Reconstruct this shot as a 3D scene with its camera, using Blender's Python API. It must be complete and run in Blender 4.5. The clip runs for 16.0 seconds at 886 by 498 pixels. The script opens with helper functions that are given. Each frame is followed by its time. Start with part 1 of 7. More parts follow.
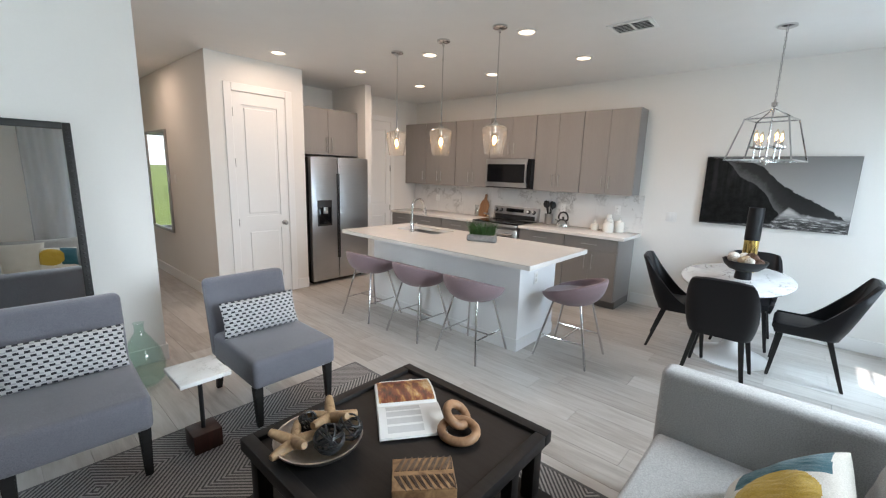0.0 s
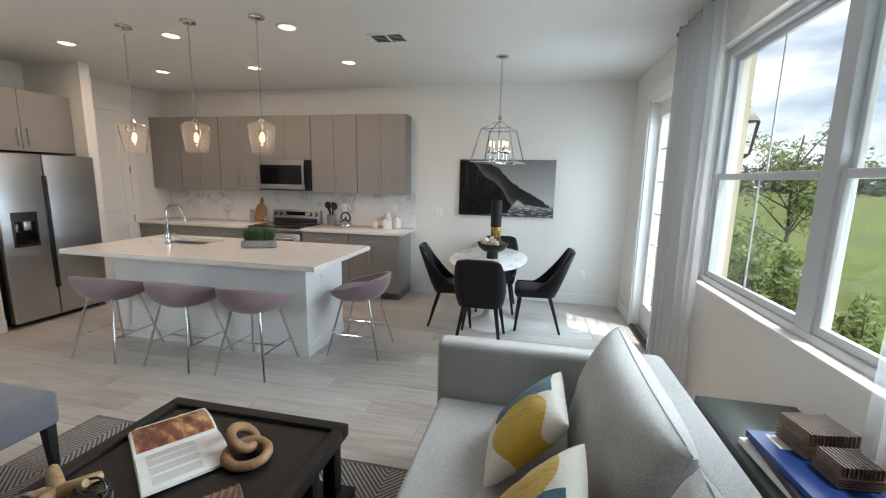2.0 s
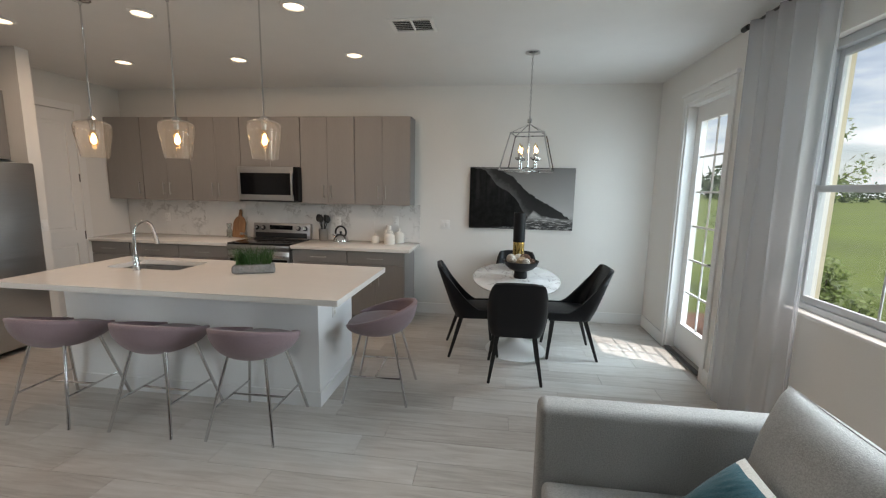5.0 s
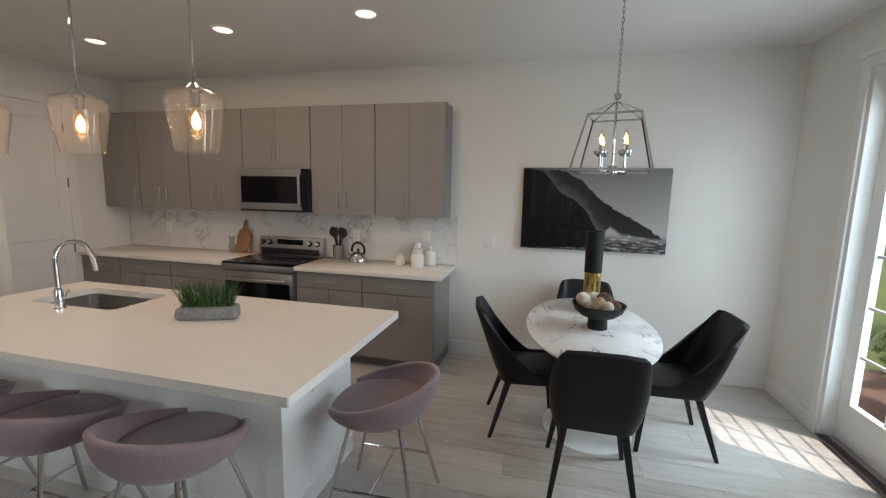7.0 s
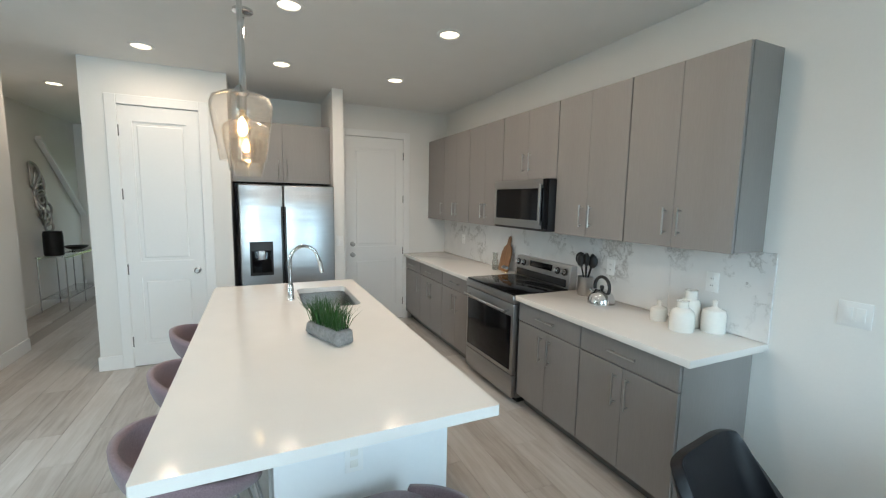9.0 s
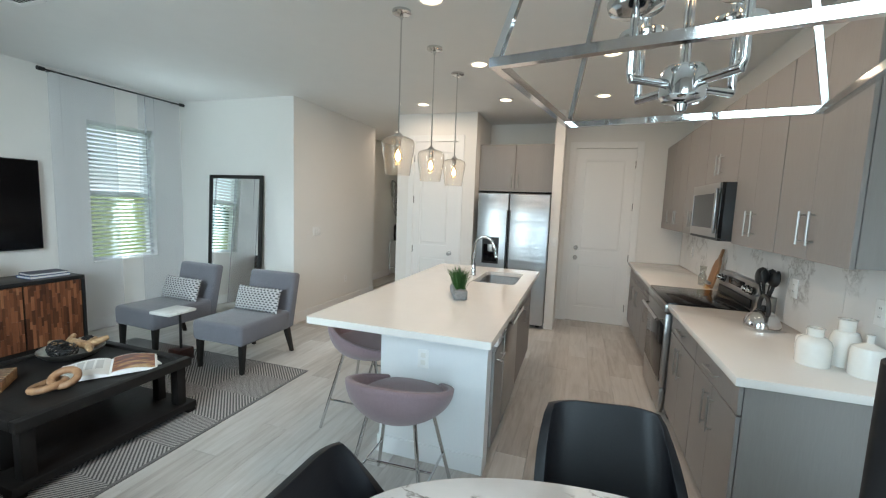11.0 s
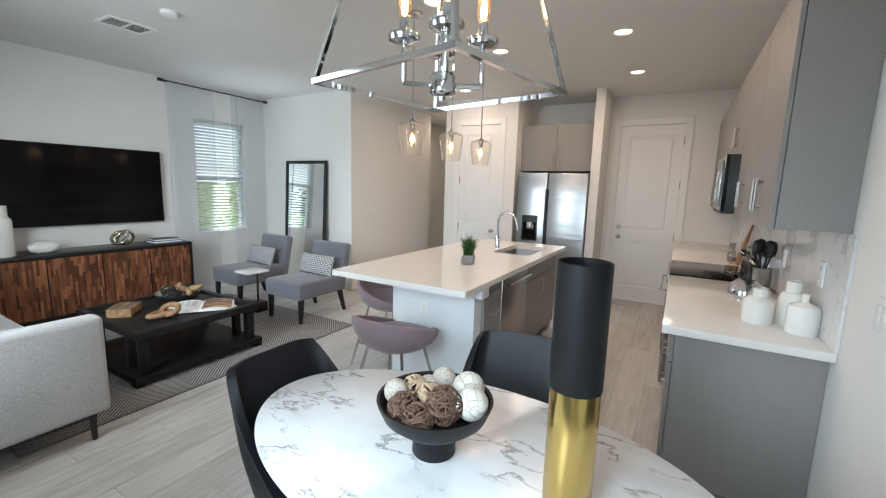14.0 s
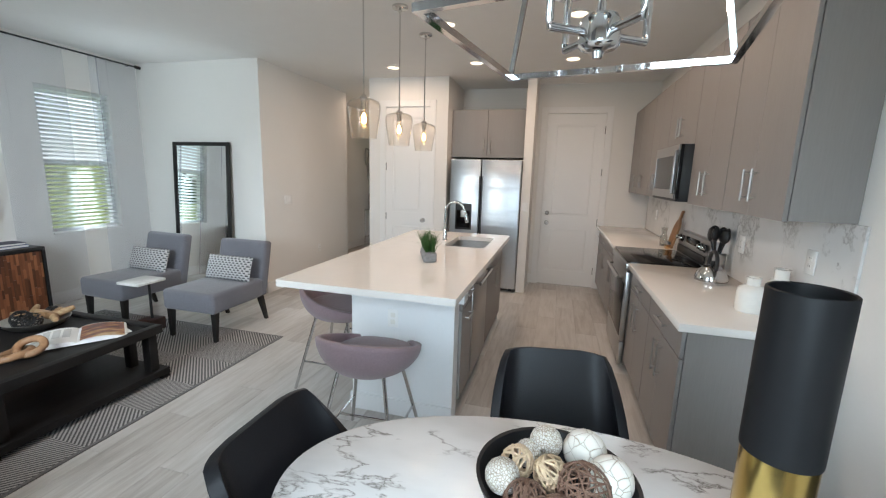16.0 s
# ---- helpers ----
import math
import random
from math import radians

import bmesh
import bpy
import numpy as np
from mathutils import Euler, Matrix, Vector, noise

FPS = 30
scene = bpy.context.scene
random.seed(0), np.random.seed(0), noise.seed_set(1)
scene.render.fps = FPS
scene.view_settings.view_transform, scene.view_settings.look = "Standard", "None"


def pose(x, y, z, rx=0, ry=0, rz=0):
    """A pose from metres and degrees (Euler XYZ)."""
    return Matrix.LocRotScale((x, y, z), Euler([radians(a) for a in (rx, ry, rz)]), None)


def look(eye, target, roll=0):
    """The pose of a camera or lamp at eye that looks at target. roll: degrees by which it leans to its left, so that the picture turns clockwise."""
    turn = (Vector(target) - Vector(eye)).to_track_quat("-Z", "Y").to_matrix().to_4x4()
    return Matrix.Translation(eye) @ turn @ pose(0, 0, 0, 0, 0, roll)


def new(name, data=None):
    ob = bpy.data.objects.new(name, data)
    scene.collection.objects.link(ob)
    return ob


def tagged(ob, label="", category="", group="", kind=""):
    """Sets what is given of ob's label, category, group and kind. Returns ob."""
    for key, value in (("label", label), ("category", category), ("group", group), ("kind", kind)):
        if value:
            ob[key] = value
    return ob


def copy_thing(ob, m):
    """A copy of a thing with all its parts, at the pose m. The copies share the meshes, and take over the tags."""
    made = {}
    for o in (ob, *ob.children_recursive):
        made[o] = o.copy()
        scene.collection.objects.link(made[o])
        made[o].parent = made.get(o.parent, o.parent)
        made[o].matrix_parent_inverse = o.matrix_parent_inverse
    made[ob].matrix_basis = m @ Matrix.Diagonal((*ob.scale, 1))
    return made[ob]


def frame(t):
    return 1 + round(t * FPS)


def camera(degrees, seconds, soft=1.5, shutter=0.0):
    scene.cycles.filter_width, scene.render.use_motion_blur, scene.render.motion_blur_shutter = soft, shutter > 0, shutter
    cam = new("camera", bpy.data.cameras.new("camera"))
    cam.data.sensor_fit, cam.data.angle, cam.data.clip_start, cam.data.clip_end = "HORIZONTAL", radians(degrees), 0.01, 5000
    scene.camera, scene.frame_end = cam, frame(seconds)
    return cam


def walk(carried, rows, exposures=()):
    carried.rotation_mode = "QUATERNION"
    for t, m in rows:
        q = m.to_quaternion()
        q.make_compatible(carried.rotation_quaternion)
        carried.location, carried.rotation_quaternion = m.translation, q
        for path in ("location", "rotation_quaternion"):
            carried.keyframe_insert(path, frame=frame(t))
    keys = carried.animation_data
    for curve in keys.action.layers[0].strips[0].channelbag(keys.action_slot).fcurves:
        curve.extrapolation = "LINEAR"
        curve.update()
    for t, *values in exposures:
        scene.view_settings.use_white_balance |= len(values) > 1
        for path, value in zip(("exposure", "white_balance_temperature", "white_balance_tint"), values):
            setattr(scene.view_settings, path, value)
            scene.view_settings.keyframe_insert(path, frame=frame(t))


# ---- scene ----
cam = camera(94.5, 16.0, soft=1.2)
PATH = [
    (0, (0.304, 0.096, 1.619), (-1.002, 1.565, 1.248), 1.7),
    (0.5, (0.304, 0.036, 1.635), (-0.818, 1.649, 1.265), 1.4),
    (1, (0.25, 0.065, 1.606), (-0.623, 1.83, 1.254), 1.3),
    (1.5, (0.27, 0.094, 1.601), (-0.352, 1.964, 1.259), 1.3),
    (2, (0.357, 0.097, 1.589), (-0.065, 2.024, 1.259), 1.2),
    (2.5, (0.405, 0.091, 1.558), (0.102, 2.042, 1.24), 1.1),
    (3, (0.386, 0.098, 1.562), (0.134, 2.057, 1.247), 1.0),
    (3.5, (0.191, 0.204, 1.546), (-0.058, 2.165, 1.243), 1.1),
    (4, (-0.075, 0.298, 1.564), (-0.324, 2.26, 1.272), 1.1),
    (6.3, (-0.392, 1.176, 1.634), (-0.666, 3.135, 1.34), 1.2),
    (6.5, (-0.41, 1.319, 1.622), (-0.713, 3.276, 1.346), 1.0),
    (7, (-0.415, 1.703, 1.636), (-0.897, 3.624, 1.36), 1.2),
    (7.5, (-0.449, 2.081, 1.656), (-1.241, 3.898, 1.388), 1.4),
    (8, (-0.426, 2.482, 1.646), (-1.611, 4.073, 1.39), 1.3),
    (8.5, (-0.299, 2.846, 1.641), (-1.85, 4.084, 1.388), 1.2),
    (9, (-0.069, 3.195, 1.64), (-1.876, 4.019, 1.406), 1.0),
    (9.5, (0.219, 3.52, 1.631), (-1.727, 3.929, 1.415), 1.3),
    (10, (0.439, 3.807, 1.58), (-1.551, 3.849, 1.375), 1.9),
    (12.3, (0.828, 4.893, 1.607), (-0.798, 3.753, 1.368), 1.7),
    (12.5, (0.824, 4.949, 1.6), (-0.784, 3.785, 1.357), 1.7),
    (13, (0.84, 5.028, 1.581), (-0.768, 3.866, 1.321), 1.7),
    (13.5, (0.876, 5.049, 1.551), (-0.777, 3.958, 1.272), 1.7),
    (14, (0.902, 5.035, 1.535), (-0.816, 4.056, 1.237), 1.7),
    (14.5, (0.913, 4.974, 1.537), (-0.867, 4.119, 1.219), 1.7),
    (15, (0.878, 4.861, 1.533), (-0.949, 4.12, 1.199), 1.6),
    (15.5, (0.83, 4.655, 1.552), (-1.035, 4.024, 1.203), 1.6),
    (16, (0.749, 4.436, 1.549), (-1.151, 3.921, 1.195), 1.7),
]
EXPOSURES = [(0, 0.3, 6250, 16), (1, 0.1, 6350, 16), (2, -0.03, 6450, 14), (3, -0.2, 6750, 17), (3.5, -0.26, 6950, 17), (4, -0.33, 6500, 14), (6.5, -0.36, 6850, 17), (7, -0.4, 6700, 16), (7.5, -0.25, 6700, 15), (8, 0.0, 6200, 9), (9, 0.2, 5750, 4), (10, 0.14, 5800, 3), (12.5, 0.2, 6250, 14), (16, 0.13, 6250, 14)]
walk(cam, [(t, look(eye, target, roll)) for t, eye, target, roll in PATH], EXPOSURES)

# ---------------------------------------------------------------- world, sun, lights
world = bpy.data.worlds.new("world")
scene.world = world
world.use_nodes = True
wn, wl = world.node_tree.nodes, world.node_tree.links
wn.clear()
SUN_DIR = Vector((-0.36, 0.17, -1.0)).normalized()


def wnode(kind, **kw):
    n = wn.new(kind)
    for k, v in kw.items():
        n.inputs[k].default_value = v
    return n


sky = wn.new("ShaderNodeTexSky")
sky.sky_type, sky.sun_disc = "NISHITA", False
sky.sun_elevation = math.asin(-SUN_DIR.z)
sky.sun_rotation = math.atan2(-SUN_DIR.x, -SUN_DIR.y)
coord = wn.new("ShaderNodeTexCoord")
stretch = wn.new("ShaderNodeMapping")
stretch.inputs["Scale"].default_value = (1.0, 1.0, 3.0)
cloud = wnode("ShaderNodeTexNoise", Scale=2.6, Detail=8.0, Roughness=0.58)
ramp = wn.new("ShaderNodeValToRGB")
ramp.color_ramp.elements[0].position, ramp.color_ramp.elements[1].position = 0.30, 0.52
shade = wnode("ShaderNodeTexNoise", Scale=5.0, Detail=6.0)
tone = wn.new("ShaderNodeValToRGB")
tone.color_ramp.elements[0].color, tone.color_ramp.elements[1].color = (6.6, 7.3, 8.0, 1), (11.0, 11.2, 11.2, 1)
tone.color_ramp.elements[0].position, tone.color_ramp.elements[1].position = 0.35, 0.65
mix = wn.new("ShaderNodeMixRGB")
back = wn.new("ShaderNodeBackground")
back.inputs["Strength"].default_value = 0.15
wout = wn.new("ShaderNodeOutputWorld")
wl.new(coord.outputs["Generated"], stretch.inputs["Vector"])
wl.new(stretch.outputs["Vector"], cloud.inputs["Vector"])
wl.new(stretch.outputs["Vector"], shade.inputs["Vector"])
wl.new(cloud.outputs["Fac"], ramp.inputs["Fac"])
wl.new(shade.outputs["Fac"], tone.inputs["Fac"])
wl.new(ramp.outputs["Color"], mix.inputs["Fac"])
wl.new(sky.outputs["Color"], mix.inputs["Color1"])
wl.new(tone.outputs["Color"], mix.inputs["Color2"])
wl.new(mix.outputs["Color"], back.inputs["Color"])
wl.new(back.outputs["Background"], wout.inputs["Surface"])

sun = new("sun", bpy.data.lights.new("sun", "SUN"))
sun.data.energy, sun.data.angle, sun.data.color = 5.0, radians(0.6), (1.0, 0.95, 0.87)
sun.matrix_world = look((0, 0, 30), Vector((0, 0, 30)) + SUN_DIR)

DAY, DAY_DOOR = (0.83, 0.97, 1.0), (0.74, 0.95, 1.05)
# lamps added in the openings for sky light and, facing up, lawn bounce: middle, size along the wall, height, way it
# faces, spread, power
for at, width, height, way, spread, power in (
        ((1.552, 2.25, 1.70), 1.30, 1.45, (-1.0, -0.42, -0.26), 96, 40.0),
        ((1.552, 2.25, 1.70), 1.30, 1.45, (-0.8, 0.0, 1.0), 96, 7.0),
        ((1.552, 2.25, 1.70), 1.30, 1.45, (-0.7, 1.0, -0.05), 90, 7.0),
        ((1.522, 4.55, 1.30), 0.46, 1.90, (-0.6, 1.0, -0.10), 100, 5.5),
        ((1.522, 4.55, 1.30), 0.46, 1.90, (-1.0, -0.05, -0.58), 96, 20.0),
        ((1.522, 4.55, 1.30), 0.46, 1.90, (-0.75, 0.0, 1.0), 84, 4.0),
        ((-2.795, -0.865, 1.58), 0.60, 1.50, (0.0, 0.65, 1.0), 100, 3.5),
        ((-2.795, -0.865, 1.58), 0.24, 1.50, (-0.05, 1.0, -0.4), 56, 6.0)):
    day = new("window_daylight", bpy.data.lights.new("window_daylight", "AREA"))
    day.data.shape, day.data.size, day.data.size_y = "RECTANGLE", width, height
    day.data.energy, day.data.color, day.data.spread = power, DAY_DOOR if at[1] > 4.0 else DAY, radians(spread)
    day.matrix_world = look(at, Vector(at) + Vector(way))

CAN_POWER, CAN_COLOUR = 5.2, (1.0, 0.74, 0.53)
H = 2.83                                        # ceiling height
CANS = [(-1.68, 4.45), (-2.88, 4.5), (-4.15, 4.5), (-1.74, 3.40), (-2.92, 3.42), (-4.15, 3.44), (-4.2, 2.40), (-6.0, 1.25)]


# ---------------------------------------------------------------- materials
def tree(name):
    m = bpy.data.materials.new(name)
    m.use_nodes = True
    nt = m.node_tree
    return m, nt, nt.nodes["Principled BSDF"]


def nd(nt, kind, links=(), **kw):
    """A node with its inputs set by name (spaces as underscores), then linked."""
    n = nt.nodes.new(kind)
    for k, v in kw.items():
        n.inputs[k.replace("_", " ")].default_value = v
    for key, sock in links:
        nt.links.new(sock, n.inputs[key])
    return n


def maths(nt, op, a, b=0.0, c=None):
    n = nt.nodes.new("ShaderNodeMath")
    n.operation = op
    for i, v in enumerate((a, b) if c is None else (a, b, c)):
        if isinstance(v, (int, float)):
            n.inputs[i].default_value = v
        else:
            nt.links.new(v, n.inputs[i])
    return n.outputs[0]


def ramp_of(nt, fac, stops, interpolation="LINEAR"):
    n = nt.nodes.new("ShaderNodeValToRGB")
    cr = n.color_ramp
    cr.interpolation = interpolation
    while len(cr.elements) < len(stops):
        cr.elements.new(0.5)
    for e, (p, c) in zip(cr.elements, stops):
        e.position = p
        e.color = (c, c, c, 1) if isinstance(c, (int, float)) else (*c, 1)
    nt.links.new(fac, n.inputs["Fac"])
    return n.outputs["Color"]


def coords(nt, scale=(1, 1, 1), rot=(0, 0, 0), which="Object"):
    tc = nt.nodes.new("ShaderNodeTexCoord")
    mp = nt.nodes.new("ShaderNodeMapping")
    mp.inputs["Scale"].default_value = scale
    mp.inputs["Rotation"].default_value = rot
    nt.links.new(tc.outputs[which], mp.inputs["Vector"])
    return mp.outputs["Vector"]


def bump(nt, bsdf, height, strength=0.2, distance=0.01):
    b = nd(nt, "ShaderNodeBump", [("Height", height)], Strength=strength, Distance=distance)
    nt.links.new(b.outputs["Normal"], bsdf.inputs["Normal"])


def plain(name, col, rough=0.5, metal=0.0, vary=0.06, grain=60.0, stretch_=(1, 1, 1), relief=0.05, coat=0.0, sheen=0.0, spec=0.5):
    """Paint, lacquer, metal or cloth with two scales of variation."""
    m, nt, p = tree(name)
    v = coords(nt, stretch_)
    fine = nd(nt, "ShaderNodeTexNoise", [("Vector", v)], Scale=grain, Detail=4.0, Roughness=0.6)
    big = nd(nt, "ShaderNodeTexNoise", [("Vector", v)], Scale=grain * 0.04, Detail=3.0)
    f = maths(nt, "ADD", maths(nt, "MULTIPLY", fine.outputs["Fac"], 0.5), maths(nt, "MULTIPLY", big.outputs["Fac"], 0.5))
    lo, hi = tuple(c * (1 - vary) for c in col), tuple(min(1, c * (1 + vary)) for c in col)
    nt.links.new(ramp_of(nt, f, [(0.3, lo), (0.7, hi)]), p.inputs["Base Color"])
    r = maths(nt, "ADD", maths(nt, "MULTIPLY", big.outputs["Fac"], 0.12), rough - 0.06)
    nt.links.new(r, p.inputs["Roughness"])
    p.inputs["Metallic"].default_value = metal
    p.inputs["Coat Weight"].default_value = coat
    p.inputs["Specular IOR Level"].default_value = spec
    p.inputs["Sheen Weight"].default_value = sheen
    if relief:
        bump(nt, p, fine.outputs["Fac"], relief, 0.004)
    return m


def glow(name, col, strength):
    m, nt, p = tree(name)
    p.inputs["Base Color"].default_value = (*col, 1)
    p.inputs["Emission Color"].default_value = (*col, 1)
    p.inputs["Emission Strength"].default_value = strength
    return m


def glass(name, tint=(1, 1, 1), rough=0.0, thin_edge=0.6, haze=0.0, haze_colour=(1, 1, 1)):
    """Thin clear glass: mostly let through, with a clear gloss on top."""
    m = bpy.data.materials.new(name)
    m.use_nodes = True
    nt = m.node_tree
    nt.nodes.clear()
    out = nt.nodes.new("ShaderNodeOutputMaterial")
    tr = nd(nt, "ShaderNodeBsdfTransparent", Color=(*tint, 1))
    if haze:
        tl = nd(nt, "ShaderNodeBsdfTranslucent", Color=(*haze_colour, 1))
        tr = nd(nt, "ShaderNodeMixShader", [(1, tr.outputs[0]), (2, tl.outputs[0])], Fac=haze)
    gl = nd(nt, "ShaderNodeBsdfGlossy", Roughness=rough)
    fr = nd(nt, "ShaderNodeLayerWeight", Blend=0.5)
    edge = maths(nt, "POWER", fr.outputs["Facing"], 4.0)
    mx = nd(nt, "ShaderNodeMixShader", [(0, maths(nt, "ADD", maths(nt, "MULTIPLY", edge, thin_edge), 0.035)), (1, tr.outputs[0]), (2, gl.outputs[0])])
    nt.links.new(mx.outputs[0], out.inputs["Surface"])
    return m


def sheer(name, cover=0.24):
    m = bpy.data.materials.new(name)
    m.use_nodes = True
    nt = m.node_tree
    nt.nodes.clear()
    out = nt.nodes.new("ShaderNodeOutputMaterial")
    tr = nd(nt, "ShaderNodeBsdfTransparent", Color=(0.97, 0.98, 1, 1))
    di = nd(nt, "ShaderNodeBsdfDiffuse", Color=(0.78, 0.80, 0.83, 1))
    tl = nd(nt, "ShaderNodeBsdfTranslucent", Color=(0.56, 0.59, 0.63, 1))
    cloth = nd(nt, "ShaderNodeMixShader", [(1, di.outputs[0]), (2, tl.outputs[0])], Fac=0.45)
    weave = nd(nt, "ShaderNodeTexNoise", [("Vector", coords(nt, (3, 3, 0.6)))], Scale=1.0, Detail=2.0)
    fac = maths(nt, "ADD", maths(nt, "MULTIPLY", weave.outputs["Fac"], 0.08), cover)
    mx = nd(nt, "ShaderNodeMixShader", [(0, fac), (1, tr.outputs[0]), (2, cloth.outputs[0])])
    nt.links.new(mx.outputs[0], out.inputs["Surface"])
    return m


def slat_vinyl():
    """White vinyl slats that let some daylight through."""
    m = bpy.data.materials.new("blind_slat")
    m.use_nodes = True
    nt = m.node_tree
    nt.nodes.clear()
    out = nt.nodes.new("ShaderNodeOutputMaterial")
    di = nd(nt, "ShaderNodeBsdfDiffuse", Color=(0.80, 0.81, 0.80, 1))
    tl = nd(nt, "ShaderNodeBsdfTranslucent", Color=(0.80, 0.83, 0.82, 1))
    mx = nd(nt, "ShaderNodeMixShader", [(1, di.outputs[0]), (2, tl.outputs[0])], Fac=0.65)
    nt.links.new(mx.outputs[0], out.inputs["Surface"])
    return m


def fabric(name, a, b, scale=220.0, rough=0.95, relief=0.5, stretch_=(1, 1, 1)):
    """Woven cloth: threads of two colours, with soft larger unevenness."""
    m, nt, p = tree(name)
    v = coords(nt, stretch_)
    n1 = nd(nt, "ShaderNodeTexNoise", [("Vector", v)], Scale=scale, Detail=3.0, Roughness=0.7)
    n2 = nd(nt, "ShaderNodeTexNoise", [("Vector", v)], Scale=3.0, Detail=3.0)
    f = maths(nt, "ADD", maths(nt, "MULTIPLY", n1.outputs["Fac"], 0.8), maths(nt, "MULTIPLY", n2.outputs["Fac"], 0.2))
    nt.links.new(ramp_of(nt, f, [(0.36, a), (0.62, b)]), p.inputs["Base Color"])
    p.inputs["Roughness"].default_value = rough
    p.inputs["Sheen Weight"].default_value = 0.25
    bump(nt, p, n1.outputs["Fac"], relief, 0.003)
    return m


def marble(name, base=(0.86, 0.85, 0.84), vein=(0.25, 0.25, 0.26), scale=2.2, amount=1.0, rough=0.12, gate_at=(0.44, 0.6), vein_at=(0.018, 0.06), warp_by=0.55, run=(1, 1, 1)):
    m, nt, p = tree(name)
    v = coords(nt, run, (0.4, 0.3, 0.6))
    warp = nd(nt, "ShaderNodeTexNoise", [("Vector", v)], Scale=scale * 1.4, Detail=6.0, Roughness=0.6)
    vm = nt.nodes.new("ShaderNodeVectorMath")
    vm.operation = "MULTIPLY_ADD"
    nt.links.new(warp.outputs["Color"], vm.inputs[0])
    vm.inputs[1].default_value = (warp_by, warp_by, warp_by)
    nt.links.new(v, vm.inputs[2])
    w = nd(nt, "ShaderNodeTexNoise", [("Vector", vm.outputs[0])], Scale=scale, Detail=7.0, Roughness=0.55)
    ridge = maths(nt, "ABSOLUTE", maths(nt, "SUBTRACT", w.outputs["Fac"], 0.5))
    thin = ramp_of(nt, ridge, [(0.0, 1.0), (vein_at[0], 0.4), (vein_at[1], 0.0)])
    gate = nd(nt, "ShaderNodeTexNoise", [("Vector", v)], Scale=scale * 0.9, Detail=2.0)
    g = ramp_of(nt, gate.outputs["Fac"], [(gate_at[0], 0.0), (gate_at[1], 1.0)])
    f = maths(nt, "MULTIPLY", maths(nt, "MULTIPLY", thin, g), amount)
    soft = nd(nt, "ShaderNodeTexNoise", [("Vector", v)], Scale=scale * 1.2, Detail=4.0)
    ground = ramp_of(nt, soft.outputs["Fac"], [(0.35, tuple(c * 0.9 for c in base)), (0.6, base)])
    mx = nd(nt, "ShaderNodeMixRGB", [("Fac", f), ("Color1", ground)], Color2=(*vein, 1))
    nt.links.new(mx.outputs[0], p.inputs["Base Color"])
    p.inputs["Roughness"].default_value = rough
    return m


def plank_mat():
    m, nt, p = tree("grey_oak_tile")
    info = nt.nodes.new("ShaderNodeObjectInfo")
    tc = nt.nodes.new("ShaderNodeTexCoord")
    off = nd(nt, "ShaderNodeCombineXYZ", [("X", maths(nt, "MULTIPLY", info.outputs["Random"], 37.0)), ("Y", maths(nt, "MULTIPLY", info.outputs["Random"], 91.0))])
    add = nt.nodes.new("ShaderNodeVectorMath")
    nt.links.new(tc.outputs["Object"], add.inputs[0])
    nt.links.new(off.outputs[0], add.inputs[1])
    mp = nt.nodes.new("ShaderNodeMapping")
    mp.inputs["Scale"].default_value = (1.6, 16.0, 1.0)
    nt.links.new(add.outputs[0], mp.inputs["Vector"])
    grain = nd(nt, "ShaderNodeTexNoise", [("Vector", mp.outputs[0])], Scale=1.6, Detail=8.0, Roughness=0.62, Distortion=0.6)
    cloud_ = nd(nt, "ShaderNodeTexNoise", [("Vector", add.outputs[0])], Scale=3.0, Detail=3.0)
    f = maths(nt, "ADD", maths(nt, "MULTIPLY", grain.outputs["Fac"], 0.62), maths(nt, "ADD", maths(nt, "MULTIPLY", cloud_.outputs["Fac"], 0.2), maths(nt, "MULTIPLY", info.outputs["Random"], 0.2)))
    nt.links.new(ramp_of(nt, f, [(0.3, (0.36, 0.325, 0.295)), (0.5, (0.51, 0.482, 0.45)), (0.72, (0.63, 0.61, 0.585))]), p.inputs["Base Color"])
    nt.links.new(maths(nt, "ADD", maths(nt, "MULTIPLY", grain.outputs["Fac"], 0.2), 0.30), p.inputs["Roughness"])
    bump(nt, p, grain.outputs["Fac"], 0.12, 0.003)
    return m


def brushed(name, col=(0.44, 0.435, 0.43), rough=0.30, along=(2, 120, 120)):
    m, nt, p = tree(name)
    n = nd(nt, "ShaderNodeTexNoise", [("Vector", coords(nt, along))], Scale=2.0, Detail=3.0)
    nt.links.new(ramp_of(nt, n.outputs["Fac"], [(0.3, tuple(c * 0.9 for c in col)), (0.7, col)]), p.inputs["Base Color"])
    nt.links.new(maths(nt, "ADD", maths(nt, "MULTIPLY", n.outputs["Fac"], 0.1), rough - 0.05), p.inputs["Roughness"])
    p.inputs["Metallic"].default_value = 1.0
    bump(nt, p, n.outputs["Fac"], 0.03, 0.002)
    return m


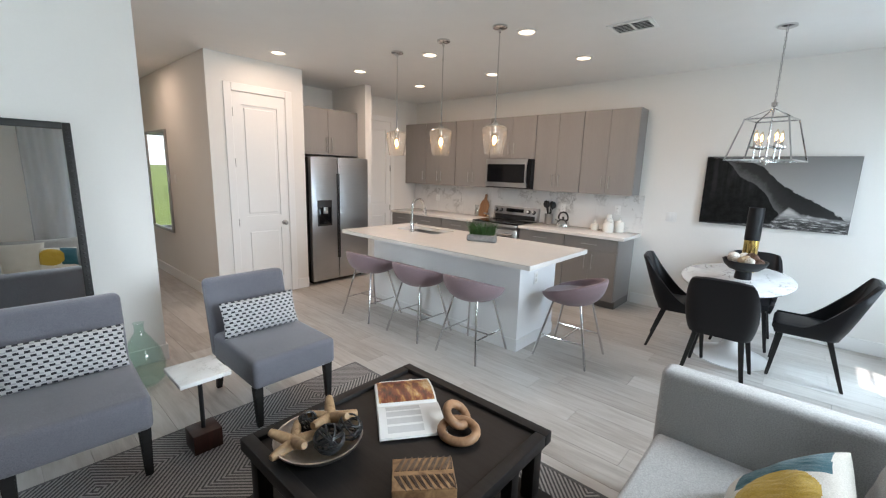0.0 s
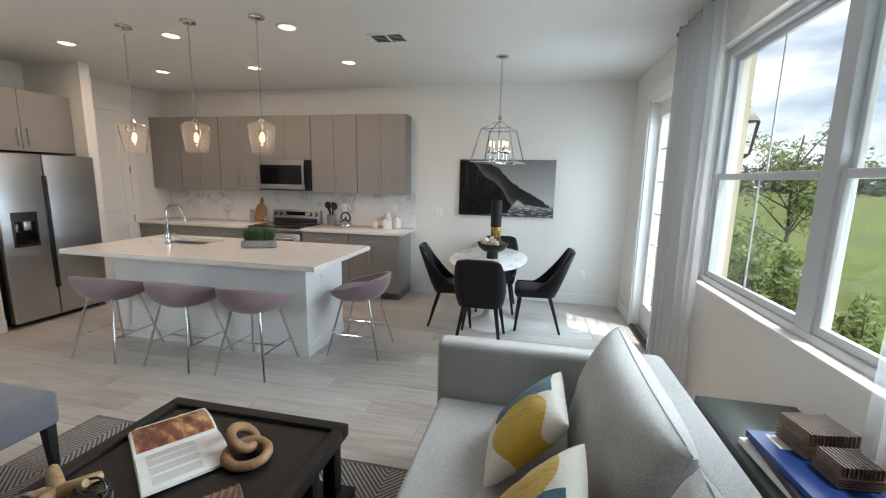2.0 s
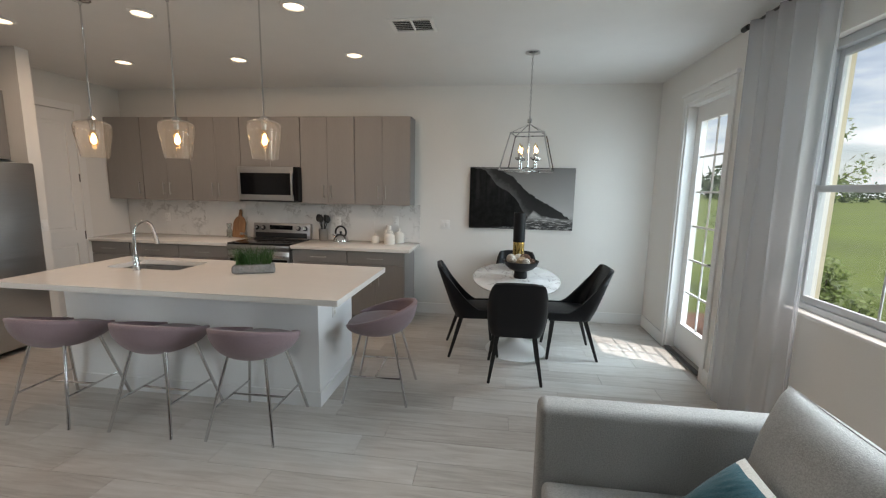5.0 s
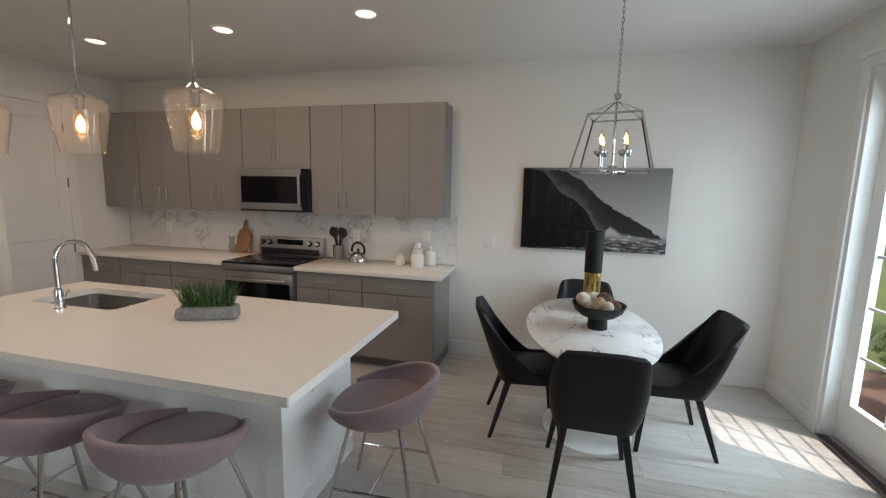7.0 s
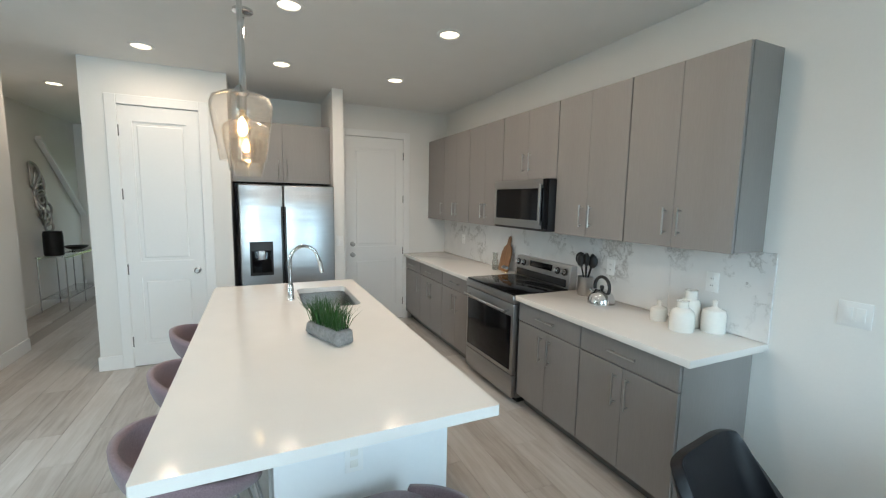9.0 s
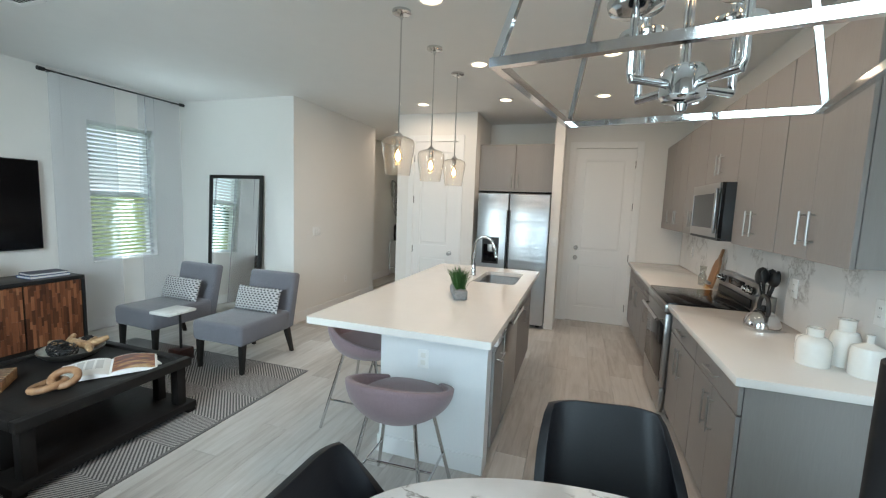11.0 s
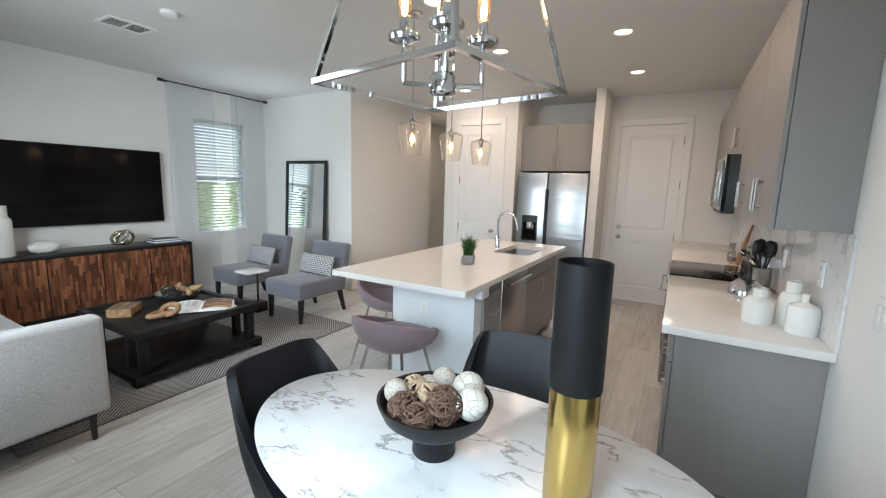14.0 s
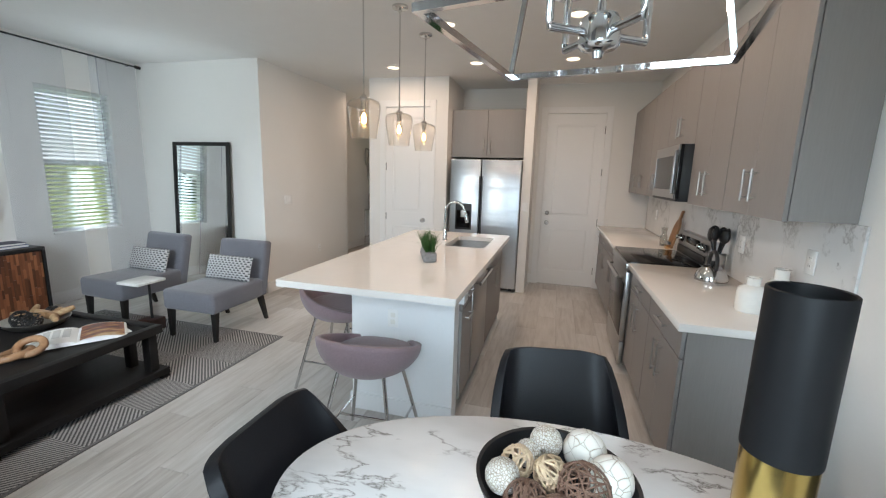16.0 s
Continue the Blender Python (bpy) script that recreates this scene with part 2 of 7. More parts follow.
def rolled(name, col, rough):
    """Door skin of stainless sheet: fine brushing, and shallow waves across its height."""
    m, nt, p = tree(name)
    n = nd(nt, "ShaderNodeTexNoise", [("Vector", coords(nt, (1, 3, 160)))], Scale=2.0, Detail=3.0)
    nt.links.new(ramp_of(nt, n.outputs["Fac"], [(0.3, tuple(c * 0.92 for c in col)), (0.7, col)]), p.inputs["Base Color"])
    nt.links.new(maths(nt, "ADD", maths(nt, "MULTIPLY", n.outputs["Fac"], 0.08), rough + 0.05), p.inputs["Roughness"])
    p.inputs["Metallic"].default_value = 1.0
    wave = nd(nt, "ShaderNodeTexNoise", [("Vector", coords(nt, (0.4, 0.5, 3.4)))], Scale=1.6, Detail=2.0)
    bump(nt, p, wave.outputs["Fac"], 0.5, 0.02)
    return m


def wood(name, dark, light, scale=(2, 30, 30), rough=0.5, blocks=False):
    m, nt, p = tree(name)
    v = coords(nt, scale)
    n = nd(nt, "ShaderNodeTexNoise", [("Vector", v)], Scale=1.2, Detail=6.0, Roughness=0.6, Distortion=0.8)
    nt.links.new(ramp_of(nt, n.outputs["Fac"], [(0.3, dark), (0.7, light)]), p.inputs["Base Color"])
    p.inputs["Roughness"].default_value = rough
    bump(nt, p, n.outputs["Fac"], 0.15, 0.002)
    return m


def strip_wood():
    """Narrow wooden staves, each of its own tone."""
    m, nt, p = tree("mosaic_walnut")
    isl = nt.nodes.new("ShaderNodeObjectInfo")
    n = nd(nt, "ShaderNodeTexNoise", [("Vector", coords(nt, (40, 40, 5)))], Scale=1.5, Detail=5.0)
    f = maths(nt, "ADD", maths(nt, "MULTIPLY", isl.outputs["Random"], 0.75), maths(nt, "MULTIPLY", n.outputs["Fac"], 0.3))
    nt.links.new(ramp_of(nt, f, [(0.1, (0.055, 0.018, 0.009)), (0.45, (0.15, 0.052, 0.023)), (0.8, (0.30, 0.115, 0.05)), (1.0, (0.42, 0.20, 0.095))]), p.inputs["Base Color"])
    p.inputs["Roughness"].default_value = 0.42
    return m


def cracked(name, col, line, scale, width):
    """Pale shell mosaic with dark uneven joints."""
    m, nt, p = tree(name)
    v = coords(nt)
    wob = nd(nt, "ShaderNodeTexNoise", [("Vector", v)], Scale=scale * 0.5, Detail=3.0)
    vo = nt.nodes.new("ShaderNodeTexVoronoi")
    vo.feature = "DISTANCE_TO_EDGE"
    vo.inputs["Scale"].default_value = scale
    nt.links.new(v, vo.inputs["Vector"])
    d = maths(nt, "ADD", vo.outputs["Distance"], maths(nt, "MULTIPLY", maths(nt, "SUBTRACT", wob.outputs["Fac"], 0.5), 0.05))
    nt.links.new(ramp_of(nt, d, [(0.0, line), (width, tuple(c * 0.9 for c in col)), (width * 3, col)]), p.inputs["Base Color"])
    p.inputs["Roughness"].default_value = 0.6
    bump(nt, p, ramp_of(nt, d, [(0.0, 0.0), (width * 1.5, 1.0)]), 0.6, 0.002)
    return m


def rug_mat():
    m, nt, p = tree("chevron_rug")
    sp = nd(nt, "ShaderNodeSeparateXYZ", [("Vector", coords(nt))])
    tx = maths(nt, "PINGPONG", sp.outputs["X"], 0.36)
    ty = maths(nt, "PINGPONG", sp.outputs["Y"], 0.62)
    f = maths(nt, "ADD", tx, ty)
    s = maths(nt, "PINGPONG", f, 0.0145)
    wob = nd(nt, "ShaderNodeTexNoise", [("Vector", coords(nt))], Scale=90.0, Detail=3.0)
    s2 = maths(nt, "ADD", maths(nt, "DIVIDE", s, 0.0145), maths(nt, "MULTIPLY", maths(nt, "SUBTRACT", wob.outputs["Fac"], 0.5), 0.7))
    nt.links.new(ramp_of(nt, s2, [(0.36, (0.10, 0.097, 0.10)), (0.64, (0.42, 0.41, 0.40))]), p.inputs["Base Color"])
    p.inputs["Roughness"].default_value = 1.0
    bump(nt, p, s2, 0.6, 0.004)
    return m


def dash_mat():
    """White cloth with rows of short black and grey dashes."""
    m, nt, p = tree("dashed_cloth")
    tc = nt.nodes.new("ShaderNodeTexCoord")
    sp = nd(nt, "ShaderNodeSeparateXYZ", [("Vector", tc.outputs["Object"])])
    u, v = maths(nt, "MULTIPLY", sp.outputs["X"], 24.0), maths(nt, "MULTIPLY", sp.outputs["Z"], 44.0)
    row = maths(nt, "FLOOR", v)
    uu = maths(nt, "FRACT", maths(nt, "ADD", u, maths(nt, "MULTIPLY", row, 0.5)))
    vv = maths(nt, "FRACT", v)
    dash = maths(nt, "MULTIPLY", maths(nt, "LESS_THAN", uu, 0.54), maths(nt, "LESS_THAN", maths(nt, "ABSOLUTE", maths(nt, "SUBTRACT", vv, 0.5)), 0.27))
    pale = maths(nt, "MULTIPLY", maths(nt, "GREATER_THAN", uu, 0.6), maths(nt, "LESS_THAN", vv, 0.35))
    c1 = nd(nt, "ShaderNodeMixRGB", [("Fac", maths(nt, "MULTIPLY", pale, 0.6))], Color1=(0.52, 0.515, 0.515, 1), Color2=(0.27, 0.27, 0.29, 1))
    c2 = nd(nt, "ShaderNodeMixRGB", [("Fac", dash), ("Color1", c1.outputs[0])], Color2=(0.025, 0.025, 0.03, 1))
    nt.links.new(c2.outputs[0], p.inputs["Base Color"])
    p.inputs["Roughness"].default_value = 0.95
    n1 = nd(nt, "ShaderNodeTexNoise", Scale=240.0)
    bump(nt, p, n1.outputs["Fac"], 0.3, 0.002)
    return m


def seascape_mat(w, h):
    """Black and white canvas print: a dark headland with light rays over a pale sea."""
    m, nt, p = tree("seascape_print")
    sp = nd(nt, "ShaderNodeSeparateXYZ", [("Vector", coords(nt, (1 / w, 1, 1 / h)))])
    u, v = maths(nt, "ADD", sp.outputs["X"], 0.5), maths(nt, "ADD", sp.outputs["Z"], 0.5)
    rough_ = nd(nt, "ShaderNodeTexNoise", [("Vector", coords(nt))], Scale=14.0, Detail=8.0, Roughness=0.65)
    rn = maths(nt, "MULTIPLY", maths(nt, "SUBTRACT", rough_.outputs["Fac"], 0.5), 0.12)
    ridge = ramp_of(nt, u, [(0.0, 1.0), (0.30, 0.96), (0.42, 0.84), (0.55, 0.62), (0.66, 0.50), (0.78, 0.40), (0.9, 0.27), (1.0, 0.15)])
    d = maths(nt, "SUBTRACT", maths(nt, "ADD", ridge, rn), v)
    land = ramp_of(nt, maths(nt, "ADD", d, 0.5), [(0.497, 0.0), (0.507, 1.0)])
    # lower edge of the land against the sea
    shore = ramp_of(nt, u, [(0.0, 0.0), (0.40, 0.02), (0.62, 0.10), (0.75, 0.20), (1.0, 0.16)])
    below = maths(nt, "SUBTRACT", maths(nt, "ADD", v, maths(nt, "MULTIPLY", rn, 0.4)), shore)
    up = ramp_of(nt, maths(nt, "ADD", below, 0.5), [(0.49, 0.0), (0.515, 1.0)])
    cliff = ramp_of(nt, u, [(0.0, 0.0), (0.5, 0.03), (0.62, 0.30), (0.70, 0.22), (1.0, 0.1)])
    inner = maths(nt, "SUBTRACT", v, cliff)
    bay = ramp_of(nt, maths(nt, "ADD", maths(nt, "ADD", inner, maths(nt, "MULTIPLY", rn, 0.6)), 0.5), [(0.47, 0.0), (0.52, 1.0)])
    landmask = maths(nt, "MULTIPLY", maths(nt, "MULTIPLY", land, up), bay)
    sky_ = ramp_of(nt, maths(nt, "ADD", v, maths(nt, "MULTIPLY", rn, 0.3)), [(0.2, 0.50), (0.45, 0.38), (0.8, 0.27), (1.0, 0.20)])
    foam = nd(nt, "ShaderNodeTexNoise", [("Vector", coords(nt, (9, 1, 40)))], Scale=1.3, Detail=6.0, Roughness=0.7)
    sea = ramp_of(nt, foam.outputs["Fac"], [(0.38, 0.02), (0.52, 0.10), (0.62, 0.55)])
    seamask = ramp_of(nt, v, [(0.12, 1.0), (0.24, 0.0)])
    bg = nd(nt, "ShaderNodeMixRGB", [("Fac", seamask), ("Color1", sky_), ("Color2", sea)])
    rays = nd(nt, "ShaderNodeTexNoise", [("Vector", coords(nt, (9, 1, 0.8), (0, 0.75, 0)))], Scale=1.0, Detail=3.0)
    rayamt = maths(nt, "MULTIPLY", ramp_of(nt, rays.outputs["Fac"], [(0.45, 0.0), (0.75, 1.0)]), ramp_of(nt, v, [(0.3, 0.0), (1.0, 1.0)]))
    rock = nd(nt, "ShaderNodeMixRGB", [("Fac", rayamt), ("Color1", ramp_of(nt, rough_.outputs["Fac"], [(0.4, 0.003), (0.75, 0.016)]))], Color2=(0.07, 0.07, 0.072, 1))
    # the nearer, darker ridge with mist hanging above it
    near = ramp_of(nt, u, [(0.0, 1.0), (0.15, 0.95), (0.27, 0.70), (0.37, 0.62), (0.45, 0.50), (0.52, 0.30), (0.60, 0.14), (0.70, 0.04)])
    d2 = maths(nt, "SUBTRACT", maths(nt, "ADD", near, maths(nt, "MULTIPLY", rn, 0.8)), v)
    front = ramp_of(nt, maths(nt, "ADD", d2, 0.5), [(0.495, 0.0), (0.507, 1.0)])
    mist = ramp_of(nt, maths(nt, "ADD", maths(nt, "ADD", d2, 0.5), rn), [(0.12, 0.018), (0.36, 0.035), (0.50, 0.12)])
    far_rock = nd(nt, "ShaderNodeMixRGB", [("Fac", front), ("Color1", mist), ("Color2", rock.outputs[0])])
    fin = nd(nt, "ShaderNodeMixRGB", [("Fac", landmask), ("Color1", bg.outputs[0]), ("Color2", far_rock.outputs[0])])
    nt.links.new(fin.outputs[0], p.inputs["Base Color"])
    p.inputs["Specular IOR Level"].default_value = 0.2
    p.inputs["Roughness"].default_value = 0.45
    return m


WALL = plain("wall_paint", (0.80, 0.785, 0.755), 0.85, vary=0.015, grain=90, relief=0.10)
CEIL = plain("ceiling_paint", (0.80, 0.795, 0.78), 0.95, vary=0.02, grain=140, relief=0.25)
TRIM = plain("trim_paint", (0.84, 0.835, 0.82), 0.42, vary=0.015, relief=0.02)
ISLAND = plain("island_paint", (0.80, 0.81, 0.82), 0.5, vary=0.015, relief=0.02)
CAB = plain("grey_laminate", (0.272, 0.256, 0.246), 0.48, vary=0.07, grain=26, stretch_=(6, 6, 0.5), relief=0.06)
KICK = plain("toe_kick", (0.16, 0.15, 0.145), 0.6)
DUCT_SHADE = plain("duct_shade", (0.10, 0.10, 0.10), 0.8)
QUARTZ = plain("white_quartz", (0.83, 0.80, 0.76), 0.12, vary=0.02, grain=200, relief=0.0)
SPLASH = marble("marble_tile", (0.78, 0.77, 0.755), (0.33, 0.31, 0.29), 2.4, 0.75, 0.14, gate_at=(0.46, 0.56), vein_at=(0.010, 0.034))
TABLE = marble("table_marble", (0.74, 0.735, 0.73), (0.19, 0.17, 0.16), 3.4, 0.95, 0.20, gate_at=(0.42, 0.52), vein_at=(0.008, 0.024), warp_by=0.20, run=(2.3, 1.0, 1.0))
CARRARA = marble("side_marble", (0.82, 0.82, 0.80), (0.5, 0.5, 0.48), 6.0, 0.7, 0.25)
STEEL = brushed("stainless")
SINKSTEEL = brushed("sink_steel", (0.52, 0.51, 0.50), 0.28)
STEEL_V = rolled("rolled_stainless", (0.50, 0.51, 0.52), 0.22)
CHROME = plain("chrome", (0.62, 0.62, 0.62), 0.08, 1.0, vary=0.01, relief=0.0)
NICKEL = plain("satin_nickel", (0.44, 0.43, 0.42), 0.38, 1.0, vary=0.02, relief=0.0)
BLACK_GLASS = plain("black_glass", (0.004, 0.004, 0.005), 0.09, vary=0.05, relief=0.0, spec=0.22)
BLACK = plain("black_plastic", (0.012, 0.012, 0.013), 0.45, relief=0.02)
BLACK_METAL = plain("black_metal", (0.014, 0.014, 0.015), 0.38, relief=0.02)
LEATHER = plain("black_leather", (0.007, 0.007, 0.009), 0.45, vary=0.15, grain=160, relief=0.15, spec=0.3)
EBONY = wood("ebony_wood", (0.006, 0.0055, 0.0055), (0.013, 0.012, 0.011), (4, 40, 40), 0.55)
TABLEWOOD = wood("black_stained_wood", (0.007, 0.006, 0.006), (0.014, 0.012, 0.0115), (3, 40, 3), 0.52)
TABLEWOOD.node_tree.nodes["Principled BSDF"].inputs["Specular IOR Level"].default_value = 0.28
SLATE = fabric("slate_fabric", (0.105, 0.105, 0.125), (0.185, 0.185, 0.21), 260)
SOFA = fabric("sofa_tweed", (0.33, 0.33, 0.328), (0.51, 0.51, 0.505), 190, relief=0.6)
MAUVE = fabric("mauve_fabric", (0.20, 0.14, 0.155), (0.30, 0.215, 0.235), 240, relief=0.3)
MUSTARD = fabric("mustard_cloth", (0.42, 0.27, 0.025), (0.62, 0.42, 0.05), 240)
TEAL = fabric("teal_cloth", (0.010, 0.075, 0.10), (0.018, 0.12, 0.16), 240)
CREAM = fabric("cream_cloth", (0.60, 0.57, 0.51), (0.78, 0.75, 0.69), 240)
DASH = dash_mat()
RUG = rug_mat()
RUGEDGE = fabric("rug_binding", (0.09, 0.088, 0.09), (0.17, 0.165, 0.165), 200)
PLANK = plank_mat()
GROUT = plain("grout", (0.42, 0.40, 0.375), 0.9)
GLASS = glass("clear_glass", (0.985, 0.98, 0.97), 0.0, 0.9)
CARAFE = glass("carafe_glass", (0.88, 0.89, 0.88), 0.02, 1.6, 0.05)
PANE = glass("window_glass", (0.97, 0.99, 0.985), 0.0, 0.35)
JARGLASS = glass("green_glass", (0.90, 0.965, 0.94), 0.02, 0.5)
VINYL = plain("window_vinyl", (0.60, 0.63, 0.66), 0.4, vary=0.02, relief=0.0)
BLIND = slat_vinyl()
SHEER = sheer("sheer_curtain", 0.40)
VOILE = sheer("fine_voile", 0.20)
MIRROR = plain("mirror_silver", (0.90, 0.92, 0.91), 0.07, 1.0, vary=0.0, relief=0.0)
MIRROR.node_tree.nodes["Principled BSDF"].inputs["Roughness"].default_value = 0.01
for _l in list(MIRROR.node_tree.links):
    if _l.to_socket.name == "Roughness":
        MIRROR.node_tree.links.remove(_l)
STAVES = strip_wood()
OAK = wood("pale_wood", (0.19, 0.095, 0.045), (0.38, 0.215, 0.115), (14, 14, 3), 0.5)
CARVED = wood("carved_wood", (0.13, 0.062, 0.026), (0.40, 0.235, 0.11), (16, 16, 16), 0.6)
RIDGED = wood("ridged_wood", (0.07, 0.042, 0.026), (0.17, 0.11, 0.072), (6, 30, 30), 0.6)
STARWOOD = wood("star_wood", (0.22, 0.13, 0.06), (0.48, 0.32, 0.18), (20, 20, 20), 0.55)
BOARDWOOD = wood("board_wood", (0.22, 0.10, 0.045), (0.42, 0.23, 0.11), (14, 14, 3), 0.5)
REDWOOD = wood("dark_red_wood", (0.02, 0.007, 0.005), (0.05, 0.016, 0.011), (20, 20, 4), 0.35)
CERAMIC = plain("white_ceramic", (0.82, 0.80, 0.75), 0.22, vary=0.03, relief=0.0, coat=0.3)
CHAMPAGNE = plain("champagne_metal", (0.60, 0.53, 0.40), 0.2, 1.0, vary=0.05, relief=0.0)
GOLD = plain("brushed_gold", (0.62, 0.43, 0.14), 0.25, 1.0, vary=0.06, relief=0.02)
SILVERLEAF = plain("hammered_silver", (0.48, 0.46, 0.43), 0.35, 1.0, vary=0.25, grain=50, relief=0.4)
MATTE_BLACK = plain("matte_black", (0.008, 0.008, 0.009), 0.5, vary=0.1, relief=0.03, spec=0.28)
DRIFT = plain("weathered_stone", (0.27, 0.265, 0.265), 0.9, vary=0.45, grain=45, relief=0.7)
VINE = plain("vine_twig", (0.15, 0.080, 0.052), 0.8, vary=0.4, grain=80, relief=0.3)
RATTAN = plain("pale_rattan", (0.50, 0.36, 0.23), 0.7, vary=0.3, grain=80, relief=0.3)
SHELL = cracked("cracked_shell", (0.68, 0.63, 0.56), (0.34, 0.25, 0.17), 36.0, 0.03)
PITTED = cracked("pitted_shell", (0.64, 0.59, 0.52), (0.26, 0.19, 0.13), 170.0, 0.16)
LEAF = plain("grass_leaf", (0.035, 0.105, 0.020), 0.5, vary=0.5, grain=40, relief=0.0)
PAPER = plain("paper", (0.78, 0.77, 0.75), 0.7, vary=0.02, relief=0.02)
BLUEBOOK = plain("blue_cover", (0.012, 0.045, 0.20), 0.4, vary=0.05, relief=0.02)
GREENTOP = plain("dark_green_top", (0.012, 0.020, 0.018), 0.32, vary=0.3, relief=0.0)
CAN_GLOW = glow("lamp_lens", (1.0, 0.78, 0.52), 4.0)
LIT_BULB = glow("lit_bulb", (1.0, 0.70, 0.40), 18.0)
# warm haze colours in this clear glass imitate the halo round the lit bulbs
LAMPGLASS = glass("lamp_glass", (0.99, 0.98, 0.965), 0.0, 0.9, 0.045, (1.0, 0.93, 0.84))
BULBGLASS = glass("bulb_glass", (1.0, 0.93, 0.8), 0.0, 0.4, 0.08, (1.0, 0.62, 0.28))
AMBER = glass("amber_glass", (1.0, 0.92, 0.78), 0.0, 0.4)
CONCRETE = plain("concrete", (0.36, 0.34, 0.31), 0.9, vary=0.15, grain=30, relief=0.3)
STUCCO = plain("stucco", (0.62, 0.56, 0.42), 0.9, vary=0.06, grain=60, relief=0.5)
MULCH = plain("red_mulch", (0.16, 0.085, 0.06), 0.95, vary=0.5, grain=25, relief=0.8)
BUSH = plain("bush_leaf", (0.13, 0.19, 0.042), 0.6, vary=0.55, grain=9, relief=0.0)
FARTREE = plain("far_tree_leaf", (0.030, 0.055, 0.020), 0.8, vary=0.5, grain=2, relief=0.0)
BARK = plain("bark", (0.10, 0.08, 0.06), 0.9, vary=0.3, grain=30, relief=0.6)
LAWN = plain("lawn_grass", (0.095, 0.13, 0.022), 0.95, vary=0.35, grain=5.0, relief=0.6)


# ---------------------------------------------------------------- mesh helpers
def box(bm, x0, x1, y0, y1, z0, z1, bev=0.0, seg=2):
    r = bmesh.ops.create_cube(bm, size=1.0)
    vs = r["verts"]
    bmesh.ops.scale(bm, vec=(x1 - x0, y1 - y0, z1 - z0), verts=vs)
    bmesh.ops.translate(bm, vec=((x0 + x1) / 2, (y0 + y1) / 2, (z0 + z1) / 2), verts=vs)
    if bev:
        es = list({e for v in vs for e in v.link_edges})
        bmesh.ops.bevel(bm, geom=es, offset=bev, segments=seg, profile=0.5, affect="EDGES", clamp_overlap=True)
    return bm


def boxes(*rows, bev=0.0):
    bm = bmesh.new()
    for r in rows:
        box(bm, *r, bev=bev)
    return bm


def lathe(profile, seg=32, bm=None, at=(0, 0, 0), caps=True):
    """Turns (radius, height) rows about z."""
    bm = bm or bmesh.new()
    rings = []
    for r, z in profile:
        if r < 1e-5:
            rings.append([bm.verts.new((at[0], at[1], at[2] + z))])
        else:
            rings.append([bm.verts.new((at[0] + r * math.cos(2 * math.pi * i / seg), at[1] + r * math.sin(2 * math.pi * i / seg), at[2] + z)) for i in range(seg)])
    for a, b in zip(rings, rings[1:]):
        for i in range(seg):
            j = (i + 1) % seg
            if len(a) == 1 and len(b) == 1:
                continue
            if len(a) == 1:
                bm.faces.new((a[0], b[j], b[i]))
            elif len(b) == 1:
                bm.faces.new((a[i], a[j], b[0]))
            else:
                bm.faces.new((a[i], a[j], b[j], b[i]))
    if caps:
        if len(rings[0]) > 1:
            bm.faces.new(list(reversed(rings[0])))
        if len(rings[-1]) > 1:
            bm.faces.new(rings[-1])
    return bm


def tube(points, r, seg=8, bm=None, closed=False, r_end=None):
    """A round bar along points."""
    bm = bm or bmesh.new()
    pts = [Vector(p) for p in points]
    n = len(pts)
    rings, side = [], None
    for i, p in enumerate(pts):
        a = pts[(i - 1) % n] if (closed or i) else p
        b = pts[(i + 1) % n] if (closed or i < n - 1) else p
        d = (b - a).normalized()
        if side is None:
            side = d.orthogonal().normalized()
        side = (side - d * side.dot(d))
        side = side.normalized() if side.length > 1e-6 else d.orthogonal().normalized()
        up = d.cross(side)
        rr = r if r_end is None else r + (r_end - r) * i / max(1, n - 1)
        rings.append([bm.verts.new(p + rr * (math.cos(2 * math.pi * k / seg) * side + math.sin(2 * math.pi * k / seg) * up)) for k in range(seg)])
    for i in range(n if closed else n - 1):
        a, b = rings[i], rings[(i + 1) % n]
        for k in range(seg):
            bm.faces.new((a[k], a[(k + 1) % seg], b[(k + 1) % seg], b[k]))
    if not closed:
        bm.faces.new(list(reversed(rings[0])))
        bm.faces.new(rings[-1])
    return bm


def taper(bm, p0, p1, a0, a1, bev=0.004):
    """A square leg from p0 (half width a0) to p1 (half width a1)."""
    vs = []
    for p, a in ((p0, a0), (p1, a1)):
        vs.append([bm.verts.new((p[0] + sx * a, p[1] + sy * a, p[2])) for sx, sy in ((-1, -1), (1, -1), (1, 1), (-1, 1))])
    lo, hi = vs
    fs = [bm.faces.new(lo), bm.faces.new(list(reversed(hi)))]
    for i in range(4):
        fs.append(bm.faces.new((lo[i], hi[i], hi[(i + 1) % 4], lo[(i + 1) % 4])))
    bmesh.ops.recalc_face_normals(bm, faces=fs)
    if bev:
        bmesh.ops.bevel(bm, geom=[e for e in {e for f in fs for e in f.edges}], offset=bev, segments=2, affect="EDGES")
    return bm


def sheet(fn, nu, nv, bm=None):
    """A grid of points fn(u, v), u and v from 0 to 1."""
    bm = bm or bmesh.new()
    g = [[bm.verts.new(fn(i / nu, j / nv)) for j in range(nv + 1)] for i in range(nu + 1)]
    for i in range(nu):
        for j in range(nv):
            bm.faces.new((g[i][j], g[i + 1][j], g[i + 1][j + 1], g[i][j + 1]))
    return bm


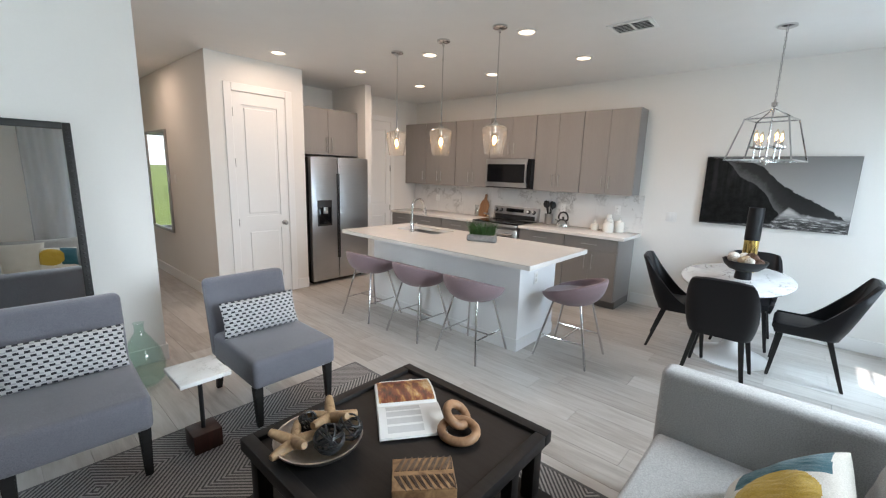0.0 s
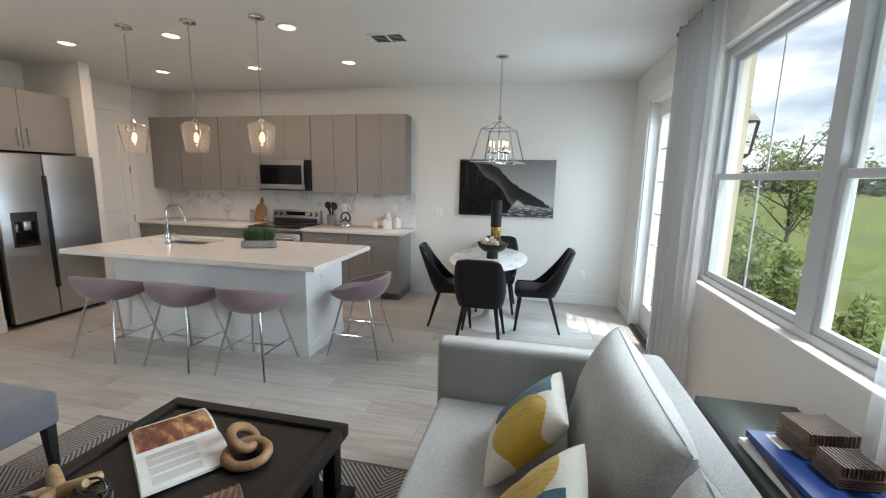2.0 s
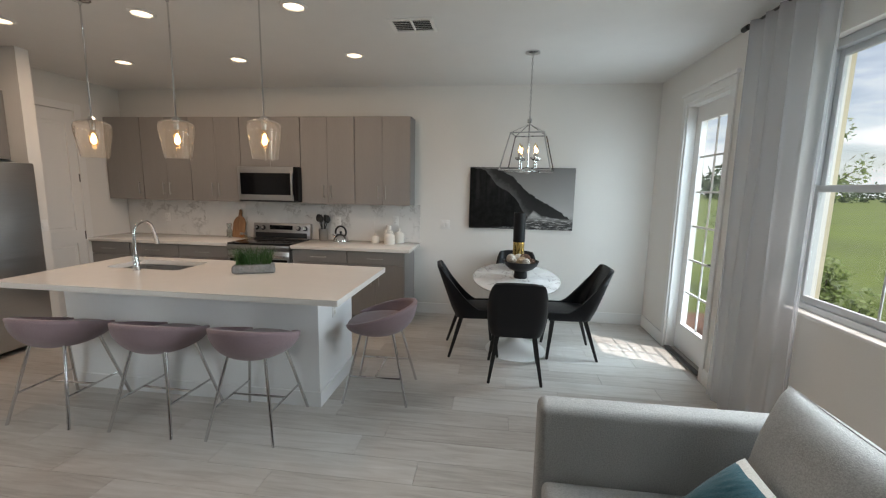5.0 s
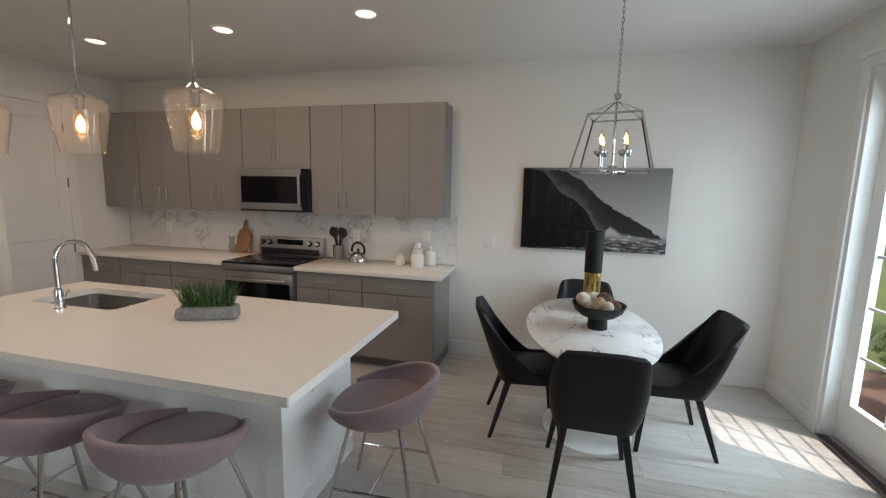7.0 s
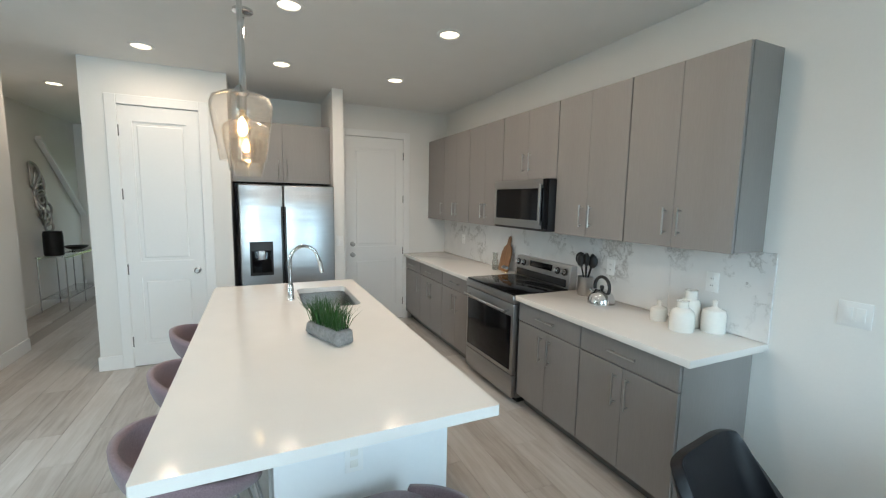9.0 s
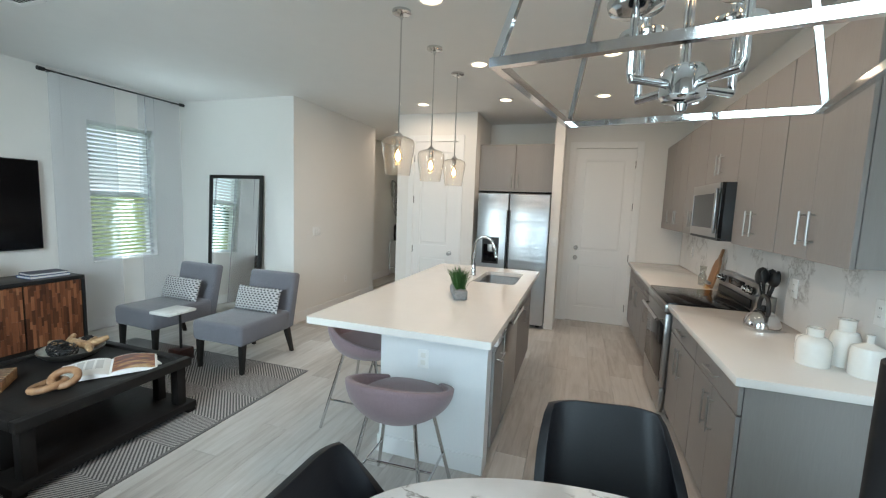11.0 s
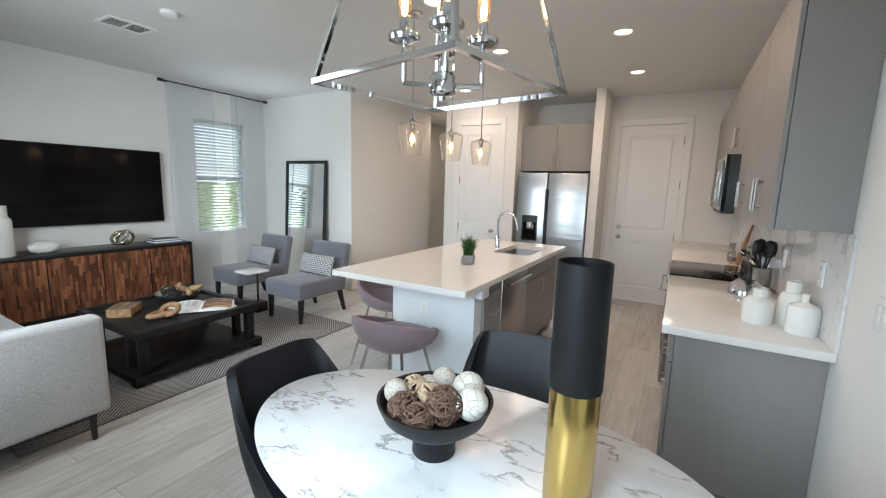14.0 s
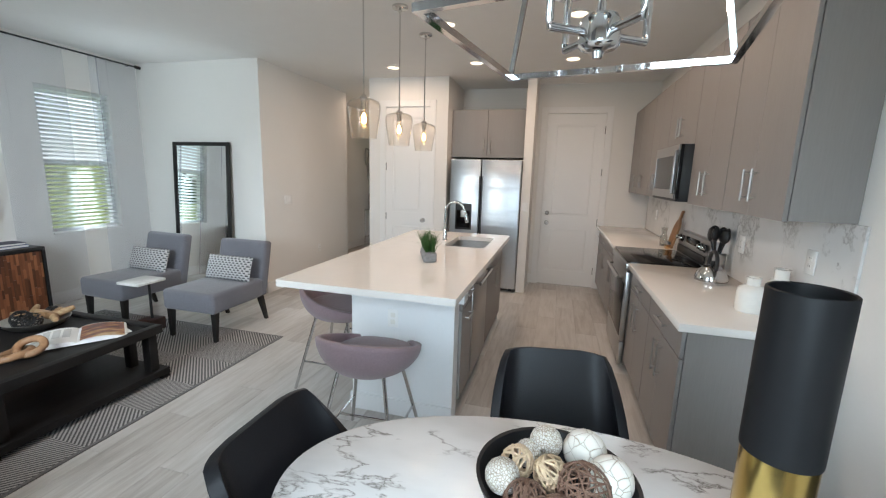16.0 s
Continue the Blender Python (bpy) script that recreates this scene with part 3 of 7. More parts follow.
def cushion(w, h, t, n=26, pinch=0.6, sag=0.0, crease=0.005):
    """A stuffed cushion standing in the xz plane: width w, height h, thickness t."""
    bm = bmesh.new()
    for side in (1, -1):
        def fn(u, v):
            a, b = 2 * u - 1, 2 * v - 1
            k = max(0.0, (1 - abs(a) ** 2.6) * (1 - abs(b) ** 2.6)) ** 0.45
            sx = 1 - 0.06 * (1 - abs(b) ** 2) * abs(a) * pinch
            sz = 1 - 0.06 * (1 - abs(a) ** 2) * abs(b) * pinch
            wr = crease * (noise.noise(Vector((a * 3, b * 3, side * 2.0))) + 0.35 * noise.noise(Vector((a * 14 + 3 * b, b * 5, side * 3.0))))
            return Vector((a * w / 2 * sx, side * (k * t / 2 + wr * k), h / 2 + b * h / 2 * sz - sag * k * (1 - b)))
        sheet(fn, n, n, bm)
    bmesh.ops.remove_doubles(bm, verts=bm.verts, dist=0.0008)
    bmesh.ops.recalc_face_normals(bm, faces=bm.faces)
    return bm


def thing(name, label="", category="", at=(0, 0, 0), rz=0.0, group="", kind="", scale=1.0):
    ob = new(name)
    ob.empty_display_size = 0.05
    ob.matrix_basis = pose(*at, 0, 0, rz) @ Matrix.Scale(scale, 4)
    return tagged(ob, label, category, group, kind)


def mesh_of(name, bm, material, smooth=True, solid=0.0):
    bmesh.ops.recalc_face_normals(bm, faces=bm.faces)
    me = bpy.data.meshes.new(name)
    bm.to_mesh(me)
    bm.free()
    for mt in material if isinstance(material, (list, tuple)) else [material]:
        me.materials.append(mt)
    if smooth:
        me.set_sharp_from_angle(angle=radians(38))
    else:
        me.polygons.foreach_set("use_smooth", [False] * len(me.polygons))
    return me


def part(name, bm, material, parent, label="", at=(0, 0, 0), rot=(0, 0, 0), smooth=True, solid=0.0, world_=False):
    """One mesh object under a thing or a part. world_: the mesh is given in the room's own coordinates."""
    if isinstance(bm, bmesh.types.BMesh):
        for f in bm.faces:
            f.smooth = smooth
        me = mesh_of(name, bm, material, smooth)
    else:
        me = bm
    ob = new(name, me)
    ob.parent = parent
    if world_:
        base = parent.matrix_basis.copy()
        up = parent.parent
        while up:
            base = up.matrix_basis @ base
            up = up.parent
        ob.matrix_basis = base.inverted()
    else:
        ob.matrix_basis = pose(*at, *rot)
    if solid:
        md = ob.modifiers.new("thickness", "SOLIDIFY")
        md.thickness, md.offset = solid, 0.0
    return tagged(ob, label)


def single(name, bm, material, label="", category="", kind="", group="", smooth=True, at=(0, 0, 0), rz=0.0):
    """A thing that is one mesh."""
    for f in bm.faces:
        f.smooth = smooth
    ob = new(name, mesh_of(name, bm, material, smooth))
    ob.matrix_basis = pose(*at, 0, 0, rz)
    return tagged(ob, label, category, group, kind)


def structure(name, bm, material, label=""):
    return single(name, bm, material, label, "", "structure", smooth=False)


# ---------------------------------------------------------------- shell of the house
N, E, S, W = 5.65, 1.50, -0.87, -3.55           # inner faces of the living room's walls
HALL_S, HALL_N, PANTRY_E, PANTRY_N = 0.97, 1.83, -4.72, 2.97
GARAGE_W = -5.39
DOOR_P = (4.17, 4.95, 2.46)                     # patio door opening: y from, to, height
WIN = (0.99, 3.33, 0.905, 2.48)                 # double window: y from, to, z from, to
WIN_S = (-3.17, -2.42, 0.78, 2.375)              # small window: x from, to, z from, to

floor = structure("floor", boxes((-9.4, 1.7, -1.25, 5.8, -0.20, -0.012)), GROUT, "wood-look porcelain plank floor in pale grey oak")
structure("ceiling", boxes((-9.4, 1.7, -1.25, 5.8, H, H + 0.2)), CEIL, "flat white painted ceiling")
structure("wall_north", boxes((-5.6, 1.7, N, N + 0.15, 0, H)), WALL, "white painted kitchen and dining wall")
structure("wall_east", boxes((E, E + 0.2, DOOR_P[1], N, 0, H), (E, E + 0.2, DOOR_P[0], DOOR_P[1], DOOR_P[2], H), (E, E + 0.2, WIN[1], DOOR_P[0], 0, H),
                             (E, E + 0.2, WIN[0], WIN[1], 0, WIN[2]), (E, E + 0.2, WIN[0], WIN[1], WIN[3], H), (E, E + 0.2, S, WIN[0], 0, H)), WALL, "white painted wall with double window and glazed door")
structure("wall_south", boxes((WIN_S[1], E + 0.2, S - 0.2, S, 0, H), (WIN_S[0], WIN_S[1], S - 0.2, S, 0, WIN_S[2]), (WIN_S[0], WIN_S[1], S - 0.2, S, WIN_S[3], H), (W - 0.15, WIN_S[0], S - 0.2, S, 0, H)), WALL, "white painted television wall")
structure("wall_west", boxes((W - 0.15, W, S, HALL_S, 0, H)), WALL, "white painted wall behind the lounge chairs")
structure("wall_hall_south", boxes((-5.65, W - 0.15, HALL_S - 0.15, HALL_S, 0, H)), WALL, "white painted hallway wall")
structure("wall_foyer_south", boxes((-9.2, -5.65, 0.25, 0.40, 0, H), (-5.80, -5.65, 0.40, HALL_S - 0.15, 0, H)), WALL, "white painted foyer wall")
structure("wall_foyer_west", boxes((-9.35, -9.2, 0.25, 0.62, 0, H), (-9.35, -9.2, 1.42, HALL_N + 0.12, 0, H), (-9.35, -9.2, 0.62, 1.42, 0, 0.35), (-9.35, -9.2, 0.62, 1.42, 2.2, H)), WALL, "white painted end wall with a window")
structure("wall_hall_north", boxes((-9.2, PANTRY_E - 0.12, HALL_N, HALL_N + 0.12, 0, H)), WALL, "white painted hallway wall beside the pantry")
PD = (2.085, 2.72, 2.45)                         # pantry door: y from, to, height
structure("wall_pantry", boxes((PANTRY_E - 0.12, PANTRY_E, HALL_N, PD[0], 0, H), (PANTRY_E - 0.12, PANTRY_E, PD[1], PANTRY_N, 0, H), (PANTRY_E - 0.12, PANTRY_E, PD[0], PD[1], PD[2], H),
                               (-5.6, PANTRY_E - 0.12, PANTRY_N - 0.12, PANTRY_N, 0, H), (-5.75, -5.6, HALL_N + 0.12, 4.1, 0, H)), WALL, "white painted pantry walls")
structure("wall_fridge_side", boxes((-5.6, -4.76, 3.985, 4.10, 0, H)), WALL, "narrow white wall end beside the refrigerator")
GD = (4.24, 5.015, 2.44)                         # back door: y from, to, height
structure("wall_garage", boxes((GARAGE_W - 0.15, GARAGE_W, 4.10, GD[0], 0, H), (GARAGE_W - 0.15, GARAGE_W, GD[1], N, 0, H), (GARAGE_W - 0.15, GARAGE_W, GD[0], GD[1], GD[2], H)), WALL, "white painted wall round the inner door")

B = 0.135                                       # baseboard height


def board(x0, x1, y0, y1):
    structure("baseboard", box(bmesh.new(), x0, x1, y0, y1, 0, B, 0.004), TRIM, "white painted baseboard")


board(-1.30, E, N - 0.015, N)
board(E - 0.015, E, DOOR_P[1] + 0.07, N - 0.015)
board(E - 0.015, E, S + 0.015, DOOR_P[0] - 0.07)
board(W, E, S, S + 0.015)
board(W, W + 0.015, S + 0.015, HALL_S + 0.015)
board(-5.65, W, HALL_S, HALL_S + 0.015)
board(-9.2, -5.80, 0.40, 0.415)
board(-9.2, PANTRY_E, HALL_N - 0.015, HALL_N)
board(PANTRY_E, PANTRY_E + 0.015, HALL_N - 0.015, PD[0] - 0.085)
board(PANTRY_E, PANTRY_E + 0.015, PD[1] + 0.085, PANTRY_N)
board(GARAGE_W, GARAGE_W + 0.015, 4.10, GD[0] - 0.085)


# ---------------------------------------------------------------- doors
def panel_door(name, y0, y1, h, face, knob_y, label, deadbolt=False):
    """A two-panel door whose front looks along +x at x = face."""
    d = thing(name, label, "door", (face, (y0 + y1) / 2, 0), kind="structure")
    w = y1 - y0
    g = 0.004
    bm = boxes((face - 0.045, face - 0.018, y0 + g, y1 - g, 0.008, h - g))
    st = 0.105
    lo, mid0, mid1, hi = 0.22, 0.86, 1.02, h - 0.14
    for r in ((y0 + g, y0 + st, 0.008, h - g), (y1 - st, y1 - g, 0.008, h - g), (y0 + st, y1 - st, 0.008, lo), (y0 + st, y1 - st, mid0, mid1), (y0 + st, y1 - st, hi, h - g)):
        box(bm, face - 0.018, face - 0.002, *r)
    part("door_leaf", bm, TRIM, d, world_=True, smooth=False)
    for z0, z1 in ((lo, mid0), (mid1, hi)):
        pm = box(bmesh.new(), face - 0.022, face - 0.005, y0 + st + 0.032, y1 - st - 0.032, z0 + 0.034, z1 - 0.034, 0.013, 2)
        part("door_panel", pm, TRIM, d, world_=True, smooth=False)
    c = 0.085
    part("door_casing", boxes((face, face + 0.016, y0 - c, y0, 0, h + c), (face, face + 0.016, y1, y1 + c, 0, h + c), (face, face + 0.016, y0, y1, h, h + c), bev=0.004), TRIM, d, world_=True, smooth=False)
    part("door_jamb", boxes((face - 0.11, face - 0.001, y0 - 0.0, y0 + 0.003, 0, h), (face - 0.11, face - 0.001, y1 - 0.003, y1, 0, h)), TRIM, d, world_=True, smooth=False)
    zs = ((0.92, 1.06) if deadbolt else (0.92,))
    for z in zs:
        k = lathe([(0.0, 0.0), (0.030, 0.0), (0.030, 0.006), (0.012, 0.010), (0.011, 0.035), (0.026, 0.045), (0.028, 0.058), (0.018, 0.068), (0, 0.069)], 20)
        part("door_knob", k, NICKEL, d, "satin nickel knob", at=(0.0, knob_y - (y0 + y1) / 2, z), rot=(0, 90, 0))
    hy = y0 if knob_y > (y0 + y1) / 2 else y1
    for z in (0.25, 0.95, 1.65, 2.22):
        part("hinge", box(bmesh.new(), face - 0.004, face + 0.008, hy - 0.008, hy + 0.008, z - 0.05, z + 0.05, 0.002), KICK, d, "dark metal hinge", world_=True)
    return d


panel_door("door_1", *PD, PANTRY_E, PD[1] - 0.07, "tall white two-panel pantry door, closed")
gd = panel_door("door_2", *GD, GARAGE_W, GD[0] + 0.08, "tall white two-panel inner door, closed, with deadbolt", True)

# glazed patio door
pd_ = thing("door_3", "white glazed patio door with twelve panes, closed", "door", (E + 0.05, 4.56, 0), kind="structure")
y0, y1, h = DOOR_P
bm = bmesh.new()
gy0, gy1, gz0, gz1 = y0 + 0.115, y1 - 0.13, 0.30, 2.28
for r in ((y0 + 0.03, gy0, 0.03, h - 0.03), (gy1, y1 - 0.03, 0.03, h - 0.03), (gy0, gy1, 0.03, gz0), (gy0, gy1, gz1, h - 0.03)):
    box(bm, E + 0.03, E + 0.075, *r)
part("door_leaf", bm, TRIM, pd_, world_=True, smooth=False)
bm = bmesh.new()
for i in range(1, 6):
    z = gz0 + (gz1 - gz0) * i / 6
    box(bm, E + 0.045, E + 0.058, gy0, gy1, z - 0.009, z + 0.009)
ym = (gy0 + gy1) / 2
box(bm, E + 0.046, E + 0.057, ym - 0.009, ym + 0.009, gz0, gz1)
part("muntin", bm, TRIM, pd_, world_=True, smooth=False)
for j in range(2):
    for i in range(6):
        a, b = (gy0, ym - 0.009) if j == 0 else (ym + 0.009, gy1)
        za, zb = gz0 + (gz1 - gz0) * i / 6, gz0 + (gz1 - gz0) * (i + 1) / 6
        pn = part("pane", boxes((E + 0.050, E + 0.054, a, b, za + 0.009, zb - 0.009)), PANE, pd_, world_=True, smooth=False)
        pn.visible_shadow = False
c = 0.07
part("door_casing", boxes((E - 0.016, E, y0 - c, y0, 0, h + c), (E - 0.016, E, y1, y1 + c, 0, h + c), (E - 0.016, E, y0, y1, h, h + c), (E - 0.03, E, y0 - c - 0.02, y1 + c + 0.02, h + c, h + c + 0.03), bev=0.004), TRIM, pd_, world_=True, smooth=False)
part("door_frame", boxes((E, E + 0.145, y0, y0 + 0.03, 0.02, h), (E, E + 0.145, y1 - 0.03, y1, 0.02, h), (E, E + 0.145, y0 + 0.03, y1 - 0.03, h - 0.03, h)), TRIM, pd_, world_=True, smooth=False)
part("threshold", box(bmesh.new(), E - 0.001, E + 0.22, y0 + 0.001, y1 - 0.001, 0.001, 0.019, 0.003), GROUT, pd_, "pale stone threshold", world_=True)
part("threshold_strip", box(bmesh.new(), E - 0.012, E + 0.042, y0 + 0.031, y1 - 0.031, 0.019, 0.029, 0.003), BLACK_METAL, pd_, "dark bronze strip", world_=True)
part("door_handle", tube([(E + 0.03, gy0 - 0.06, 1.0), (E - 0.03, gy0 - 0.06, 1.0), (E - 0.032, gy0 - 0.005, 1.0)], 0.009), BLACK_METAL, pd_, "dark lever handle", world_=True)

for piece in pd_.children:
    if not piece.name.startswith(("door_frame", "door_casing", "threshold")):
        piece.location.x += 0.055

# ---------------------------------------------------------------- windows
w1 = thing("window_1", "white vinyl double window with two sashes in each half", "window", (E + 0.1, 2.16, WIN[2]), kind="structure")
a0, a1, z0, z1 = WIN
X0, X1 = E + 0.06, E + 0.14
MID, RAIL = 2.16, 1.65
part("window_frame", boxes((X0, X1, a0, a0 + 0.05, z0 + 0.02, z1), (X0, X1, a1 - 0.05, a1, z0 + 0.02, z1), (X0, X1, a0 + 0.05, a1 - 0.05, z1 - 0.05, z1), (X0, X1, a0 + 0.05, a1 - 0.05, z0 + 0.02, z0 + 0.06), (X0, X1, MID - 0.05, MID + 0.05, z0 + 0.06, z1 - 0.05), bev=0.004), VINYL, w1, world_=True, smooth=False)
for ya, yb in ((a0 + 0.05, MID - 0.05), (MID + 0.05, a1 - 0.05)):
    for za, zb, dx in ((z0 + 0.06, RAIL + 0.02, 0.0), (RAIL - 0.02, z1 - 0.05, 0.03)):
        sx0, sx1 = X0 + 0.012 + dx, X0 + 0.037 + dx
        sash = part("sash", boxes((sx0, sx1, ya, ya + 0.035, za, zb), (sx0, sx1, yb - 0.035, yb, za, zb), (sx0, sx1, ya + 0.035, yb - 0.035, za, za + 0.04), (sx0, sx1, ya + 0.035, yb - 0.035, zb - 0.04, zb), bev=0.003), VINYL, w1, world_=True, smooth=False)
        pn = part("pane", boxes((sx0 + 0.010, sx0 + 0.014, ya + 0.035, yb - 0.035, za + 0.04, zb - 0.04)), PANE, sash, world_=True, smooth=False)
        pn.visible_shadow = False
        ymid = (ya + yb) / 2
        part("muntin", boxes((sx0 + 0.004, sx0 + 0.009, ymid - 0.006, ymid + 0.006, za + 0.04, zb - 0.04)), VINYL, sash, world_=True, smooth=False)
part("window_sill", box(bmesh.new(), E - 0.006, X1, a0 + 0.001, a1 - 0.001, z0 + 0.001, z0 + 0.02, 0.005), TRIM, w1, "white stone sill", world_=True)

w2 = thing("window_2", "white single-hung window with lowered horizontal blinds", "window", (-2.795, S - 0.1, WIN_S[2]), kind="structure")
b0, b1, z0, z1 = WIN_S
Y0, Y1 = S - 0.14, S - 0.07
part("window_frame", boxes((b0, b0 + 0.045, Y0, Y1, z0, z1), (b1 - 0.045, b1, Y0, Y1, z0, z1), (b0 + 0.045, b1 - 0.045, Y0, Y1, z1 - 0.045, z1), (b0 + 0.045, b1 - 0.045, Y0, Y1, z0, z0 + 0.045), (b0 + 0.045, b1 - 0.045, Y0, Y1, 1.55, 1.60)), VINYL, w2, world_=True, smooth=False)
for za, zb in ((z0 + 0.045, 1.55), (1.60, z1 - 0.045)):
    pn = part("pane", boxes((b0 + 0.045, b1 - 0.045, Y0 + 0.03, Y0 + 0.034, za, zb)), PANE, w2, world_=True, smooth=False)
    pn.visible_shadow = False
part("window_sill", box(bmesh.new(), b0 + 0.001, b1 - 0.001, Y1, S + 0.02, z0 + 0.001, z0 + 0.02, 0.004), TRIM, w2, world_=True)
blind = thing("window_blind", "white horizontal slat blind, lowered and open", "blind", (-2.795, S - 0.035, z1 - 0.05))
part("headrail", box(bmesh.new(), b0 + 0.01, b1 - 0.01, S - 0.062, S - 0.012, z1 - 0.05, z1 - 0.002, 0.004), BLIND, blind, world_=True)
slat = None
n_slat = 34
for i in range(n_slat):
    z = z1 - 0.075 - i * (z1 - z0 - 0.13) / (n_slat - 1)
    if slat is None:
        sm = boxes((-(b1 - b0) / 2 + 0.012, (b1 - b0) / 2 - 0.012, -0.023, 0.023, -0.0015, 0.0015))
        bmesh.ops.rotate(sm, verts=sm.verts, cent=(0, 0, 0), matrix=Matrix.Rotation(radians(30), 3, "X"))
        slat = part("slat", sm, BLIND, blind, at=(0, 0, z - (z1 - 0.05)), smooth=False)
    else:
        part("slat", slat.data, BLIND, blind, at=(0, 0, z - (z1 - 0.05)))
w3 = thing("window_3", "white framed front window at the end of the foyer", "window", (-9.28, 1.02, 0.35), kind="structure")
part("window_frame", boxes((-9.32, -9.24, 0.62, 0.67, 0.35, 2.2), (-9.32, -9.24, 1.37, 1.42, 0.35, 2.2), (-9.32, -9.24, 0.67, 1.37, 0.35, 0.40), (-9.32, -9.24, 0.67, 1.37, 2.15, 2.2)), VINYL, w3, world_=True, smooth=False)
pn = part("pane", boxes((-9.29, -9.286, 0.67, 1.37, 0.40, 2.15)), PANE, w3, world_=True, smooth=False)
pn.visible_shadow = False


# ---------------------------------------------------------------- curtains and rods
def curtain(name, p0, p1, z0, z1, folds, depth, label, cloth=None):
    """A sheer panel from p0 to p1 (plan), hanging from z1 to z0."""
    a, b = Vector((*p0, 0)), Vector((*p1, 0))
    along = (b - a)
    across = Vector((-along.y, along.x, 0)).normalized()

    def fn(u, v):
        k = math.sin(2 * math.pi * folds * u + 1.3 * math.sin(5 * u)) * depth * (0.65 + 0.35 * v)
        k += 0.012 * math.sin(23 * u + 3 * v)
        p = a + along * (u + 0.012 * math.sin(9 * u + 4 * v) * (1 - v)) + across * k
        return Vector((p.x, p.y, z0 + (z1 - z0) * v))
    return single(name, sheet(fn, folds * 14, 14), cloth or SHEER, label, "curtain", group="sheer curtains")


def rod(p0, p1, z, wall, label):
    r = thing("curtain_rod", label, "curtain rod", (*p0, z))
    a, b = Vector((*p0, z)), Vector((*p1, z))
    d = (b - a).normalized()
    part("pole", tube([a, b], 0.0095, 12), BLACK_METAL, r, world_=True)
    for e, s in ((a, -1), (b, 1)):
        part("finial", tube([e, e + d * s * 0.03, e + d * s * 0.06], 0.02, 12), BLACK_METAL, r, world_=True)
    for f in (0.04, 0.96):
        q = a + (b - a) * f
        part("bracket", tube([q, q + Vector(wall)], 0.007, 8), BLACK_METAL, r, world_=True)


curtain("curtain", (E - 0.09, 3.87), (E - 0.07, 3.02), 0.02, 2.785, 6, 0.035, "white sheer curtain panel gathered beside the window")
curtain("curtain", (E - 0.09, 1.56), (E - 0.07, 0.52), 0.02, 2.785, 6, 0.035, "white sheer curtain panel gathered beside the window")
rod((E - 0.08, 0.40), (E - 0.08, 3.90), 2.785, (0.08, 0, 0), "black metal curtain rod over the double window")
curtain("curtain", (-2.05, S + 0.08), (-2.66, S + 0.08), 0.02, 2.775, 5, 0.03, "white sheer curtain panel beside the blind", VOILE)
curtain("curtain", (-2.93, S + 0.08), (-3.46, S + 0.08), 0.02, 2.775, 5, 0.03, "white sheer curtain panel beside the blind", VOILE)
rod((-2.03, S + 0.08), (-3.48, S + 0.08), 2.775, (0, -0.08, 0), "black metal curtain rod over the blind")


# ---------------------------------------------------------------- kitchen along the north wall
def bar_handle(parent, p, length, axis, out):
    """A slim bar pull at p; axis 'x', 'y' or 'z'; out: unit way away from the front."""
    d = {"x": Vector((1, 0, 0)), "y": Vector((0, 1, 0)), "z": Vector((0, 0, 1))}[axis]
    p, o = Vector(p), Vector(out)
    bm = tube([p - d * length / 2 + o * 0.028, p + d * length / 2 + o * 0.028], 0.0055, 8)
    for s in (-1, 1):
        q = p + d * s * (length / 2 - 0.018)
        tube([q, q + o * 0.028], 0.0045, 8, bm)
    part("handle", bm, NICKEL, parent, "brushed nickel bar handle", world_=True)


def upper(x0, x1, z0, z1, doors, hinge="r", front=5.38):
    u = thing("wall_cabinet", "grey laminate wall cabinet with slab doors and bar handles", "cabinet", ((x0 + x1) / 2, N - 0.15, z0), group="kitchen wall cabinets")
    part("body", boxes((x0 + 0.001, x1 - 0.001, front + 0.021, N - 0.002, z0 + 0.004, z1)), CAB, u, world_=True, smooth=False)
    w = (x1 - x0) / doors
    for i in range(doors):
        a, b = x0 + i * w + (0.005 if i == 0 else 0.0012), x0 + (i + 1) * w - (0.005 if i == doors - 1 else 0.0012)
        dr = part("cabinet_door", box(bmesh.new(), a, b, front, front + 0.019, z0, z1 - 0.002, 0.0015, 1), CAB, u, world_=True, smooth=False)
        left = (i == 0) if doors == 2 else hinge == "l"
        hx = b - 0.045 if left else a + 0.045
        bar_handle(dr, (hx, front, z0 + 0.15), 0.16, "z", (0, -1, 0))


UB, UT = 1.395, 2.435
upper(-5.385, -4.865, UB, UT, 1, "l")
upper(-4.865, -4.18, UB, UT, 2)
upper(-4.18, -3.495, UB, UT, 2)
upper(-3.495, -2.705, 1.835, UT, 2)
upper(-2.705, -2.02, UB, UT, 2)
upper(-2.02, -1.335, UB, UT, 2)


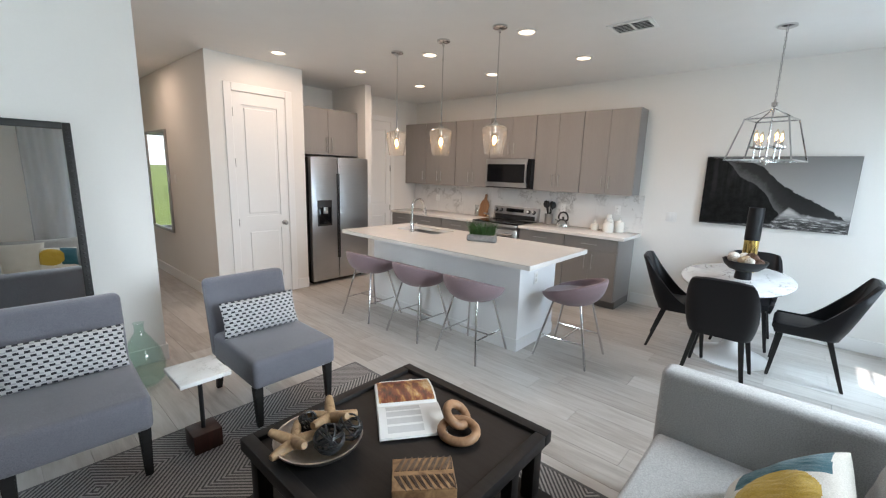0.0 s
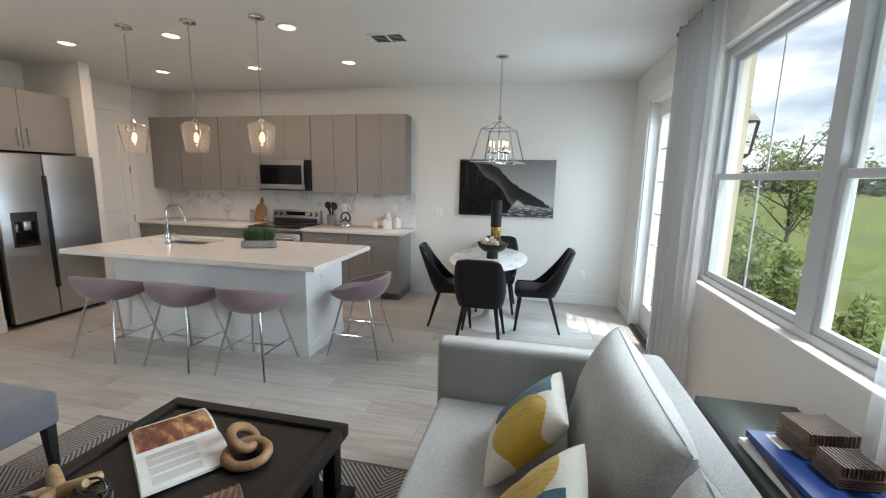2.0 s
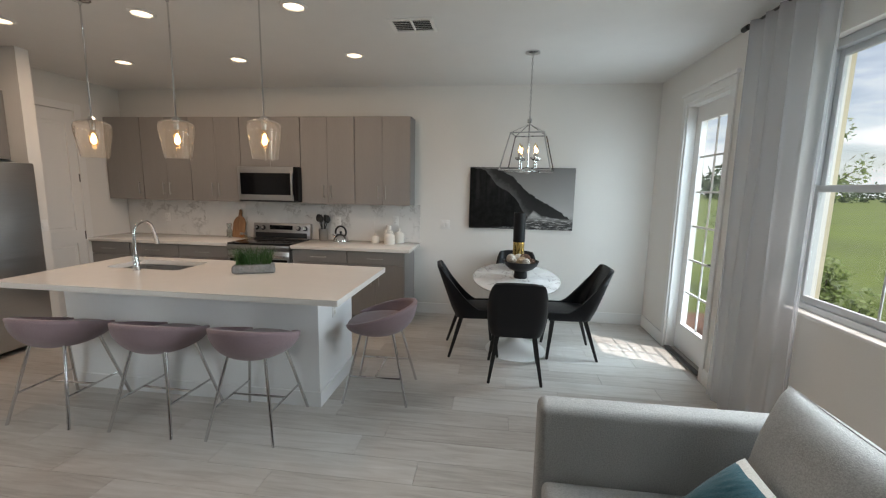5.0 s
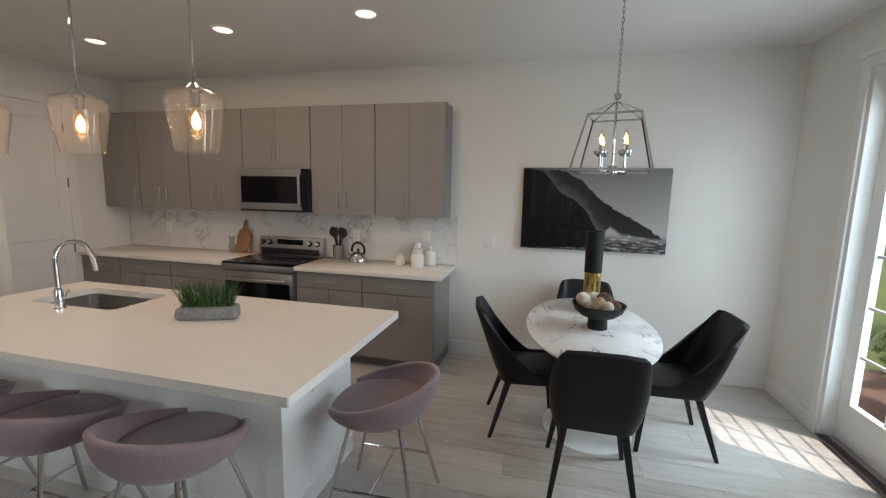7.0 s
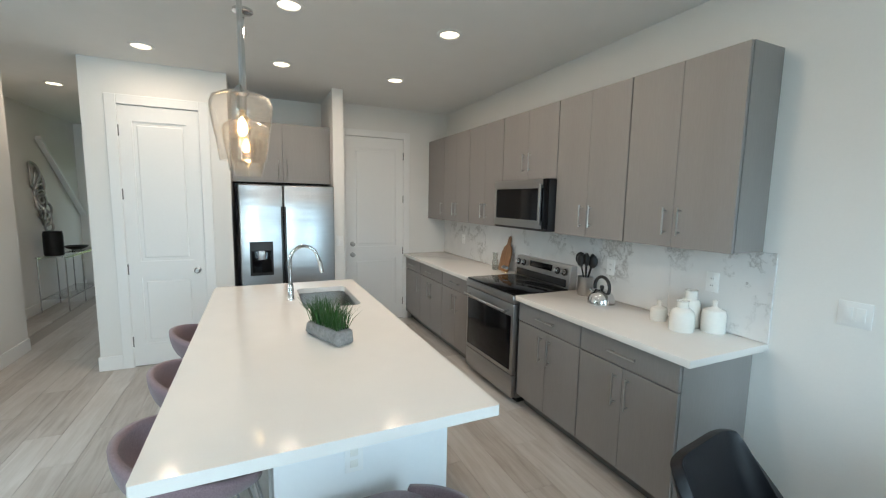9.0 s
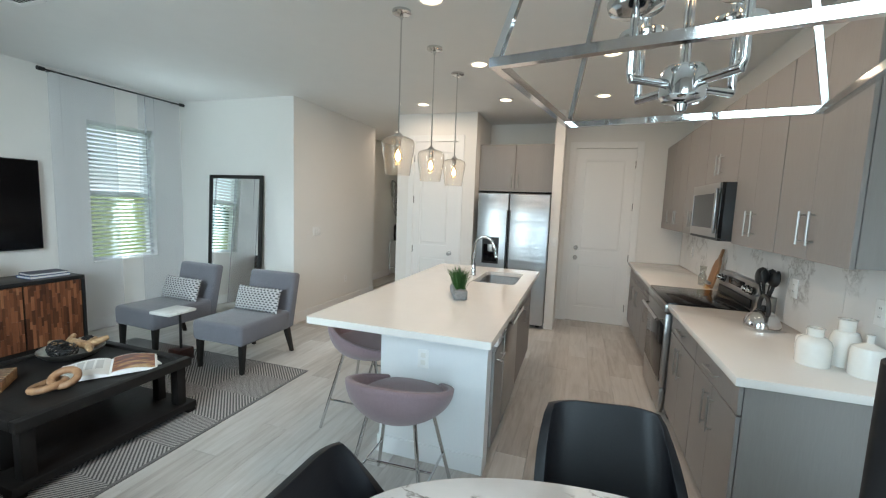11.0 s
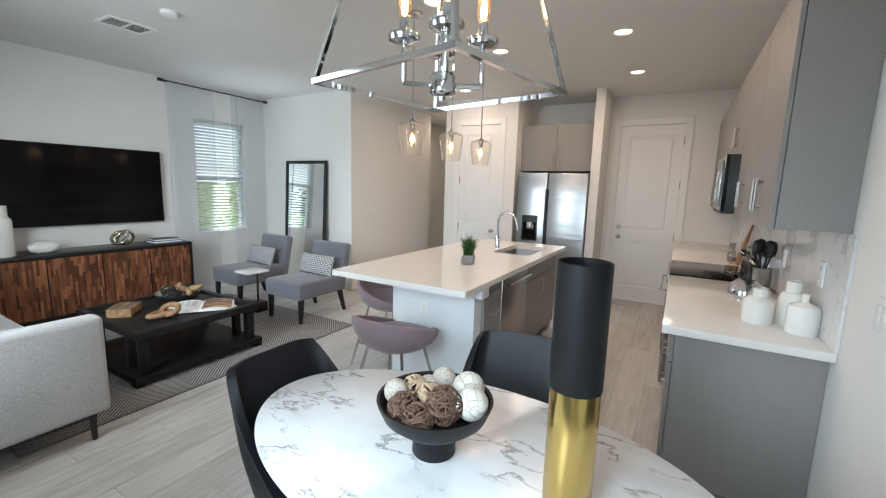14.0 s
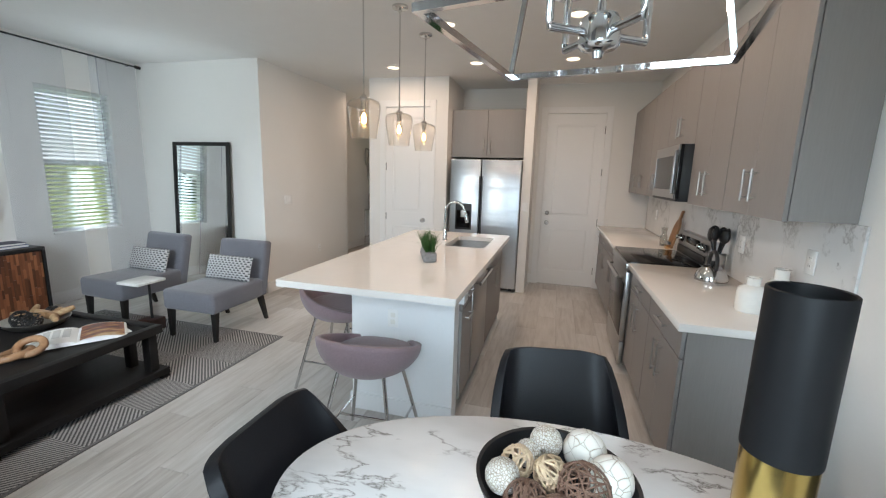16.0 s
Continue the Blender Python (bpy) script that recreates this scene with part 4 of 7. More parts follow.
def base_unit(x0, x1, doors, front=5.06, group="kitchen base cabinets"):
    u = thing("base_cabinet", "grey laminate base cabinet with a drawer over slab doors", "cabinet", ((x0 + x1) / 2, N - 0.3, 0), group=group)
    part("body", boxes((x0 + 0.001, x1 - 0.001, front + 0.021, N - 0.003, 0.10, 0.874)), CAB, u, world_=True, smooth=False)
    part("toe_kick", boxes((x0 + 0.001, x1 - 0.001, front + 0.085, N - 0.01, 0.0, 0.10)), KICK, u, world_=True, smooth=False)
    dr = part("drawer_front", box(bmesh.new(), x0 + 0.005, x1 - 0.005, front, front + 0.019, 0.719, 0.866, 0.0015, 1), CAB, u, world_=True, smooth=False)
    bar_handle(dr, ((x0 + x1) / 2, front, 0.79), 0.19, "x", (0, -1, 0))
    w = (x1 - x0) / doors
    for i in range(doors):
        a, b = x0 + i * w + (0.005 if i == 0 else 0.0012), x0 + (i + 1) * w - (0.005 if i == doors - 1 else 0.0012)
        dd = part("cabinet_door", box(bmesh.new(), a, b, front, front + 0.019, 0.105, 0.710, 0.0015, 1), CAB, u, world_=True, smooth=False)
        hx = b - 0.045 if (i == 0) else a + 0.045
        bar_handle(dd, (hx, front, 0.575), 0.19, "z", (0, -1, 0))


base_unit(-5.385, -4.84, 1)
base_unit(-4.84, -4.165, 2)
base_unit(-4.165, -3.492, 2)
base_unit(-2.69, -2.012, 2)
base_unit(-2.012, -1.33, 2)
for x0, x1 in ((-5.387, -3.494), (-2.688, -1.262)):
    single("countertop", box(bmesh.new(), x0, x1, 5.02, N - 0.002, 0.875, 0.915, 0.004), QUARTZ, "white quartz worktop on grey base cabinets", "countertop")
sp = thing("backsplash", "white marble-look tile backsplash with grey veins", "backsplash", (-3.3, N - 0.01, 0.916), kind="structure")
tx = -5.387
for i in range(7):
    wdt = (-1.262 - (-5.387)) / 7
    part("tile", box(bmesh.new(), tx + i * wdt + 0.0008, tx + (i + 1) * wdt - 0.0008, N - 0.0115, N - 0.0005, 0.917, UB + 0.002, 0.0008, 1), SPLASH, sp, world_=True, smooth=False)

# range
rg = thing("range", "stainless steel electric range with black glass hob and oven window", "range", (-3.09, 5.34, 0))
R0, R1 = -3.487, -2.697
part("body", boxes((R0, R1, 5.06, N - 0.015, 0.055, 0.905)), STEEL, rg, world_=True, smooth=False)
part("plinth", boxes((R0 + 0.03, R1 - 0.03, 5.10, N - 0.03, 0.0, 0.055)), BLACK, rg, world_=True, smooth=False)
part("hob", box(bmesh.new(), R0, R1, 5.02, N - 0.10, 0.906, 0.922, 0.004), BLACK_GLASS, rg, "black glass hob", world_=True)
part("front_rail", box(bmesh.new(), R0, R1, 5.005, 5.06, 0.845, 0.905, 0.006), STEEL, rg, world_=True)
od = part("oven_door", box(bmesh.new(), R0 + 0.003, R1 - 0.003, 5.015, 5.058, 0.255, 0.835, 0.006), STEEL, rg, world_=True)
part("oven_window", box(bmesh.new(), R0 + 0.035, R1 - 0.035, 5.010, 5.016, 0.29, 0.735, 0.003), BLACK_GLASS, od, "dark oven window", world_=True)
hb = tube([(R0 + 0.05, 4.965, 0.775), (R1 - 0.05, 4.965, 0.775)], 0.013, 12)
for hx in (R0 + 0.07, R1 - 0.07):
    tube([(hx, 5.016, 0.775), (hx, 4.965, 0.775)], 0.009, 8, hb)
part("oven_handle", hb, CHROME, od, "polished steel bar", world_=True)
part("drawer", box(bmesh.new(), R0 + 0.003, R1 - 0.003, 5.018, 5.058, 0.06, 0.245, 0.006), STEEL, rg, world_=True)
bg = bmesh.new()
box(bg, R0, R1, N - 0.095, N - 0.016, 0.906, 1.115, 0.008)
bmesh.ops.translate(bg, verts=[v for v in bg.verts if v.co.z > 1.0], vec=(0, 0.025, 0))
pnl = part("control_panel", bg, STEEL, rg, world_=True)
part("display", box(bmesh.new(), -3.25, -2.94, N - 0.087, N - 0.072, 1.035, 1.09, 0.002), BLACK_GLASS, pnl, "dark clock display", world_=True)
part("vent_strip", box(bmesh.new(), R0 + 0.04, R1 - 0.04, N - 0.099, N - 0.090, 0.930, 0.995, 0.002), BLACK, pnl, world_=True)
for kx in (-3.43, -3.34, -2.85, -2.76):
    kb = part("knob", lathe([(0, 0.006), (0.022, 0.006), (0.021, 0.028), (0.016, 0.034), (0, 0.035)], 20), CHROME, pnl, "round control knob", at=(kx, N - 0.088, 1.055), rot=(78, 0, 0))
    part("skirt", lathe([(0, 0), (0.031, 0), (0.030, 0.006), (0, 0.006)], 20), BLACK, kb, "black skirt behind the knob")

# microwave
mw = thing("microwave", "stainless over-range microwave with dark glass door", "microwave", (-3.10, 5.45, 1.405))
M0, M1, MZ0, MZ1 = -3.488, -2.714, 1.405, 1.830
part("case", box(bmesh.new(), M0, M1, 5.32, N - 0.003, MZ0, MZ1, 0.004), BLACK, mw, "black case", world_=True)
md_ = part("door", boxes((M0, M1 - 0.05, 5.295, 5.319, MZ1 - 0.075, MZ1), (M0, M1 - 0.05, 5.295, 5.319, MZ0 + 0.02, MZ0 + 0.085), (M0, M0 + 0.03, 5.295, 5.319, MZ0 + 0.085, MZ1 - 0.075)), STEEL, mw, world_=True, smooth=False)
part("door_window", boxes((M0 + 0.03, M1 - 0.05, 5.299, 5.318, MZ0 + 0.085, MZ1 - 0.075)), BLACK_GLASS, md_, "dark glass", world_=True, smooth=False)
part("control_strip", boxes((M1 - 0.049, M1, 5.297, 5.319, MZ0 + 0.02, MZ1)), BLACK_GLASS, mw, world_=True, smooth=False)
part("vent_grille", boxes((M0 + 0.01, M1 - 0.01, 5.30, 5.319, MZ0, MZ0 + 0.018)), BLACK, mw, world_=True, smooth=False)
part("handle", box(bmesh.new(), M1 - 0.082, M1 - 0.052, 5.272, 5.294, MZ0 + 0.05, MZ1 - 0.04, 0.006), STEEL, mw, world_=True)

# refrigerator with its cabinet
fr = thing("refrigerator", "stainless side-by-side refrigerator with black water dispenser", "refrigerator", (-5.05, 3.50, 0))
F0, F1, FM = 3.035, 3.978, 3.455
part("body", box(bmesh.new(), -5.55, -4.775, F0 + 0.005, F1 - 0.005, 0.03, 1.765, 0.004), BLACK, fr, "dark grey case", world_=True)
for a, b in ((F0, FM - 0.004), (FM + 0.004, F1)):
    dr = part("fridge_door", box(bmesh.new(), -4.770, -4.695, a, b, 0.05, 1.77, 0.010, 3), STEEL_V, fr, world_=True)
    hy = b - 0.012 if a == F0 else a + 0.012
    part("recessed_handle", box(bmesh.new(), -4.700, -4.692, hy - 0.010, hy + 0.010, 0.35, 1.55, 0.003), BLACK_METAL, dr, "dark recessed grip", world_=True)
dp = part("dispenser", boxes((-4.698, -4.688, 3.12, 3.345, 0.83, 1.185), bev=0.004), BLACK, fr, "black water and ice dispenser", world_=True)
part("dispenser_bay", boxes((-4.689, -4.685, 3.14, 3.325, 0.86, 1.09), bev=0.002), BLACK_GLASS, dp, world_=True)
part("dispenser_spout", box(bmesh.new(), -4.690, -4.660, 3.20, 3.265, 1.00, 1.09, 0.006), NICKEL, dp, world_=True)
for a in (F0 + 0.05, F1 - 0.10):
    part("foot", boxes((-5.5, -4.80, a, a + 0.05, 0, 0.03)), BLACK, fr, world_=True)
oc = thing("fridge_cabinet", "grey laminate cabinet above the refrigerator, two doors", "cabinet", (-5.2, 3.48, 1.81))
part("body", boxes((-5.598, -4.965, PANTRY_N + 0.003, 3.983, 1.81, 2.44)), CAB, oc, world_=True, smooth=False)
for a, b, hy in ((PANTRY_N + 0.004, 3.472, 3.43), (3.476, 3.982, 3.52)):
    dd = part("cabinet_door", box(bmesh.new(), -4.964, -4.945, a, b, 1.805, 2.438, 0.0015, 1), CAB, oc, world_=True, smooth=False)
    bar_handle(dd, (-4.945, hy, 1.95), 0.19, "z", (1, 0, 0))

# ---------------------------------------------------------------- island
IX0, IX1, IY0, IY1 = -3.765, -1.253, 2.873, 3.972
SX0, SX1, SY0, SY1 = -3.50, -2.83, 3.465, 3.845


def round_rect(x0, x1, y0, y1, r, n=6):
    pts = []
    for cx, cy, a0 in ((x1 - r, y1 - r, 0), (x0 + r, y1 - r, 90), (x0 + r, y0 + r, 180), (x1 - r, y0 + r, 270)):
        pts += [(cx + r * math.cos(radians(a0 + 90 * i / n)), cy + r * math.sin(radians(a0 + 90 * i / n))) for i in range(n + 1)]
    return pts


def slab_with_hole(outer, inner, z0, z1):
    """A flat slab from z0 to z1 with a hole of the inner outline."""
    bm = bmesh.new()
    edges = []
    for ring in (outer, inner):
        vs_ = [bm.verts.new((x, y, z1)) for x, y in ring]
        edges += [bm.edges.new((vs_[i], vs_[(i + 1) % len(vs_)])) for i in range(len(vs_))]
    bmesh.ops.triangle_fill(bm, use_beauty=True, edges=edges)
    ext_ = bmesh.ops.extrude_face_region(bm, geom=bm.faces[:])
    bmesh.ops.translate(bm, verts=[v for v in ext_["geom"] if isinstance(v, bmesh.types.BMVert)], vec=(0, 0, z0 - z1))
    return bm


top = slab_with_hole(round_rect(IX0, IX1, IY0, IY1, 0.008, 3), round_rect(SX0, SX1, SY0, SY1, 0.055), 0.875, 0.915)
single("island_countertop", top, QUARTZ, "white quartz island worktop with sink cutout", "countertop", smooth=False)
isl = thing("kitchen_island", "white panelled kitchen island base", "kitchen island", (-2.6, 3.45, 0))
BX0, BX1, BY0 = -3.60, -1.54, 3.22
part("front_panel", boxes((BX0, BX1 - 0.12, BY0, BY0 + 0.10, 0.0, 0.874)), ISLAND, isl, world_=True, smooth=False)
part("end_panel", boxes((BX1 - 0.12, BX1, BY0, 3.90, 0.0, 0.874)), ISLAND, isl, world_=True, smooth=False)
part("end_panel", boxes((BX0, BX0 + 0.02, BY0 + 0.10, 3.90, 0.0, 0.874)), ISLAND, isl, world_=True, smooth=False)
part("plinth_board", boxes((BX0, BX1 + 0.012, BY0 - 0.012, BY0, 0, 0.115), (BX1, BX1 + 0.012, BY0, 3.90, 0, 0.115), bev=0.003), ISLAND, isl, world_=True, smooth=False)
part("corbel", box(bmesh.new(), BX1 - 0.115, BX1 - 0.002, 3.9005, 3.955, 0.795, 0.8735, 0.004), ISLAND, isl, "small white bracket under the worktop", world_=True)
ol = part("outlet", box(bmesh.new(), BX1, BX1 + 0.006, 3.47, 3.54, 0.60, 0.715, 0.002), TRIM, isl, "white power outlet", world_=True)
for z in (0.635, 0.68):
    so = part("socket", box(bmesh.new(), BX1 + 0.005, BX1 + 0.0075, 3.49, 3.52, z - 0.015, z + 0.015, 0.001), CERAMIC, ol, world_=True)


def island_unit(x0, x1, name, label):
    u = thing(name, label, "cabinet", ((x0 + x1) / 2, 3.6, 0), group="island units")
    part("body", boxes((x0 + 0.001, x1 - 0.001, BY0 + 0.102, 3.899, 0.10, 0.70 if name == "sink_cabinet" else 0.872)), CAB, u, world_=True, smooth=False)
    part("toe_kick", boxes((x0 + 0.001, x1 - 0.001, BY0 + 0.102, 3.83, 0.0, 0.10)), KICK, u, world_=True, smooth=False)
    return u


d1 = island_unit(-1.98, -1.662, "drawer_cabinet", "narrow grey cabinet with a drawer over a door")
for z0, z1 in ((0.715, 0.866), (0.105, 0.710)):
    dd = part("drawer_front", box(bmesh.new(), -1.978, -1.664, 3.90, 3.919, z0, z1, 0.0015, 1), CAB, d1, world_=True, smooth=False)
    bar_handle(dd, (-1.82, 3.919, z1 - 0.07), 0.16, "x", (0, 1, 0))
dw = thing("dishwasher", "stainless dishwasher under the island worktop", "dishwasher", (-2.29, 3.6, 0))
part("body", boxes((-2.585, -1.985, BY0 + 0.102, 3.895, 0.09, 0.872)), BLACK, dw, world_=True, smooth=False)
part("plinth", boxes((-2.585, -1.985, BY0 + 0.102, 3.83, 0.0, 0.09)), BLACK, dw, world_=True, smooth=False)
dwd = part("door", box(bmesh.new(), -2.582, -1.988, 3.896, 3.925, 0.10, 0.868, 0.005), STEEL, dw, world_=True)
hb = tube([(-2.54, 3.965, 0.80), (-2.03, 3.965, 0.80)], 0.011, 10)
for hx in (-2.52, -2.05):
    tube([(hx, 3.925, 0.80), (hx, 3.965, 0.80)], 0.008, 8, hb)
part("handle", hb, CHROME, dwd, world_=True)
sc = island_unit(-3.578, -2.588, "sink_cabinet", "grey laminate sink cabinet with two doors")
part("false_front", box(bmesh.new(), -3.576, -2.59, 3.90, 3.919, 0.715, 0.866, 0.0015, 1), CAB, sc, world_=True, smooth=False)
for a, b, hx in ((-3.576, -3.085, -3.13), (-3.081, -2.59, -3.036)):
    dd = part("cabinet_door", box(bmesh.new(), a, b, 3.90, 3.919, 0.105, 0.710, 0.0015, 1), CAB, sc, world_=True, smooth=False)
    bar_handle(dd, (hx, 3.919, 0.6), 0.16, "z", (0, 1, 0))
sk = bmesh.new()
rings = []
for grow, z_, r_ in ((0.010, 0.874, 0.065), (0.004, 0.870, 0.060), (0.0, 0.76, 0.056), (-0.008, 0.725, 0.052), (-0.035, 0.712, 0.04)):
    rings.append([sk.verts.new((x, y, z_)) for x, y in round_rect(SX0 - grow, SX1 + grow, SY0 - grow, SY1 + grow, r_)])
for lo_, hi_ in zip(rings, rings[1:]):
    for i in range(len(lo_)):
        sk.faces.new((lo_[i], lo_[(i + 1) % len(lo_)], hi_[(i + 1) % len(lo_)], hi_[i]))
sk.faces.new(rings[-1])
sink = thing("sink", "stainless undermount sink in the island", "sink", (-3.14, 3.64, 0.705))
part("basin", sk, SINKSTEEL, sink, world_=True)
part("drain", lathe([(0, 0), (0.045, 0), (0.045, 0.004), (0.03, 0.005), (0, 0.003)], 20), CHROME, sink, at=(0, 0, 0.0085))
fc = thing("faucet", "polished chrome gooseneck pull-down faucet", "faucet", (-3.13, 3.40, 0.915))
part("base", lathe([(0, 0), (0.029, 0), (0.029, 0.008), (0.023, 0.012), (0.021, 0.11), (0.014, 0.125), (0, 0.125)], 24), CHROME, fc)
arc = [(0, 0, 0.12), (0, 0, 0.27)] + [(0, 0.095 - 0.095 * math.cos(a), 0.29 + 0.095 * math.sin(a)) for a in [math.pi * i / 12 for i in range(0, 11)]]
arc += [(0, 0.205, 0.265)]
part("spout", tube(arc, 0.0125, 14), CHROME, fc)
part("spray_head", tube([(0, 0.203, 0.275), (0, 0.217, 0.20), (0, 0.219, 0.19)], 0.016, 14), CHROME, fc)
part("lever", tube([(0.02, 0, 0.075), (0.045, 0, 0.08), (0.085, 0, 0.12)], 0.006, 8), CHROME, fc)


# ---------------------------------------------------------------- bar stools
def stool():
    s = thing("bar_stool", "mauve upholstered bucket bar stool on chrome legs", "bar stool", group="bar stools at the island")

    def shell(u, v):
        th = math.pi * (2 * u - 1) * 0.80                # 0 at the middle of the back
        rim = 0.582 + 0.162 * max(0.0, math.cos(th * 0.55)) ** 1.5
        low = 0.510
        k = math.sin(v * math.pi / 2)
        r = 0.08 + 0.175 * math.sin(v * math.pi / 2) ** 0.75
        z = low + (rim - low) * v ** 1.5
        front = 1.08 if abs(th) > math.pi / 2 else 1.0
        return Vector((1.04 * r * math.sin(th), -r * math.cos(th) * front - 0.01 * k, z))
    part("shell", sheet(shell, 44, 14), MAUVE, s, solid=0.03)
    pad = lathe([(0, 0.0), (0.10, 0.003), (0.19, 0.022), (0.228, 0.052), (0.226, 0.068), (0.20, 0.082), (0.12, 0.086), (0, 0.082)], 40)
    for v in pad.verts:
        a_ = math.atan2(v.co.y, v.co.x)
        grow = 1.0 / (abs(math.cos(a_)) ** 3.2 + abs(math.sin(a_)) ** 3.2) ** (1 / 3.2)
        front = max(0.0, math.sin(a_))
        v.co.x *= 1 + (grow - 1) * 0.8 * front
        v.co.y *= 1 + (grow - 1) * 0.8 * front + 0.05 * front
        v.co.z += -0.012 * front + 0.02 * max(0.0, -math.sin(a_)) * (v.co.x ** 2 + v.co.y ** 2) / 0.05
    part("seat", pad, MAUVE, s, at=(0, 0.008, 0.524))
    for sx in (-1, 1):
        for sy in (-1, 1):
            part("leg", tube([(sx * 0.125, sy * 0.12, 0.532), (sx * 0.226, sy * 0.243, 0.0)], 0.0105, 10), CHROME, s)

    def at_z(sx, sy, z):
        f = (0.532 - z) / 0.532
        return (sx * (0.125 + 0.101 * f), sy * (0.12 + 0.123 * f), z)
    for sx in (-1, 1):
        part("footrest", tube([at_z(sx, -1, 0.20), at_z(sx, 1, 0.20)], 0.007, 8), CHROME, s)
    part("footrest", tube([at_z(-1, 0, 0.20), at_z(1, 0, 0.20)], 0.007, 8), CHROME, s)
    return s


s0 = stool()
s0.matrix_basis = pose(-3.26, 2.915, 0, 0, 0, 2)
copy_thing(s0, pose(-2.523, 2.94, 0, 0, 0, -1))
copy_thing(s0, pose(-1.853, 2.957, 0, 0, 0, 1))
copy_thing(s0, pose(-1.165, 3.525, 0, 0, 0, 92))


# ---------------------------------------------------------------- dining table and chairs
TC = (-0.097, 4.53)
tb = thing("dining_table", "oval white marble dining table on a tulip pedestal", "dining table", (*TC, 0))


def oval(bm, kx, ky):
    bmesh.ops.scale(bm, vec=(kx, ky, 1.0), verts=bm.verts)
    return bm


part("tabletop", oval(lathe([(0, 0.742), (0.93, 0.742), (0.988, 0.753), (1.0, 0.762), (0.996, 0.768), (0.99, 0.77), (0, 0.77)], 96), 0.417, 0.735), TABLE, tb)
part("pedestal", oval(lathe([(0.30, 0.0), (0.30, 0.006), (0.22, 0.020), (0.12, 0.055), (0.065, 0.13), (0.046, 0.30), (0.045, 0.45), (0.060, 0.60), (0.105, 0.70), (0.16, 0.7415)], 48), 1.0, 1.06), TRIM, tb, "white lacquered tulip base", at=(0.03, 0.06, 0))


def dining_chair():
    c = thing("dining_chair", "black leather dining chair with tapered dark wooden legs", "dining chair", group="chairs round the dining table")
    hw, back, front_, rad = 0.217, -0.185, 0.245, 0.085
    side, bend = front_ - back - rad, math.pi / 2 * rad
    half = side + bend + hw - rad                        # from the middle of the back round to the front, in plan

    def plan(q):
        """A point on the U-shaped outline at run q from the middle of the back, and how far it lies from the back."""
        k, sg = abs(q), 1 if q >= 0 else -1
        if k < hw - rad:
            return sg * k, back, 0.0
        if k < hw - rad + bend:
            an = (k - hw + rad) / rad
            return sg * (hw - rad + rad * math.sin(an)), back + rad - rad * math.cos(an), rad * (1 - math.cos(an))
        d = k - (hw - rad + bend)
        return sg * hw, back + rad + d, rad + d

    def fn(u, v):
        x, y, d = plan((2 * u - 1) * half)
        rim = 0.468 + 0.417 * max(0.0, 1 - max(0.0, d - 0.02) / 0.235) ** 1.7
        rim -= 0.012 * max(0.0, abs(x) - 0.10) / 0.1 if d < 0.02 else 0.0
        z = 0.392 + (rim - 0.392) * v
        k = 0.90 + 0.10 * min(1.0, (z - 0.392) / 0.09) ** 0.6
        y = y * k - 0.165 * max(0.0, (z - 0.43) / 0.455)
        return Vector((x * k * (1.0 + 0.06 * math.exp(-((z - 0.62) / 0.14) ** 2)), y, z))
    sh = part("shell", sheet(fn, 64, 18), LEATHER, c, solid=0.034)
    bv = sh.modifiers.new("round", "BEVEL")
    bv.width, bv.segments, bv.limit_method, bv.angle_limit = 0.012, 3, "ANGLE", radians(50)
    cu = box(bmesh.new(), -0.204, 0.204, -0.165, 0.245, 0.405, 0.458, 0.022, 3)
    bmesh.ops.subdivide_edges(cu, edges=[e for e in cu.edges if e.calc_length() > 0.2], cuts=5, use_grid_fill=True)
    for v in cu.verts:
        if v.co.z > 0.45:
            v.co.z += 0.016 * (1 - (v.co.x / 0.204) ** 2) * (1 - ((v.co.y - 0.04) / 0.205) ** 2)
    part("seat", cu, LEATHER, c)
    sb = box(bmesh.new(), -0.178, 0.178, -0.15, 0.215, 0.383, 0.4049, 0.008)
    part("seat_base", sb, EBONY, c)
    for sx in (-1, 1):
        bm = taper(bmesh.new(), (sx * 0.225, 0.225, 0.0), (sx * 0.165, 0.180, 0.386), 0.012, 0.020)
        part("leg", bm, EBONY, c)
        bm = taper(bmesh.new(), (sx * 0.218, -0.245, 0.0), (sx * 0.155, -0.125, 0.386), 0.012, 0.020)
        part("leg", bm, EBONY, c)
    return c


c0 = dining_chair()
c0.matrix_basis = pose(-0.105, 4.045, 0, 0, 0, 0)
copy_thing(c0, pose(-0.505, 4.53, 0, 0, 0, -81))
copy_thing(c0, pose(0.444, 4.615, 0, 0, 0, 91))
copy_thing(c0, pose(-0.05, 5.15, 0, 0, 0, 180))

# bowl of decorative balls, and the tall vase
bw = single("pedestal_bowl", lathe([(0, 0.0), (0.062, 0.0), (0.064, 0.004), (0.060, 0.060), (0.062, 0.070), (0.11, 0.088), (0.150, 0.122), (0.166, 0.160), (0.168, 0.167), (0.160, 0.165), (0.14, 0.130), (0.10, 0.103), (0, 0.095)], 48), MATTE_BLACK, "matte black footed bowl holding woven balls", "bowl", at=(-0.054, 4.479, 0.77))


